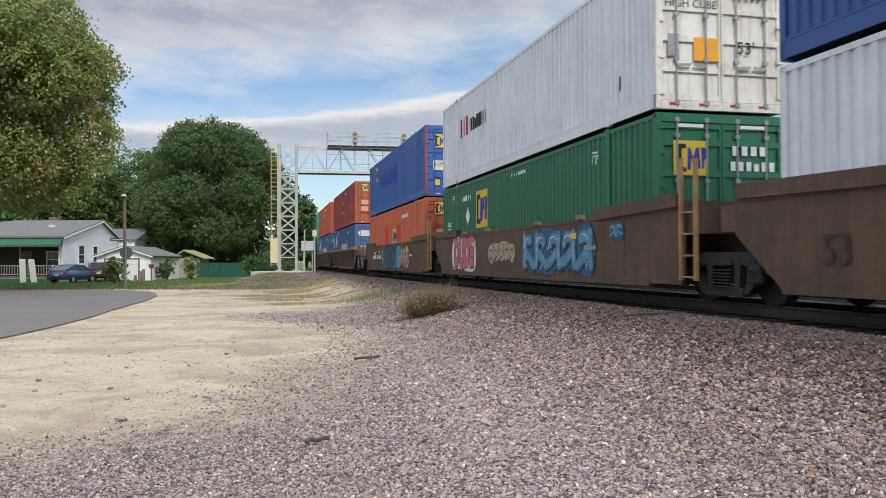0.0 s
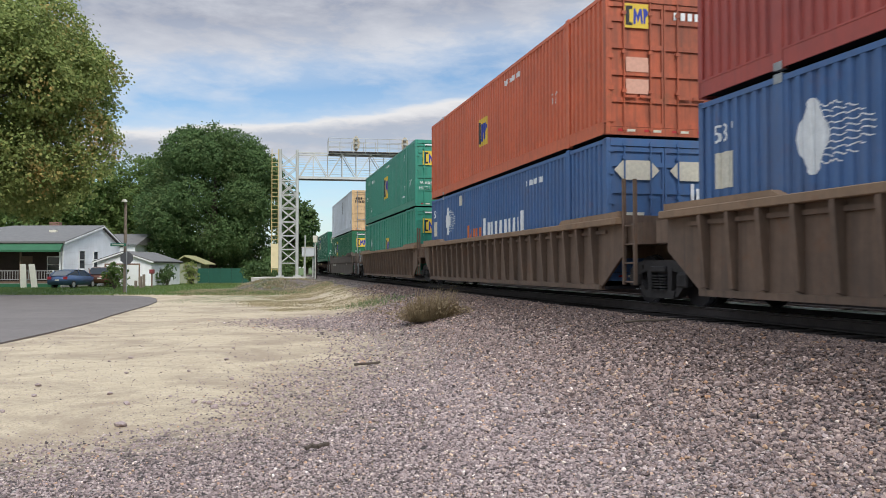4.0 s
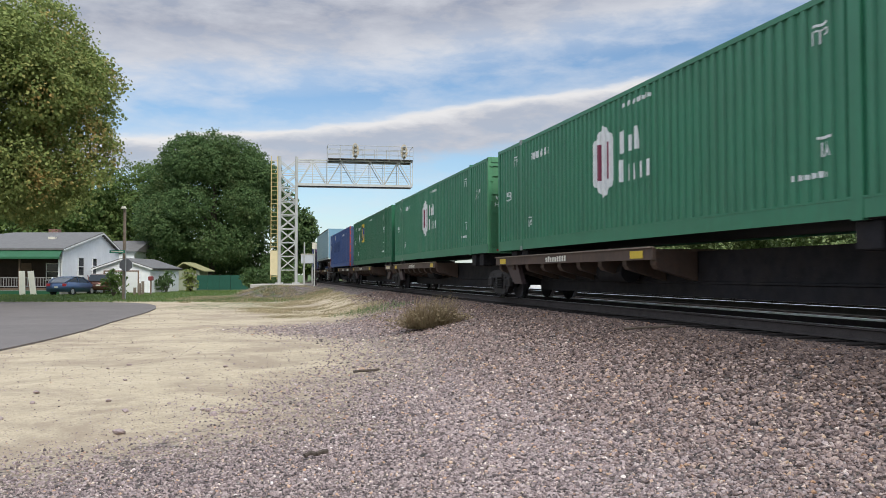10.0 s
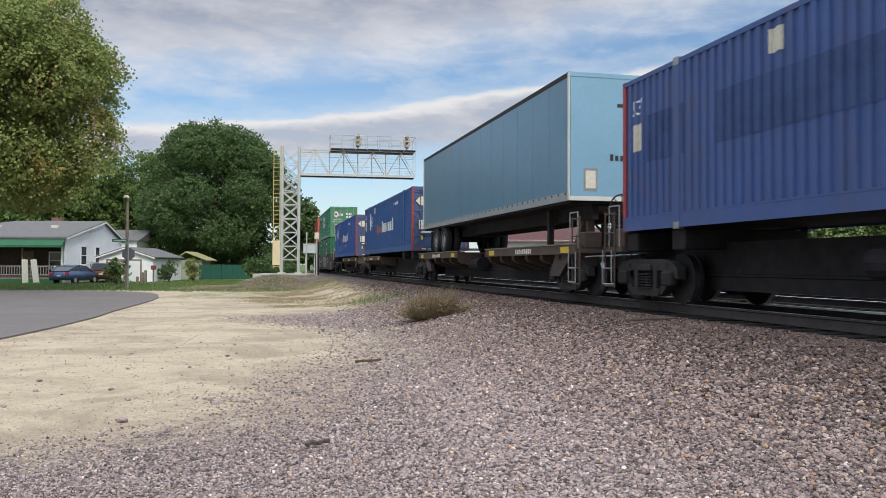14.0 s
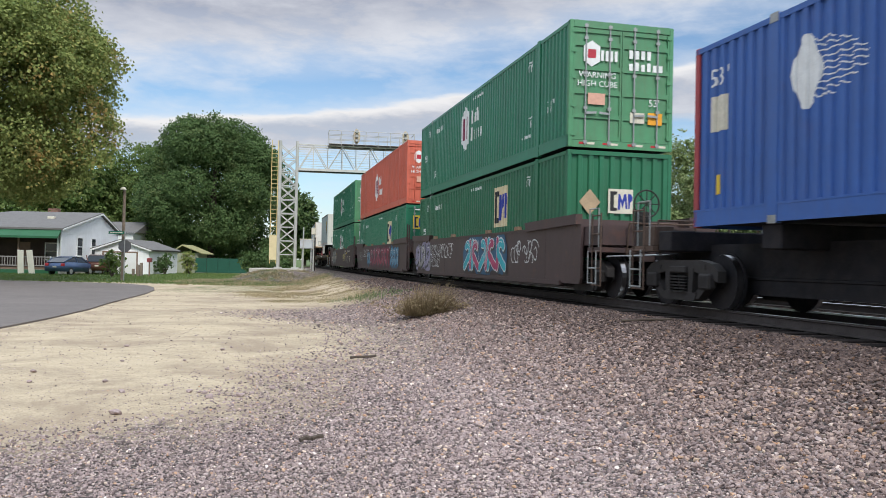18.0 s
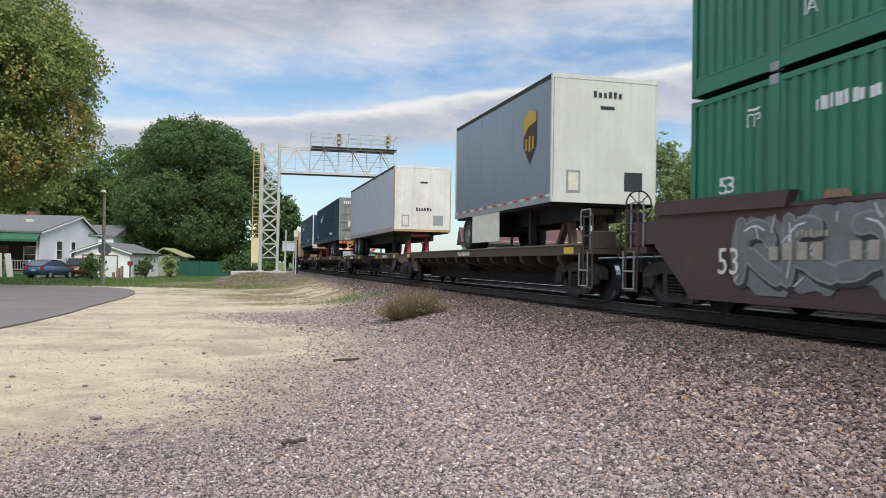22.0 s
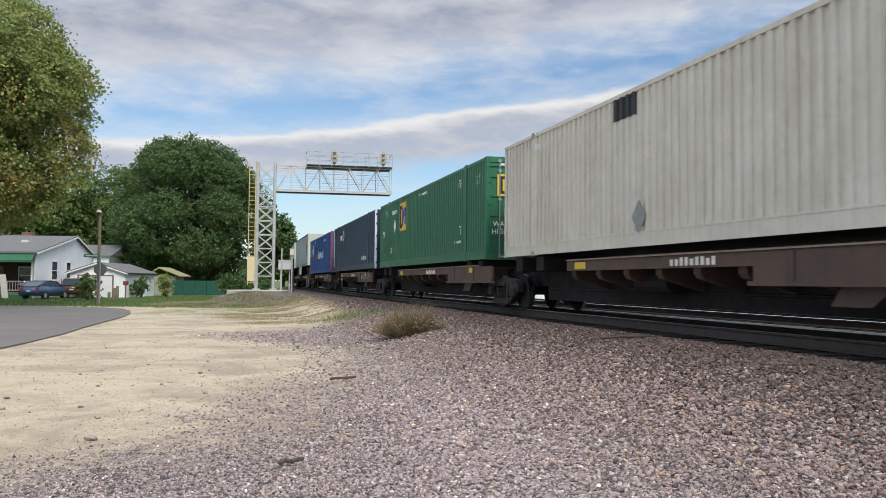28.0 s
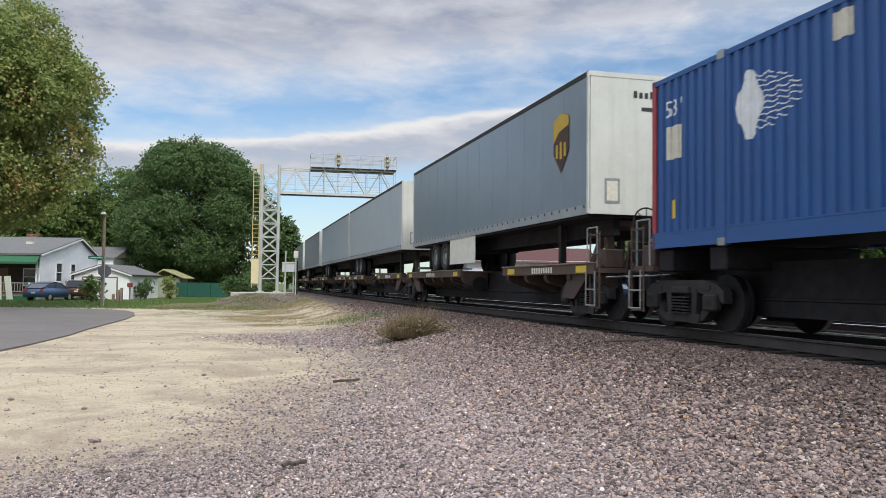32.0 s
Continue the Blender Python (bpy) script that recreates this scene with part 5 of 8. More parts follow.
def spine_car(label, x0, x1, plats, mat=None, ends=(0, 0), trailer=False, marks=(), deep=False):
    """A spine unit from x0 to x1: a narrow centre sill with short side platforms (each from-to along the train)."""
    mat = mat or SPINE_BROWN
    mid = (x0 + x1) / 2
    X0, X1 = x0 - mid, x1 - mid
    car = tagged(new("spine_car"), label, "railway car", "cars of the train")
    part("centre_sill", boxes((X0 + 0.3, X1 - 0.3, -0.42, 0.42, 0.60, 1.08), (X0 + 1.7, X1 - 1.7, -0.45, 0.45, 0.26, 0.62)), UNDER, car)
    for p0, p1 in plats:
        a, b = p0 - mid, p1 - mid
        pl = part("platform", boxes((a, b, -1.36, 1.36, 1.08, 1.12), (a, b, 1.30, 1.37, 0.93, 1.14), (a, b, -1.37, -1.30, 0.93, 1.14)), mat, car)
        n = max(2, int((b - a) / 1.15))
        for i in range(n + 1):
            x = a + 0.15 + i * (b - a - 0.3) / n
            bm = bmesh.new()
            prism(bm, [(0.45, 0.55), (1.22, 0.76), (1.28, 0.84), (1.28, 1.08), (0.45, 1.08)], x - 0.10, x + 0.10, "x")
            part("bracket", bm, mat, pl)
            bm = bmesh.new()
            prism(bm, [(-0.45, 0.55), (-1.28, 0.90), (-1.28, 1.08), (-0.45, 1.08)], x - 0.04, x + 0.04, "x")
            part("bracket", bm, UNDER, pl)
        part("reflector", boxes((a + 0.35, a + 0.85, 1.37, 1.376, 0.96, 1.10)), YELLOW, pl)
        part("reflector", boxes((b - 0.9, b - 0.4, 1.37, 1.376, 0.96, 1.10)), YELLOW, pl)
        side_label(bars_mesh(1.3, 0.13, 9, CREAM_INK, int(abs(p0))), pl, (a + b) / 2, 1.376, 1.03, "marking")
        if deep:
            part("sill_plate", boxes((a - 1.2, a + 3.2, 1.30, 1.375, 0.70, 1.12), (a - 1.3, a + 3.3, 1.30, 1.395, 0.66, 0.72)), mat, pl, "rust-brown side sill plate")
            for x in (a + 0.4, a + 2.4):
                part("stiffener", boxes((x - 0.04, x + 0.04, 1.375, 1.40, 0.72, 1.12)), mat, pl)
        part("edge_lip", boxes((a, b, 1.33, 1.40, 1.14, 1.165)), LIP, pl, "paler strip along the platform edge")
        bm = bmesh.new()
        e = a if abs(a) < abs(b) else b
        o = 1 if e == b else -1
        far = a if e == b else b
        prism(bm, [(far + (0.5 if o > 0 else -0.5), 0.95), (far + (1.5 if o > 0 else -1.5), 0.95), (far + (1.9 if o > 0 else -1.9), 0.42), (far + (1.25 if o > 0 else -1.25), 0.42)], 1.12, 1.24)
        part("gusset", bm, WELL_DARK, pl)
    if not trailer:
        for x in (X0 + 1.6, X1 - 1.6, -6.1 if X1 > 7 else 0, 6.1 if X1 > 7 else 0):
            part("saddle", boxes((x - 0.22, x + 0.22, -1.2, 1.2, 0.95, 1.305), bev=0.02), UNDER, car)
    bm = bmesh.new()
    m = Matrix.Translation((1.5, 0.75, 0.72)) @ Matrix.Rotation(radians(90), 4, "Y")
    bmesh.ops.create_cone(bm, cap_ends=True, segments=14, radius1=0.22, radius2=0.22, depth=1.2, matrix=m)
    part("air_tank", bm, UNDER, car, smooth=False)
    part("pipe", rod(bmesh.new(), (X0 + 2, 0.45, 0.52), (X1 - 2, 0.45, 0.52), 0.03, 6), UNDER, car)
    for e, X, cpl in ((-1, X0, ends[0]), (1, X1, ends[1])):
        if cpl:
            truck(car, X - e * 1.9)
            coupler_end(car, X - e * 0.65, e, mat, wheel_stand=e < 0)
        elif e > 0:
            truck(car, X)
    for f in marks:
        f(car)
    MOVING.append((car, mid))
    return car


def road_wheel(parent, x, y, z, bright=True):
    """A pair of truck tyres with a rim."""
    bm = bmesh.new()
    m = Matrix.Rotation(radians(90), 4, "X")
    for dy in (0.0, -0.32):
        prof = [(0.30, 0.12), (0.46, 0.13), (0.515, 0.10), (0.515, -0.10), (0.46, -0.13), (0.30, -0.12)]
        n, rings = 26, []
        for i in range(n):
            a = 2 * math.pi * i / n
            rings.append([bm.verts.new((r * math.cos(a), dy + h, r * math.sin(a))) for r, h in prof])
        for i in range(n):
            p, q = rings[i], rings[(i + 1) % n]
            for k in range(len(prof)):
                l = (k + 1) % len(prof)
                bm.faces.new((p[k], p[l], q[l], q[k]))
    bmesh.ops.recalc_face_normals(bm, faces=bm.faces)
    w = part("wheel", bm, RUBBER, parent, smooth=True)
    w.matrix_basis = pose(x, y, z)
    bm = bmesh.new()
    bmesh.ops.create_cone(bm, cap_ends=False, segments=26, radius1=0.285, radius2=0.305, depth=0.2, matrix=Matrix.Translation((0, 0.02, 0)) @ m)
    bmesh.ops.create_cone(bm, cap_ends=True, segments=26, radius1=0.29, radius2=0.29, depth=0.04, matrix=Matrix.Translation((0, -0.06, 0)) @ m)
    bmesh.ops.create_cone(bm, cap_ends=True, segments=12, radius1=0.11, radius2=0.11, depth=0.18, matrix=Matrix.Translation((0, 0.0, 0)) @ m)
    part("rim", bm, RIM_WHITE if bright else RIM, w, smooth=False)
    return w


RAIL_GREY = material("trailer_rail_grey", (0.36, 0.38, 0.40), 0.45, 0.4, 0.12, 2)


def trailer(label, side, endm, length, trim, mid, axles=(-0.65, 0.65), skirt=False, badge=False, bogie_x=None, rivets=True, red_white=False, frame_mat=None):
    """A highway trailer standing on a spine car; z = 0 is the rails' top."""
    th = tagged(new("semi_trailer"), label, "trailer", "trailers on the train")
    h, w, z0, z1 = length / 2, 1.295, 2.15, 5.07
    part("body", boxes((-h + 0.04, h - 0.04, -w, w, z0 + 0.12, z1 - 0.06)), side, th)
    for x in [(-h + 0.04) + (2 * h - 0.08) * i / int(length / 1.22) for i in range(1, int(length / 1.22))]:
        part("seam", boxes((x - 0.02, x + 0.02, w, w + 0.003, z0 + 0.24, z1 - 0.16)), side, th)
    for s in (1, -1):
        y0, y1 = (w - 0.02, w + 0.012) if s > 0 else (-w - 0.012, -w + 0.02)
        part("bottom_rail", boxes((-h, h, y0, y1, z0, z0 + 0.2)), RAIL_GREY, th)
        part("top_rail", boxes((-h, h, y0, y1, z1 - 0.10, z1)), STEEL_DARK, th)
        for e in (-1, 1):
            part("corner_post", boxes((e * h - 0.09 if e > 0 else -h - 0.012, h + 0.012 if e > 0 else -h + 0.09, y0, y1 + 0.006, z0, z1), bev=0.015), trim, th)
    part("roof", boxes((-h + 0.02, h - 0.02, -w, w, z1 - 0.06, z1 - 0.005)), side, th)
    fe = part("leading_end", boxes((-h - 0.006, -h + 0.05, -w + 0.03, w - 0.03, z0 + 0.03, z1 - 0.03)), endm, th)
    end_label(plate(0.34, 0.52, GREY_GEAR), th, -h - 0.010, 0.78, z0 + 0.48, "hatch")
    end_label(plate(0.24, 0.40, LABEL_WHITE), th, -h - 0.014, 0.78, z0 + 0.48, "hatch_door")
    end_label(plate(0.46, 0.44, GREY_GEAR if not badge else BLACK), th, -h - 0.010, -0.72, z0 + 0.52, "hatch")
    end_label(bars_mesh(0.75, 0.15, 6, BLACK, 3), th, -h - 0.012, -0.05, z1 - 0.42 if badge else z0 + 1.0, "marking")
    end_label(plate(0.35, 0.08, BLACK), th, -h - 0.012, -0.05, z1 - 0.72, "vent")
    for zz in (z0 + 0.05, z1 - 0.05):
        part("end_frame", boxes((-h - 0.016, -h + 0.02, -w, w, zz - 0.05, zz + 0.05)), endm if badge or zz > z0 + 1 else trim, th)
    if rivets:
        n = int(length / 0.42)
        for i in range(n):
            x = -h + 0.2 + i * (length - 0.4) / (n - 1)
            m = (REFLECT_RED if i % 2 else LABEL_WHITE) if red_white else BLACK
            part("marker", boxes((x - (0.12 if red_white else 0.03), x + (0.12 if red_white else 0.03), w + 0.012, w + 0.018, z0 + 0.13, z0 + 0.19)), m, th)
    fm = frame_mat or UNDER
    for s in (0.45, -0.6):
        part("frame_rail", boxes((-h + 0.3, h - 0.1, s, s + 0.15, z0 - 0.40, z0 - 0.05)), fm, th)
    part("floor", boxes((-h + 0.1, h - 0.1, -w + 0.05, w - 0.05, z0 - 0.05, z0 + 0.02)), fm, th)
    bx = h - 2.2 if bogie_x is None else bogie_x
    for dx in axles:
        for s in (1, -1):
            ww = road_wheel(th, bx + dx, s * 1.08, 1.14 + 0.515, False)
            if s < 0:
                ww.matrix_basis = pose(bx + dx, -1.08, 1.14 + 0.515, 0, 0, 180)
        part("axle", rod(bmesh.new(), (bx + dx, -1.0, 1.655), (bx + dx, 1.0, 1.655), 0.07, 8), UNDER, th)
    part("bogie_frame", boxes((bx - 3.0, bx + 1.3, -0.6, 0.6, 1.72, z0 - 0.06)), UNDER, th)
    if length > 10:
        part("mud_flap", boxes((bx + 1.3, bx + 1.32, 0.72, 1.25, 1.25, 2.0)), BLACK, th)
    bm = boxes((h - 0.16, h - 0.06, -1.1, 1.1, 1.28, 1.38), (h - 0.16, h - 0.08, 0.55, 0.63, 1.38, z0), (h - 0.16, h - 0.08, -0.63, -0.55, 1.38, z0))
    part("rear_guard", bm, RAIL_GREY, th, "pale steel rear guard bar")
    gx = -h + 2.6
    for s in (0.75, -0.75):
        bm = boxes((gx - 0.07, gx + 0.07, s - 0.07, s + 0.07, 1.2, z0), (gx - 0.16, gx + 0.16, s - 0.16, s + 0.16, 1.13, 1.2))
        bar(bm, (gx, s, 1.5), (gx + 0.7, s * 0.6, z0), 0.05)
        part("landing_leg", bm, STEEL_DARK, th)
    if skirt:
        part("side_skirt", boxes((bx - 4.4 if length > 10 else bx - 3.2, bx - 1.6 if length > 10 else bx - 0.75, w - 0.04, w - 0.015, 1.35, z0)), CREAM_INK, th)
    if badge:
        y, x, z = w + 0.014, -h + 1.4, z0 + 1.7
        side_label(outline([(-0.42, 0.5), (0, 0.62), (0.42, 0.5), (0.42, -0.25), (0, -0.7), (-0.42, -0.25)], BADGE_BROWN), th, x, y, z, "badge")
        side_label(outline([(-0.42, 0.5), (0, 0.62), (0.42, 0.5), (0.42, 0.3), (-0.1, 0.22), (-0.42, 0.0)], GOLD), th, x, y + 0.005, z, "badge_crest")
        for u, hh in ((-0.22, 0.3), (0.0, 0.38), (0.22, 0.3)):
            side_label(plate(0.11, hh, GOLD), th, x - u, y + 0.006, z - 0.2, "badge_mark")
    # hitch under the nose
    hx = -h + 0.9
    bm = bmesh.new()
    box(bm, hx - 0.5, hx + 0.5, -0.5, 0.5, z0 - 0.22, z0 - 0.06, bev=0.02)
    for s in (0.42, -0.42):
        bar(bm, (hx + 0.1, s, z0 - 0.2), (hx + 0.75, s, 1.12), 0.14)
        bar(bm, (hx, s, z0 - 0.2), (hx - 0.15, s, 1.12), 0.16)
    part("hitch", bm, PAINTS["red_post"] if red_white and not badge else SPINE_BROWN, th)
    MOVING.append((th, mid))
    return th


def on_train(th, n_end, length, z):
    """Rides the train: its leading end at n_end metres, its base at height z."""
    MOVING.append((th, n_end + length / 2, z))
    return th

# ---- the consist, from the leading end: metres along the train ----
UP_Z, LOW_Z, FLAT_Z = 3.36, 0.40, 1.31
N_ENDS = {0: -19.25, 1: 0.29, 2: 19.60, 3: 43.28, 4: 62.85, 5: 82.29, 6: 105.96, 7: 127.54, 8: 144.71, 9: 161.86, 10: 179.07,
          11: 197.67, 12: 216.51, 13: 235.05, 14: 256.18, 15: 277.65, 16: 296.98, 17: 316.45, 18: 338.28, 19: 356.51, 20: 376.04,
          21: 396.27, 22: 414.91, 23: 432.60, 24: 450.14, 25: 468.24, 26: 486.91, 27: 505.30, 28: 521.68}


DULL_PANEL = material("worn_grey_panel", (0.30, 0.29, 0.28), 0.7, 0, 0.2, 4)
DULL_DARK = material("worn_dark_panel", (0.16, 0.15, 0.145), 0.7, 0, 0.2, 4)
FADED_INK = material("faded_lettering", (0.36, 0.32, 0.27), 0.7, 0, 0.25, 5)
FRESH_BLUE = material("touch_up_blue", (0.012, 0.040, 0.36), 0.5, 0, 0.2, 2.0, (0.02, 0.07, 0.28), 0.5, streak=0.5)
RED_PATCH = material("touch_up_red", (0.55, 0.035, 0.028), 0.5, 0, 0.15, 2.0)
FADED_NAVY = material("faded_navy_patch", (0.026, 0.056, 0.165), 0.6, 0, 0.25, 1.5, (0.04, 0.08, 0.22), 0.35, streak=0.4)


def green_box(i, z, marks="emp", paint="green", dm="green", logo_z=1.9, logo_x=3.0, label=None, placard=True, end=True, doors=True):
    th = container(label or "green corrugated steel 53-foot container with white markings", paint, "green_door" if marks == "hub" else "same", front_doors=doors)
    if marks == "emp":
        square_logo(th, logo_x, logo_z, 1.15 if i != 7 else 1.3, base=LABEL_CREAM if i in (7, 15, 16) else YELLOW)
    elif marks == "hub":
        hex_logo(th, 1.0, logo_z - 0.1, 1.2)
    if i == 10:
        size_mark(th, -5.6, 1.75)
    elif i != 23:
        size_mark(th, -6.85, 1.85 if i in (8, 9) else 1.1)
    else:
        size_mark(th, -7.3, 2.3, 0.36)
    size_mark(th, 7.1, 1.5, 0.36)
    code_bars(th, 4.7, 2.36, 1.25, 0.17, 10, i)
    code_bars(th, -0.4, 2.62, 1.2, 0.09, 11, i + 3)
    for u, v in ((-5.45, 2.36), (6.5, 2.36)):
        lift_mark(th, "ITP", u, v)
    for u, v in ((-5.5, 0.92), (5.4, 0.66)):
        lift_mark(th, "IA", u, v)
    code_bars(th, -5.2, 0.62, 0.7, 0.08, 8, i + 5)
    if placard:
        diamond(th, 4.6 if i != 7 else -3.3, 1.75 if i != 7 else 2.25, 0.3, WHITE_INK if i != 7 else GREY_GEAR)
    if end:
        end_marks(th, dm, i == 7)
    return on_train(th, N_ENDS[i], CL, z)


def blue_words(i, z, post="red_post", paint="blue", k=1.0, door="blue_door"):
    th = container("blue corrugated container with faded cream lettering and grimy doors", paint, door, post=post)
    train_words(th, 1.9, 1.45, k)
    size_mark(th, 7.4, 2.3, 0.4)
    side_label(plate(0.42, 0.55, LABEL_WHITE), th, 7.4, CW / 2 + 0.008, 1.75, "sticker")
    side_label(plate(0.3, 0.34, LABEL_WHITE), th, 3.6, CW / 2 + 0.008, 2.55, "sticker")
    code_bars(th, -3.8, 2.45, 1.3, 0.14, 9, i)
    side_label(plate(0.16, 0.3, YELLOW), th, 7.4, CW / 2 + 0.008, 0.65, "sticker")
    end_marks(th, "blue")
    return on_train(th, N_ENDS[i], CL, z)


def build_consist():
    n = N_ENDS
    # 0-2: three smooth brown wells sharing trucks
    th = container("white corrugated container with streaked paint", "white")
    on_train(th, n[0], CL, LOW_Z)
    th = container("dark blue corrugated steel container", "blue")
    on_train(th, n[0], CL, UP_Z)
    th = container("white corrugated container with red and black lettering", "white", "white_door", pitch=0.25)
    y = CW / 2 + 0.008
    side_label(bars_mesh(0.95, 0.62, 3, LOGO_RED, 2), th, 5.1, y, 1.8, "logo_mark")
    side_label(bars_mesh(2.0, 0.42, 9, LOGO_BLACK, 4), th, 3.5, y, 1.75, "lettering")
    side_label(plate(0.14, 0.28, LOGO_BLACK), th, -6.6, y, 0.75, "marking")
    end_marks(th, "white")
    on_train(th, n[1], CL, UP_Z)
    green_box(1, LOW_Z)
    th = container("blue corrugated container with a yellow panel and red posts", "blue_sky", post="red_post")
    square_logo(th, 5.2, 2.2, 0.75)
    side_label(plate(5.2, 0.8, FRESH_BLUE), th, 1.2, CW / 2 + 0.008, 1.65, "painted_over_panel")
    size_mark(th, 7.3, 2.1, 0.34)
    end_marks(th, "blue_panel")
    on_train(th, n[2], CL, UP_Z)
    th = container("orange-red corrugated container with a yellow panel", "orange", "orange_door")
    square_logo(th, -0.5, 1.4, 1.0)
    for w, x in ((1.3, 1.9), (1.1, -1.9)):
        side_label(plate(w, 1.1, RED_PATCH), th, x, CW / 2 + 0.006, 1.55, "painted_over_panel")
    code_bars(th, -3.5, 2.4, 1.5, 0.16, 9, 4)
    end_marks(th, "orange")
    on_train(th, n[2], CL, LOW_Z)
    well_car("smooth brown well car with sprayed tags", WELL_BROWN, -22.7, -1.4, n[0], n[0] + CL, marks=[well_numbers("53", None, BLACK)])
    well_car("smooth brown well car with large blue and pink sprayed tags", WELL_BROWN, -1.4, 18.0, n[1], n[1] + CL, marks=[
        lambda c: (white_patch(c, 4.9, 0.90, 3.1, 1.22, TAG_LINE, 5), bubble_word(c, "DUDE", 4.9, 0.92, 2.5, 0.92, TAG_PINK, TAG_MAROON, 1.376), spray(c, [(0.8, 0.92, 2.4, 0.55, TAG_TAN, 8), (-3.3, 0.9, 4.4, 1.05, TAG_BLUE, 11), (-6.6, 1.25, 0.6, 0.3, TAG_BLUE, 4)])), well_numbers("", row=False)])
    well_car("smooth brown well car with blue and black sprayed tags", WELL_BROWN, 18.0, 39.5, n[2], n[2] + CL, ends=(0, 1), marks=[
        lambda c: (white_patch(c, 0.0, 0.93, 5.9, 1.3, TAG_AZURE, 20, rough=2.6), white_patch(c, 2.6, 1.0, 0.9, 0.8, TAG_BLUE, 27, 1.374, 2.5), white_patch(c, -2.0, 0.62, 1.6, 0.5, TAG_BLUE, 28, 1.374, 2.5), spray(c, [(-3.9, 0.9, 1.9, 0.9, TAG_PINK, 23), (-2.1, 1.1, 0.7, 0.7, TAG_LINE, 24)]), bubble_word(c, "STEADY", 0.35, 0.93, 4.5, 1.0, BLACK, TAG_DEEP, 1.376)), well_numbers("", CREAM_INK)])
    # 3-5: ribbed wells
    for i in (3, 4):
        th = container("weathered orange-red container with a small yellow panel", "crimson" if i == 3 else "orange", "orange_door")
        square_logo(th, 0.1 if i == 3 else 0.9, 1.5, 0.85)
        size_mark(th, -5.2, 1.3, 0.36)
        code_bars(th, -2.0, 2.5, 1.3, 0.14, 8, i)
        end_marks(th, "orange")
        on_train(th, n[i], CL, UP_Z)
        blue_words(i, LOW_Z, post=None, paint="blue_steel", door="blue_steel")
    green_box(5, UP_Z, paint="green_teal", placard=False, logo_z=1.55, logo_x=0.0)
    th = container("dark green container with smooth ribbed sides and a yellow panel", "green_teal", ribs_out=True)
    square_logo(th, -0.6, 1.35, 0.95)
    diamond(th, 5.2, 1.7, 0.28)
    size_mark(th, -6.0, 1.1)
    end_marks(th, "green")
    on_train(th, n[5], CL, LOW_Z)
    well_car("weathered brown well car with ribbed sides", WELL_RUST, 39.5, 61.1, n[3], n[3] + CL, True, (1, 0))
    well_car("weathered brown well car with ribbed sides", WELL_RUST, 61.1, 80.6, n[4], n[4] + CL, True)
    well_car("weathered brown ribbed well car with chalk-white letters", WELL_RUST, 80.6, 102.2, n[5], n[5] + CL, True, (0, 1), marks=[chalk_letters])
    # 6: a single smooth well
    th = container("white smooth-sided container with rusty beige doors", "white", door="beige_door", ribs_out=True)
    for x, w, m in ((-1.35, 0.9, DULL_PANEL), (-0.75, 0.22, DULL_DARK)):
        side_label(plate(w, 0.95, m), th, x, CW / 2 - 0.022, 2.05, "faded_panel")
    for x in (-7.4, 7.2):
        size_mark(th, x, 0.62, 0.3, DULL_DARK)
    end_marks(th, "beige", True)
    on_train(th, n[6], CL, UP_Z)
    green_box(6, LOW_Z)
    well_car("grey-brown smooth well car", WELL_GREY, 102.2, 124.8, n[6], n[6] + CL, False, (1, 1), marks=[well_numbers("")])
    # 7-11: containers on spine units
    green_box(7, FLAT_Z, paint="green_shade", dm="green", logo_z=2.0, placard=True)
    green_box(8, FLAT_Z, "hub", "green_light", "hub", placard=False, logo_z=1.75)
    green_box(9, FLAT_Z, "hub", "green_light", "hub", placard=False, logo_z=1.75)
    green_box(10, FLAT_Z, logo_z=2.0)
    th = container("faded blue container with red corner posts and rusty doors", "blue_faded", "blue_door", post="red_post")
    for w, h, x in ((5.4, 0.8, 2.2), (1.3, 0.85, 6.5)):
        side_label(plate(w, h, FADED_NAVY), th, x, CW / 2 + 0.008, 1.68, "painted_over_panel")
    size_mark(th, 7.5, 2.3, 0.4)
    side_label(plate(0.4, 0.5, LABEL_WHITE), th, 7.5, CW / 2 + 0.008, 1.75, "sticker")
    side_label(plate(0.28, 0.34, LABEL_WHITE), th, 3.4, CW / 2 + 0.008, 2.5, "sticker")
    code_bars(th, -3.6, 2.45, 1.2, 0.14, 8, 3)
    end_label(plate(0.5, 0.42, LABEL_WHITE), th, -CL / 2 - 0.012, 0.7, 1.25, "placard")
    on_train(th, n[11], CL, FLAT_Z)
    bounds = [(7, 124.8, 144.2, (1, 0)), (8, 144.2, 161.35, (0, 0)), (9, 161.35, 178.5, (0, 0)), (10, 178.5, 196.4, (0, 0)), (11, 196.4, 215.2, (0, 1))]
    for i, a, b, e in bounds:
        pl = [(n[i] + 9.2 - 2.3, n[i] + CL)] if i != 11 else [(n[i] - 0.3, n[i] + 8.3)]
        spine_car("dark brown spine car with short side platforms", a, b, pl + ([(n[i] - 0.2, n[i] + 1.5)] if i in (10, 11) else []), ends=e)
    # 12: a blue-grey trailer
    # the side is a darker blue than the end, for the shade on it
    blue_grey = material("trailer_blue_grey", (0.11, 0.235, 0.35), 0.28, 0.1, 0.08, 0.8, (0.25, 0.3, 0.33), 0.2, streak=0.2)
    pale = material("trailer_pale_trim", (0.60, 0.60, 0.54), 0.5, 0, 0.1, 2)
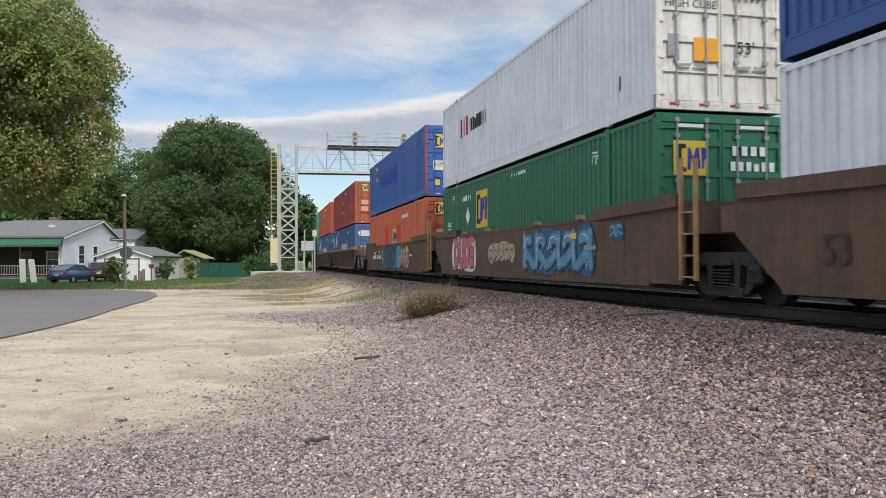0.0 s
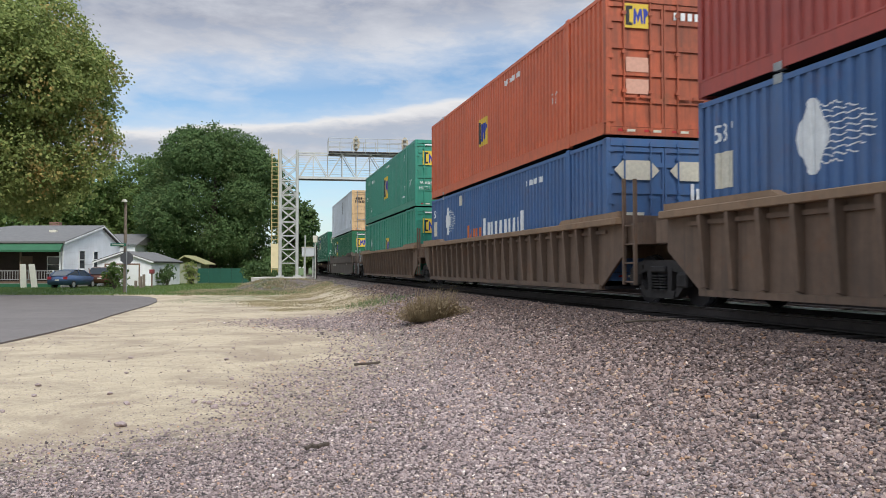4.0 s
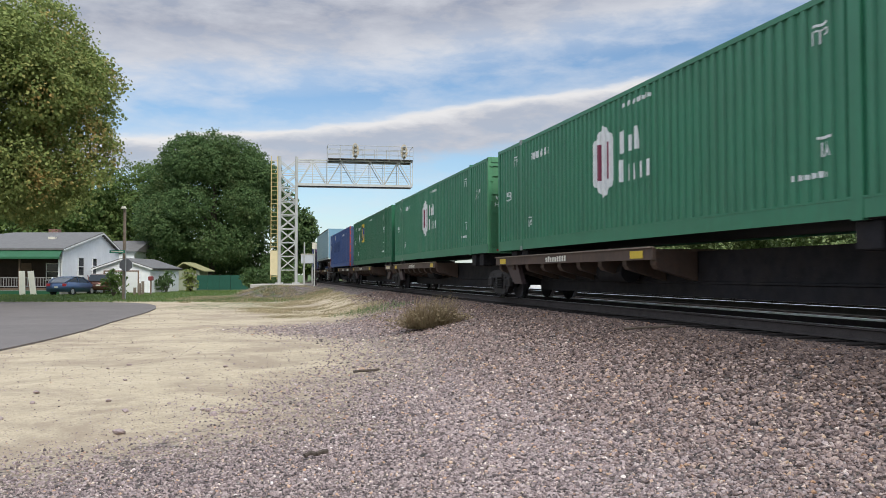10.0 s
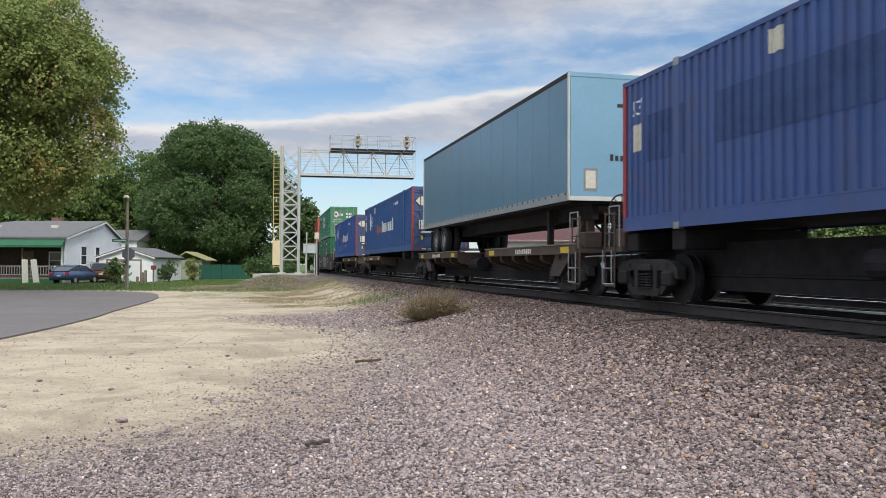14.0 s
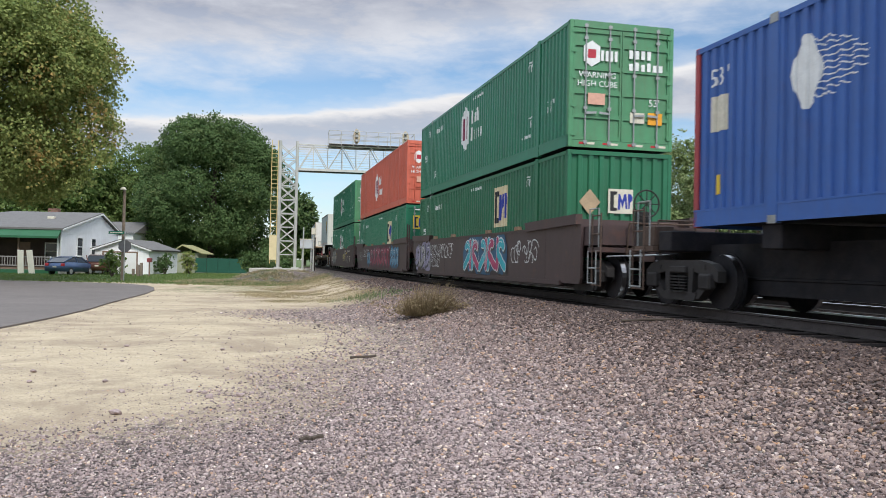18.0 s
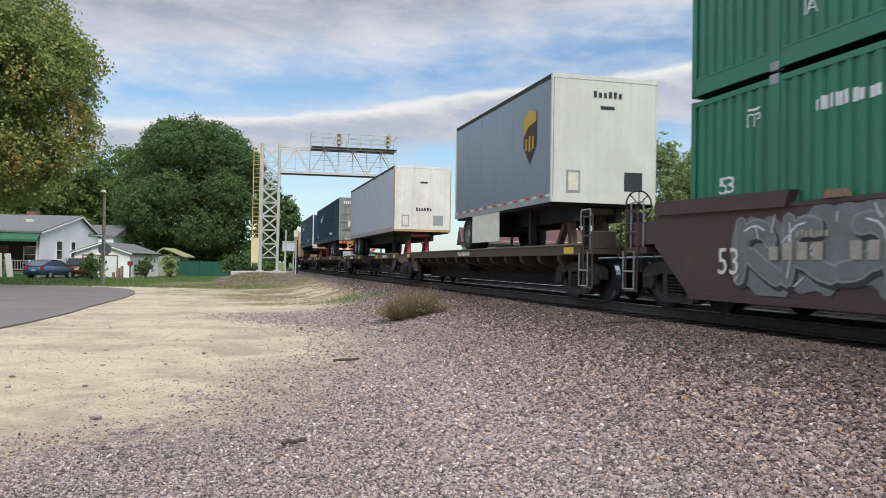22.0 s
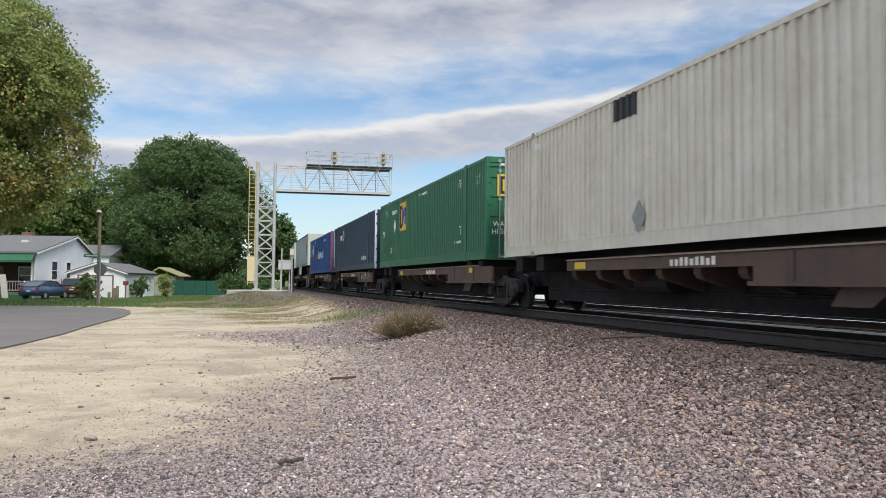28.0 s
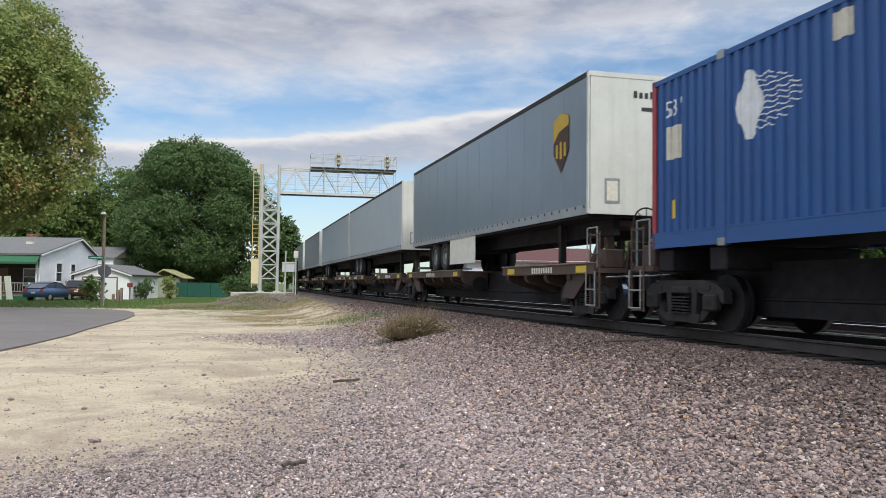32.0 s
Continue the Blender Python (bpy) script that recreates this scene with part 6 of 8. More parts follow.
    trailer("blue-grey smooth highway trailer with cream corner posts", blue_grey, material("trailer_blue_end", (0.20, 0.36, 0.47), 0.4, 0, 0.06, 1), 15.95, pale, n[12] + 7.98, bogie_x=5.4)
    spine_car("dark spine car carrying a trailer", 215.2, 233.8, [(216.0, 223.0), (226.5, 233.0)], ends=(1, 0), trailer=True)
    # 13, 14: blue containers on spine units
    blue_words(13, FLAT_Z, paint="blue_bright")
    th = blue_words(14, FLAT_Z, paint="blue_sky")
    for x, w, sd in ((3.4, 1.1, 81), (2.2, 0.9, 82), (-1.3, 1.8, 83)):
        chalk_scrawl(th, x, 0.72, w, 0.45, sd)
    spine_car("dark brown spine car with short side platforms", 233.8, 253.7, [(n[13] + 9, n[13] + CL)])
    spine_car("dark brown spine car with short side platforms", 253.7, 275.0, [(n[14] - 1.2, n[14] + 8.5)], ends=(0, 1))
    # 15-17: smooth wells
    green_box(15, UP_Z, "hub", "green_dark", "hub", placard=False)
    th = green_box(15, LOW_Z, placard=False, logo_x=-3.1, end=False, doors=False)
    end_label(outline([(0, .3), (.26, 0), (0, -.3), (-.26, 0)], TAG_TAN), th, -CL / 2 + 0.013, 0.74, 1.72, "placard")
    end_logo(th, -0.02, 1.76, 0.56, LABEL_WHITE)
    th = container("red-orange corrugated container with a white diamond mark", "red")
    hex_logo(th, 1.2, 1.5, 1.25)
    end_marks(th, "hub")
    on_train(th, n[16], CL, UP_Z)
    green_box(16, LOW_Z, paint="green_dark", placard=False, logo_z=1.75, logo_x=-3.5)
    green_box(17, UP_Z, "hub", "green_dark", "hub", placard=False, logo_z=1.7)
    green_box(17, LOW_Z, "hub", "green_dark", "hub", placard=False, logo_z=1.8)
    well_car("maroon-brown smooth well car with blue, red and white tags", WELL_DARK, 275.0, 295.4, n[15], n[15] + CL, False, (1, 0), marks=[
        lambda c: spray(c, [(6.9, 0.90, 2.9, 1.1, TAG_LILAC, 32), (4.9, 0.75, 1.9, 0.55, TAG_LINE, 31), (4.6, 1.15, 1.6, 0.45, TAG_LINE, 38), (2.9, 1.1, 1.9, 0.6, TAG_LINE, 36), (-1.7, 0.92, 4.4, 1.18, TAG_TEAL, 33), (-5.4, 1.0, 1.8, 0.7, TAG_LINE, 37)])])
    well_car("maroon-brown smooth well car with dark red and blue tags", WELL_DARK, 295.4, 314.8, n[16], n[16] + CL, marks=[
        lambda c: spray(c, [(-0.9, 0.9, 6.8, 1.18, TAG_MAROON, 40), (-5.6, 0.88, 2.3, 1.1, TAG_BLUE, 42), (3.3, 0.82, 1.0, 0.8, TAG_BLUE, 44), (4.4, 1.15, 2.2, 0.5, TAG_LINE, 45), (6.6, 0.95, 1.8, 0.6, TAG_GREY, 46)])])
    well_car("maroon-brown smooth well car with a pale yellow emblem", WELL_DARK, 314.8, 335.4, n[17], n[17] + CL, False, (0, 1), marks=[
        lambda c: spray(c, [(5.3, 0.92, 3.0, 1.1, TAG_ASH, 52), (-4.7, 0.78, 2.4, 0.6, TAG_GREY, 53)]), emblem, well_numbers("53")])
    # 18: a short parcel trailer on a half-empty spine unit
    # grey-blue holds the side's shade; the sunlit end keeps its off-white
    parcel = material("trailer_shaded_grey", (0.195, 0.245, 0.295), 0.28, 0.1, 0.06, 0.8, (0.3, 0.32, 0.34), 0.2, streak=0.2)
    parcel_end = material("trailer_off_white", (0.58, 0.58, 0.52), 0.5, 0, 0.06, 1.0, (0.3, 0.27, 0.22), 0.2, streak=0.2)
    trailer("short parcel trailer with a shade-greyed side and a brown shield badge", parcel, parcel_end, 8.06, pale, n[18] + 4.03, (0.0,), skirt=True, badge=True, bogie_x=2.9, red_white=True)
    # the white side's colour carries its bluish shade, the end its sunlit white
    shaded_white_side = material("trailer_shaded_white", (0.44, 0.50, 0.58), 0.4, 0.05, 0.05, 0.8, (0.35, 0.36, 0.38), 0.15, streak=0.15)
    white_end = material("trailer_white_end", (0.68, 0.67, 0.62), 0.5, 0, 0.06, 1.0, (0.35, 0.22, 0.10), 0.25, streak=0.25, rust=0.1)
    tan_post = material("rusty_tan_post", (0.42, 0.27, 0.13), 0.75, 0, 0.25, 3, rust=1.0)
    trailer("white box trailer with rusty tan end frame", shaded_white_side, white_end, 13.84, tan_post, n[19] + 6.92, bogie_x=4.6, red_white=True)
    spine_car("spine car with a long tan platform", 335.4, 354.5, [(336.5, 353.6)], SPINE_TAN, (1, 0), True)
    spine_car("spine car with tan platforms", 354.5, 373.2, [(355.3, 361.0), (365.5, 372.6)], SPINE_TAN, (0, 0), True, marks=[lambda c: spray(c, [(-3.2, 0.72, 3.2, 0.5, TAG_LINE, 71)], 0.462)])
    # 20, 21: navy containers on chassis
    for i, k in ((20, 1), (21, 0)):
        th = container("dark navy corrugated container on a highway chassis", "navy", door="grey_door" if k else "same", post=None if k else "cream", front_doors=bool(k))
        side_label(bars_mesh(1.2, 0.3, 4, WHITE_INK, 2), th, 4.2, CW / 2 + 0.008, 1.9, "logo_mark")
        side_label(outline([(0, .34), (.34, 0), (0, -.34), (-.34, 0)], WHITE_INK), th, 3.1, CW / 2 + 0.008, 2.05, "logo_mark")
        side_label(outline([(0, .17), (.17, 0), (0, -.17), (-.17, 0)], PAINTS["navy"]), th, 3.1, CW / 2 + 0.013, 2.05, "logo_mark")
        code_bars(th, -3.0, 0.6, 1.5, 0.2, 8, 3)
        code_bars(th, 6.6, 0.6, 0.8, 0.18, 5, 4)
        if k:
            end_marks(th, "diamond")
        else:
            end_label(outline([(0, .42), (.42, 0), (0, -.42), (-.42, 0)], LABEL_WHITE), th, -CL / 2 - 0.016, 0.2, 1.75, "placard")
        on_train(th, n[i], CL, 2.25)
        chassis(n[i], k)
    spine_car("spine car with tan platforms carrying a chassis", 373.2, 394.2, [(374.5, 386.0), (388.0, 393.5)], SPINE_TAN, (0, 0), True)
    spine_car("spine car with platforms carrying a chassis", 394.2, 413.7, [(395.2, 401.0), (406.0, 413.0)], SPINE_BROWN, (0, 0), True)
    # 22-25
    th = container("cream corrugated container with rust-stained beige doors", "cream", door="beige_door", pitch=0.235)
    side_label(plate(0.9, 0.42, BLACK), th, 1.6, CW / 2 + 0.008, 2.60, "black_patch")
    diamond(th, 1.0, 0.55, 0.3, GREY_GEAR)
    code_bars(th, 5.6, 2.55, 0.8, 0.14, 4, 3)
    end_marks(th, "beige")
    on_train(th, n[22], CL, FLAT_Z)
    green_box(23, FLAT_Z, logo_z=2.05)
    th = container("dark navy container with white corner posts and a diamond mark", "navy", post="white")
    side_label(bars_mesh(1.2, 0.3, 4, WHITE_INK, 2), th, 4.6, CW / 2 + 0.008, 2.1, "logo_mark")
    side_label(outline([(0, .34), (.34, 0), (0, -.34), (-.34, 0)], WHITE_INK), th, 3.5, CW / 2 + 0.008, 2.2, "logo_mark")
    side_label(outline([(0, .17), (.17, 0), (0, -.17), (-.17, 0)], PAINTS["navy"]), th, 3.5, CW / 2 + 0.013, 2.2, "logo_mark")
    code_bars(th, -4.6, 0.62, 1.4, 0.2, 8, 3)
    end_marks(th, "diamond")
    on_train(th, n[24], CL, FLAT_Z)
    blue_words(25, FLAT_Z, paint="blue_bright")
    spine_car("rusty brown spine car with side platforms", 413.7, 431.8, [(n[22] + 2.6, n[22] + 12)], deep=True)
    spine_car("rusty brown spine car with sprayed tags on its sill", 431.8, 449.5, [(n[23] + 0.5, n[23] + 11.5)], deep=True)
    spine_car("rusty brown spine car with pale blue tags", 449.5, 467.3, [(n[24] + 1.5, n[24] + 12)], marks=[lambda c: spray(c, [(-5.6, 0.93, 3.0, 0.34, TAG_ICE, 61)], 1.378)], deep=True)
    spine_car("brown spine car with side platforms", 467.3, 485.7, [(n[25] + 0.3, n[25] + 10.5)], ends=(0, 1), marks=[lambda c: spray(c, [(-5.8, 0.93, 2.4, 0.30, TAG_ICE, 63)], 1.378)], deep=True)
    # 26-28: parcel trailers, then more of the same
    # sides toned down for shade, like those of the parcel trailers
    van = material("trailer_shaded_pale_grey", (0.40, 0.45, 0.50), 0.4, 0.05, 0.05, 0.8, (0.3, 0.32, 0.34), 0.2, streak=0.2)
    trailer("parcel trailer with a shade-greyed side, brown shield badge and side skirt", parcel, parcel_end, 16.2, pale, n[26] + 8.1, skirt=True, badge=True, bogie_x=4.2)
    trailer("pale highway trailer with shade-greyed sides and faint lettering", van, parcel_end, 16.0, pale, n[27] + 8.0, bogie_x=4.6)
    trailer("pale highway trailer with shade-greyed sides", van, parcel_end, 16.15, pale, n[28] + 8.08, bogie_x=4.6)
    spine_car("dark spine car carrying a trailer", 485.7, 504.4, [(486.5, 492.0), (496.0, 503.8)], ends=(1, 0), trailer=True)
    spine_car("dark spine car carrying a trailer", 504.4, 521.5, [(505.0, 511.0), (515.0, 521.0)], trailer=True)
    spine_car("dark spine car carrying a trailer", 521.5, 539.4, [(522.3, 528.0), (533.0, 538.8)], trailer=True)
    dull = material("trailer_dull_grey", (0.20, 0.22, 0.23), 0.5, 0.05, 0.06, 0.8, (0.2, 0.2, 0.2), 0.2, streak=0.2)
    for m in (540.2, 558.4):
        trailer("dull grey highway trailer far down the train", dull, parcel_end, 16.1, pale, m + 8.05, bogie_x=4.6)
        spine_car("dark spine car carrying a trailer", m - 0.8, m + 17.4, [(m, m + 6), (m + 10, m + 16.5)], trailer=True)


def well_numbers(text, ink=None, ink2=None, row=True):
    ink, ink2 = ink or FADED_INK, ink2 or CREAM_INK
    def f(car):
        y = 1.400
        if text:
            side_label(writing(text, 0.55, ink2), car, -6.6, y, 0.78, "lettering")
            side_label(writing(text, 0.55, ink2), car, 6.9, y, 0.78, "lettering")
        if text:
            for word, x in (("53", -6.45), ("48", -5.75), ("45", -5.25)):
                side_label(writing(word, 0.15, CREAM_INK), car, x, y, 1.33, "lettering")
                side_label(plate(0.02, 0.2, CREAM_INK), car, x + 0.13, y, 1.31, "mark_line")
            side_label(writing("40", 0.17, CREAM_INK), car, -3.75, y, 1.36, "lettering")
            side_label(writing("20", 0.17, CREAM_INK), car, -3.75, y, 1.16, "lettering")
            for k in range(4):
                side_label(plate(0.5 - 0.06 * (k % 2), 0.028, FADED_INK), car, -3.2, y, 1.42 - 0.07 * k, "notice_line")
        side_label(plate(0.36, 0.13, YELLOW), car, -4.5, y, 1.22, "reflector")
        side_label(plate(0.36, 0.13, YELLOW), car, 3.6, y, 1.2, "reflector")
        side_label(bars_mesh(0.6, 0.1, 7, ink, 4), car, -5.4, y, 0.95, "marking")
        side_label(bars_mesh(0.6, 0.1, 7, ink, 5), car, 5.2, y, 1.15, "marking")
        if row:
            side_label(bars_mesh(1.1, 0.22, 4, ink, 6, 0.66), car, 5.5, y, 0.93, "marking")
            side_label(bars_mesh(1.6, 0.22, 6, ink, 7, 0.66), car, 3.8, y, 0.93, "marking")
    return f


def chalk_letters(car):
    for k, (ch, x) in enumerate((("C", 6.63), ("E", 5.89), ("Z", 5.16), ("E", 4.42), ("1", 3.69))):
        side_label(writing(ch, 0.56, TAG_LINE), car, x, 1.357, 0.85 - 0.04 * (k % 2), "chalk_letter")


def emblem(car):
    m = material("emblem_yellow", (0.50, 0.42, 0.16), 0.6, 0, 0.1)
    side_label(word_blocks(1.9, 0.36, [(1, 1.0), (1.1, 1.0), (1, 1.0), (1, 1.0)], m), car, -2.6, 1.376, 0.98, "emblem")
    side_label(outline([(-1.0, -0.02), (0.6, 0.03), (1.0, 0.09), (0.6, 0.06), (-1.0, 0.02)], m), car, -2.7, 1.376, 0.68, "emblem")


def chassis(n_end, k):
    """The highway chassis under a container."""
    th = tagged(new("container_chassis"), "steel highway chassis with white-rimmed wheels under a container", "chassis", "trailers on the train")
    h = CL / 2
    for y in (0.38, -0.52):
        part("frame_rail", boxes((-h + 0.1, h - 0.2, y, y + 0.14, 1.95, 2.25)), UNDER if k else STEEL_DARK, th)
    for e in (-1, 1):
        part("bolster", boxes((e * (h - 0.18) - 0.12, e * (h - 0.18) + 0.12, -1.25, 1.25, 2.02, 2.245), bev=0.02), material("chassis_ochre", (0.42, 0.22, 0.06), 0.6, 0, 0.2, 3, rust=0.3) if k else PAINTS["cream"], th)
    bx = -3.6 if k else 4.4
    for dx in (-0.65, 0.65):
        for s in (1, -1):
            w = road_wheel(th, bx + dx, s * 1.05, 1.14 + 0.515)
            w.matrix_basis = pose(bx + dx, s * 1.05, 1.655, 0, 0, 0 if s > 0 else 180)
        part("axle", rod(bmesh.new(), (bx + dx, -1, 1.655), (bx + dx, 1, 1.655), 0.07, 8), UNDER, th)
    part("bogie_frame", boxes((bx - 1.2, bx + 1.2, -0.5, 0.5, 1.72, 1.95)), UNDER, th)
    part("mud_flap", boxes((bx - 1.5, bx - 1.48, 0.7, 1.25, 1.3, 2.0)), BLACK, th)
    if k:
        bm = boxes((-h - 0.02, -h + 0.06, -1.25, 1.25, 1.60, 1.72))
        part("bumper", bm, LABEL_WHITE, th)
        for sy in (-1, 1):
            bmb = boxes((-h - 0.02, -h + 0.06, sy * 0.67 - 0.05, sy * 0.67 + 0.05, 1.7, 2.1))
            bar(bmb, (-h + 0.02, sy * 0.68, 1.72), (-h + 0.02, sy * 0.2, 2.08), 0.06)
            part("bumper_post", bmb, MATS["chassis_ochre"], th)
        for i in range(5):
            part("red_stripe", boxes((-h - 0.026, -h - 0.02, -1.2 + i * 0.5, -0.95 + i * 0.5, 1.61, 1.71)), REFLECT_RED, th)
        for y in (-1.0, -0.8, 0.8, 1.0):
            part("tail_lamp", boxes((-h - 0.05, -h, y - 0.07, y + 0.07, 2.05, 2.2), bev=0.02), REFLECT_RED, th)
    for s in (0.5, -0.5):
        gx = (h - 3.5) if k else (-h + 3.0)
        bm = boxes((gx - 0.07, gx + 0.07, s - 0.07, s + 0.07, 1.2, 2.0), (gx - 0.16, gx + 0.16, s - 0.16, s + 0.16, 1.13, 1.2))
        bar(bm, (gx, s, 1.3), (gx + 0.8, s, 2.0), 0.06)
        part("landing_leg", bm, STEEL_DARK, th)
    hx = (h - 1.2) if k else (-h + 1.0)
    bm = bmesh.new()
    box(bm, hx - 0.5, hx + 0.5, -0.5, 0.5, 1.8, 1.95, bev=0.02)
    for s in (0.42, -0.42):
        bar(bm, (hx + 0.1, s, 1.85), (hx + 0.75, s, 1.12), 0.14)
        bar(bm, (hx, s, 1.85), (hx - 0.15, s, 1.12), 0.16)
    part("hitch", bm, PAINTS["red_post"], th)
    MOVING.append((th, n_end + h))


build_consist()


def motions():
    """The whole train rolls by, at almost one speed; drift: metres that it is ahead of it, second by second."""
    drift = [0.0, -0.06, -0.09, -0.13, -0.14, -0.11, -0.11, -0.14, -0.09, 0.02, -0.26, -0.11, -0.15, -0.08, -0.06, -0.03, 0.09, 0.05, 0.49, 0.78, 0.89, 0.73, 0.61, 0.49, 0.3, 0.11, 0.02, -0.36, -0.4, -0.45, -0.5, -0.38, -0.29]
    for th, mid, *z in MOVING:
        walk(th, [(t, rail_pose(mid - SPEED * t - drift[t], z[0] if z else 0.0)) for t in range(33)])

# ---- the signal bridge ----
ALU = material("galvanised_truss", (0.52, 0.52, 0.49), 0.5, 0.35, 0.12, 3)
SIGNAL_TAN = material("sun_faded_signal", (0.50, 0.42, 0.30), 0.6, 0, 0.1, 4)
ALU_Y = material("yellowed_ladder", (0.60, 0.47, 0.20), 0.6, 0.1, 0.12, 3)


def build_gantry():
    """A cantilever signal bridge; x runs along the arm."""
    g = tagged(new("signal_bridge"), "galvanised steel truss signal bridge reaching over the tracks", "signal bridge")
    g.matrix_basis = pose(-12.2, 60.5, 0.02, 0, 0, 10)
    # two pairs of column pipes
    W, D, H = 1.25, 1.2, 9.5
    for x in (0.09, W + 0.09):
        for y in (0, D):
            part("column", rod(bmesh.new(), (x, y, 0.06), (x, y, H), 0.12, 10), ALU, g)
            part("base_plate", boxes((x - 0.28, x + 0.28, y - 0.28, y + 0.28, -0.03, 0.06)), ALU, g)
    for y in (0, D):
        for i in range(8):
            z0 = 1.0 + i * 1.03
            for a, b in (((0.09, y, z0), (W + 0.09, y, z0 + 1.03)), ((W + 0.09, y, z0), (0.09, y, z0 + 1.03)), ((0.09, y, z0), (W + 0.09, y, z0))):
                part("lattice", bar(bmesh.new(), a, b, 0.065), ALU, g)
    for x in (0.09, W + 0.09):
        for i in range(8):
            z0 = 1.0 + i * 1.03
            part("lattice", bar(bmesh.new(), (x, 0, z0), (x, D, z0 + 1.03), 0.05), ALU, g)
    # the arm
    A0, A1, ZB, ZT = W + 0.2, W + 8.86, 7.46, 9.28
    for y in (0, D):
        for z in (ZB, ZT):
            part("chord", boxes((A0, A1, y - 0.06, y + 0.06, z - (0.13 if z == ZB else 0.05), z + 0.05)), ALU, g)
        n = 8
        for i in range(n):
            x0, x1 = A0 + (A1 - A0) * i / n, A0 + (A1 - A0) * (i + 1) / n
            p = ((x0, y, ZB), (x1, y, ZT)) if i % 2 == 0 else ((x0, y, ZT), (x1, y, ZB))
            part("web", bar(bmesh.new(), *p, 0.055), ALU, g)
            part("web", bar(bmesh.new(), (x1, y, ZB), (x1, y, ZT), 0.04), ALU, g)
        for k in range(1, 5):
            part("guard_wire", bar(bmesh.new(), (A0, y, ZB + k * 0.36), (A1, y, ZB + k * 0.36), 0.022), ALU, g)
    part("walkway", boxes((A0 + 2.2, A1, -0.35, D + 0.3, ZT + 0.05, ZT + 0.12)), STEEL_DARK, g)
    part("lower_walkway", boxes((A0, A1, 0.1, D - 0.1, ZB - 0.1, ZB - 0.04)), STEEL_DARK, g)
    for y in (-0.35, D + 0.3):
        for z in (ZT + 0.4, ZT + 0.75, ZT + 1.12):
            part("handrail", rod(bmesh.new(), (A0 + 2.2, y, z), (A1, y, z), 0.022, 5), ALU, g)
        for i in range(8):
            x = A0 + 2.2 + i * (A1 - A0 - 2.2) / 7
            part("rail_post", rod(bmesh.new(), (x, y, ZT), (x, y, ZT + 1.12), 0.022, 5), ALU, g)
    for x in (A0 + 2.2, A1):
        part("handrail", rod(bmesh.new(), (x, -0.35, ZT + 1.12), (x, D + 0.3, ZT + 1.12), 0.022, 5), ALU, g)
    # two signal heads
    for x in (W + 4.48, W + 8.2):
        bm = bmesh.new()
        pts = [(0.27 * math.cos(a), 0.56 * math.sin(a)) for a in [i * math.pi / 12 for i in range(24)]]
        prism(bm, [(x + u, ZT + 0.78 + v) for u, v in pts], -0.12, -0.04)
        s = part("signal_head", bm, SIGNAL_TAN, g, "pale oval signal head")
        for k in (-0.34, 0.0, 0.34):
            bm = bmesh.new()
            bmesh.ops.create_cone(bm, cap_ends=True, segments=14, radius1=0.13, radius2=0.11, depth=0.25, matrix=Matrix.Translation((x, -0.2, ZT + 0.78 + k)) @ Matrix.Rotation(radians(90), 4, "X"))
            part("lamp_hood", bm, GREY_GEAR, s)
        part("signal_mast", rod(bmesh.new(), (x, 0.05, ZT), (x, 0.05, ZT + 1.4), 0.05, 8), ALU, g)
    # ladder with cage and its pale guard plate
    for x in (-0.51, -0.05):
        part("ladder_rail", bar(bmesh.new(), (x, -0.1, 0.3), (x, -0.1, H), 0.05), ALU_Y, g)
    for i in range(28):
        part("ladder_rung", rod(bmesh.new(), (-0.51, -0.1, 0.5 + i * 0.32), (-0.05, -0.1, 0.5 + i * 0.32), 0.018, 5), ALU_Y, g)
    part("ladder_guard", boxes((-0.56, -0.02, -0.18, -0.14, 0.6, 2.4), bev=0.01), material("pale_guard", (0.66, 0.56, 0.33), 0.6, 0, 0.08), g)
    # pale box on legs, added in place of a distant house, and posts beside it
    c = tagged(new("distant_box"), "pale box on legs standing in for a distant house", "cabinet")
    c.matrix_basis = pose(-12.36, 75, 0.75)
    for x in (-0.4, 0.4):
        part("leg", rod(bmesh.new(), (x, 0, -1.85), (x, 0, 0.95), 0.06, 8), ALU, c)
    part("housing", boxes((-0.57, 0.57, -0.4, 0.4, 0.95, 1.75), bev=0.03), material("distant_box_grey", (0.50, 0.52, 0.54), 0.6, 0, 0.08), c)
    part("lid", boxes((-0.62, 0.62, -0.45, 0.45, 1.75, 1.84), bev=0.03), LABEL_WHITE, c)
    for x, y, h, m in ((-10.15, 60, 3.2, ALU), (-9.75, 63, 2.6, TIE), (-9.4, 60.0, 2.7, ALU)):
        p = tagged(new("marker_post"), "slim trackside marker post", "post")
        p.matrix_basis = pose(x, y, float(ground_z(x, y)[0]))
        part("shaft", rod(bmesh.new(), (0, 0, -0.2), (0, 0, h), 0.05, 8), m, p)
        if h == 2.7:
            part("box", boxes((-0.16, 0.16, -0.1, 0.1, h, h + 0.5), bev=0.02), LABEL_WHITE, p)


build_gantry()
tagged(part("concrete_pad", boxes((-13.9, -10.0, 59.0, 63.0, -0.5, -0.02), bev=0.03), material("pad_concrete", (0.46, 0.43, 0.38), 0.85, 0, 0.12, 1.5, bump=0.2)), "pale concrete pad under the signal bridge", "pad", kind="structure")

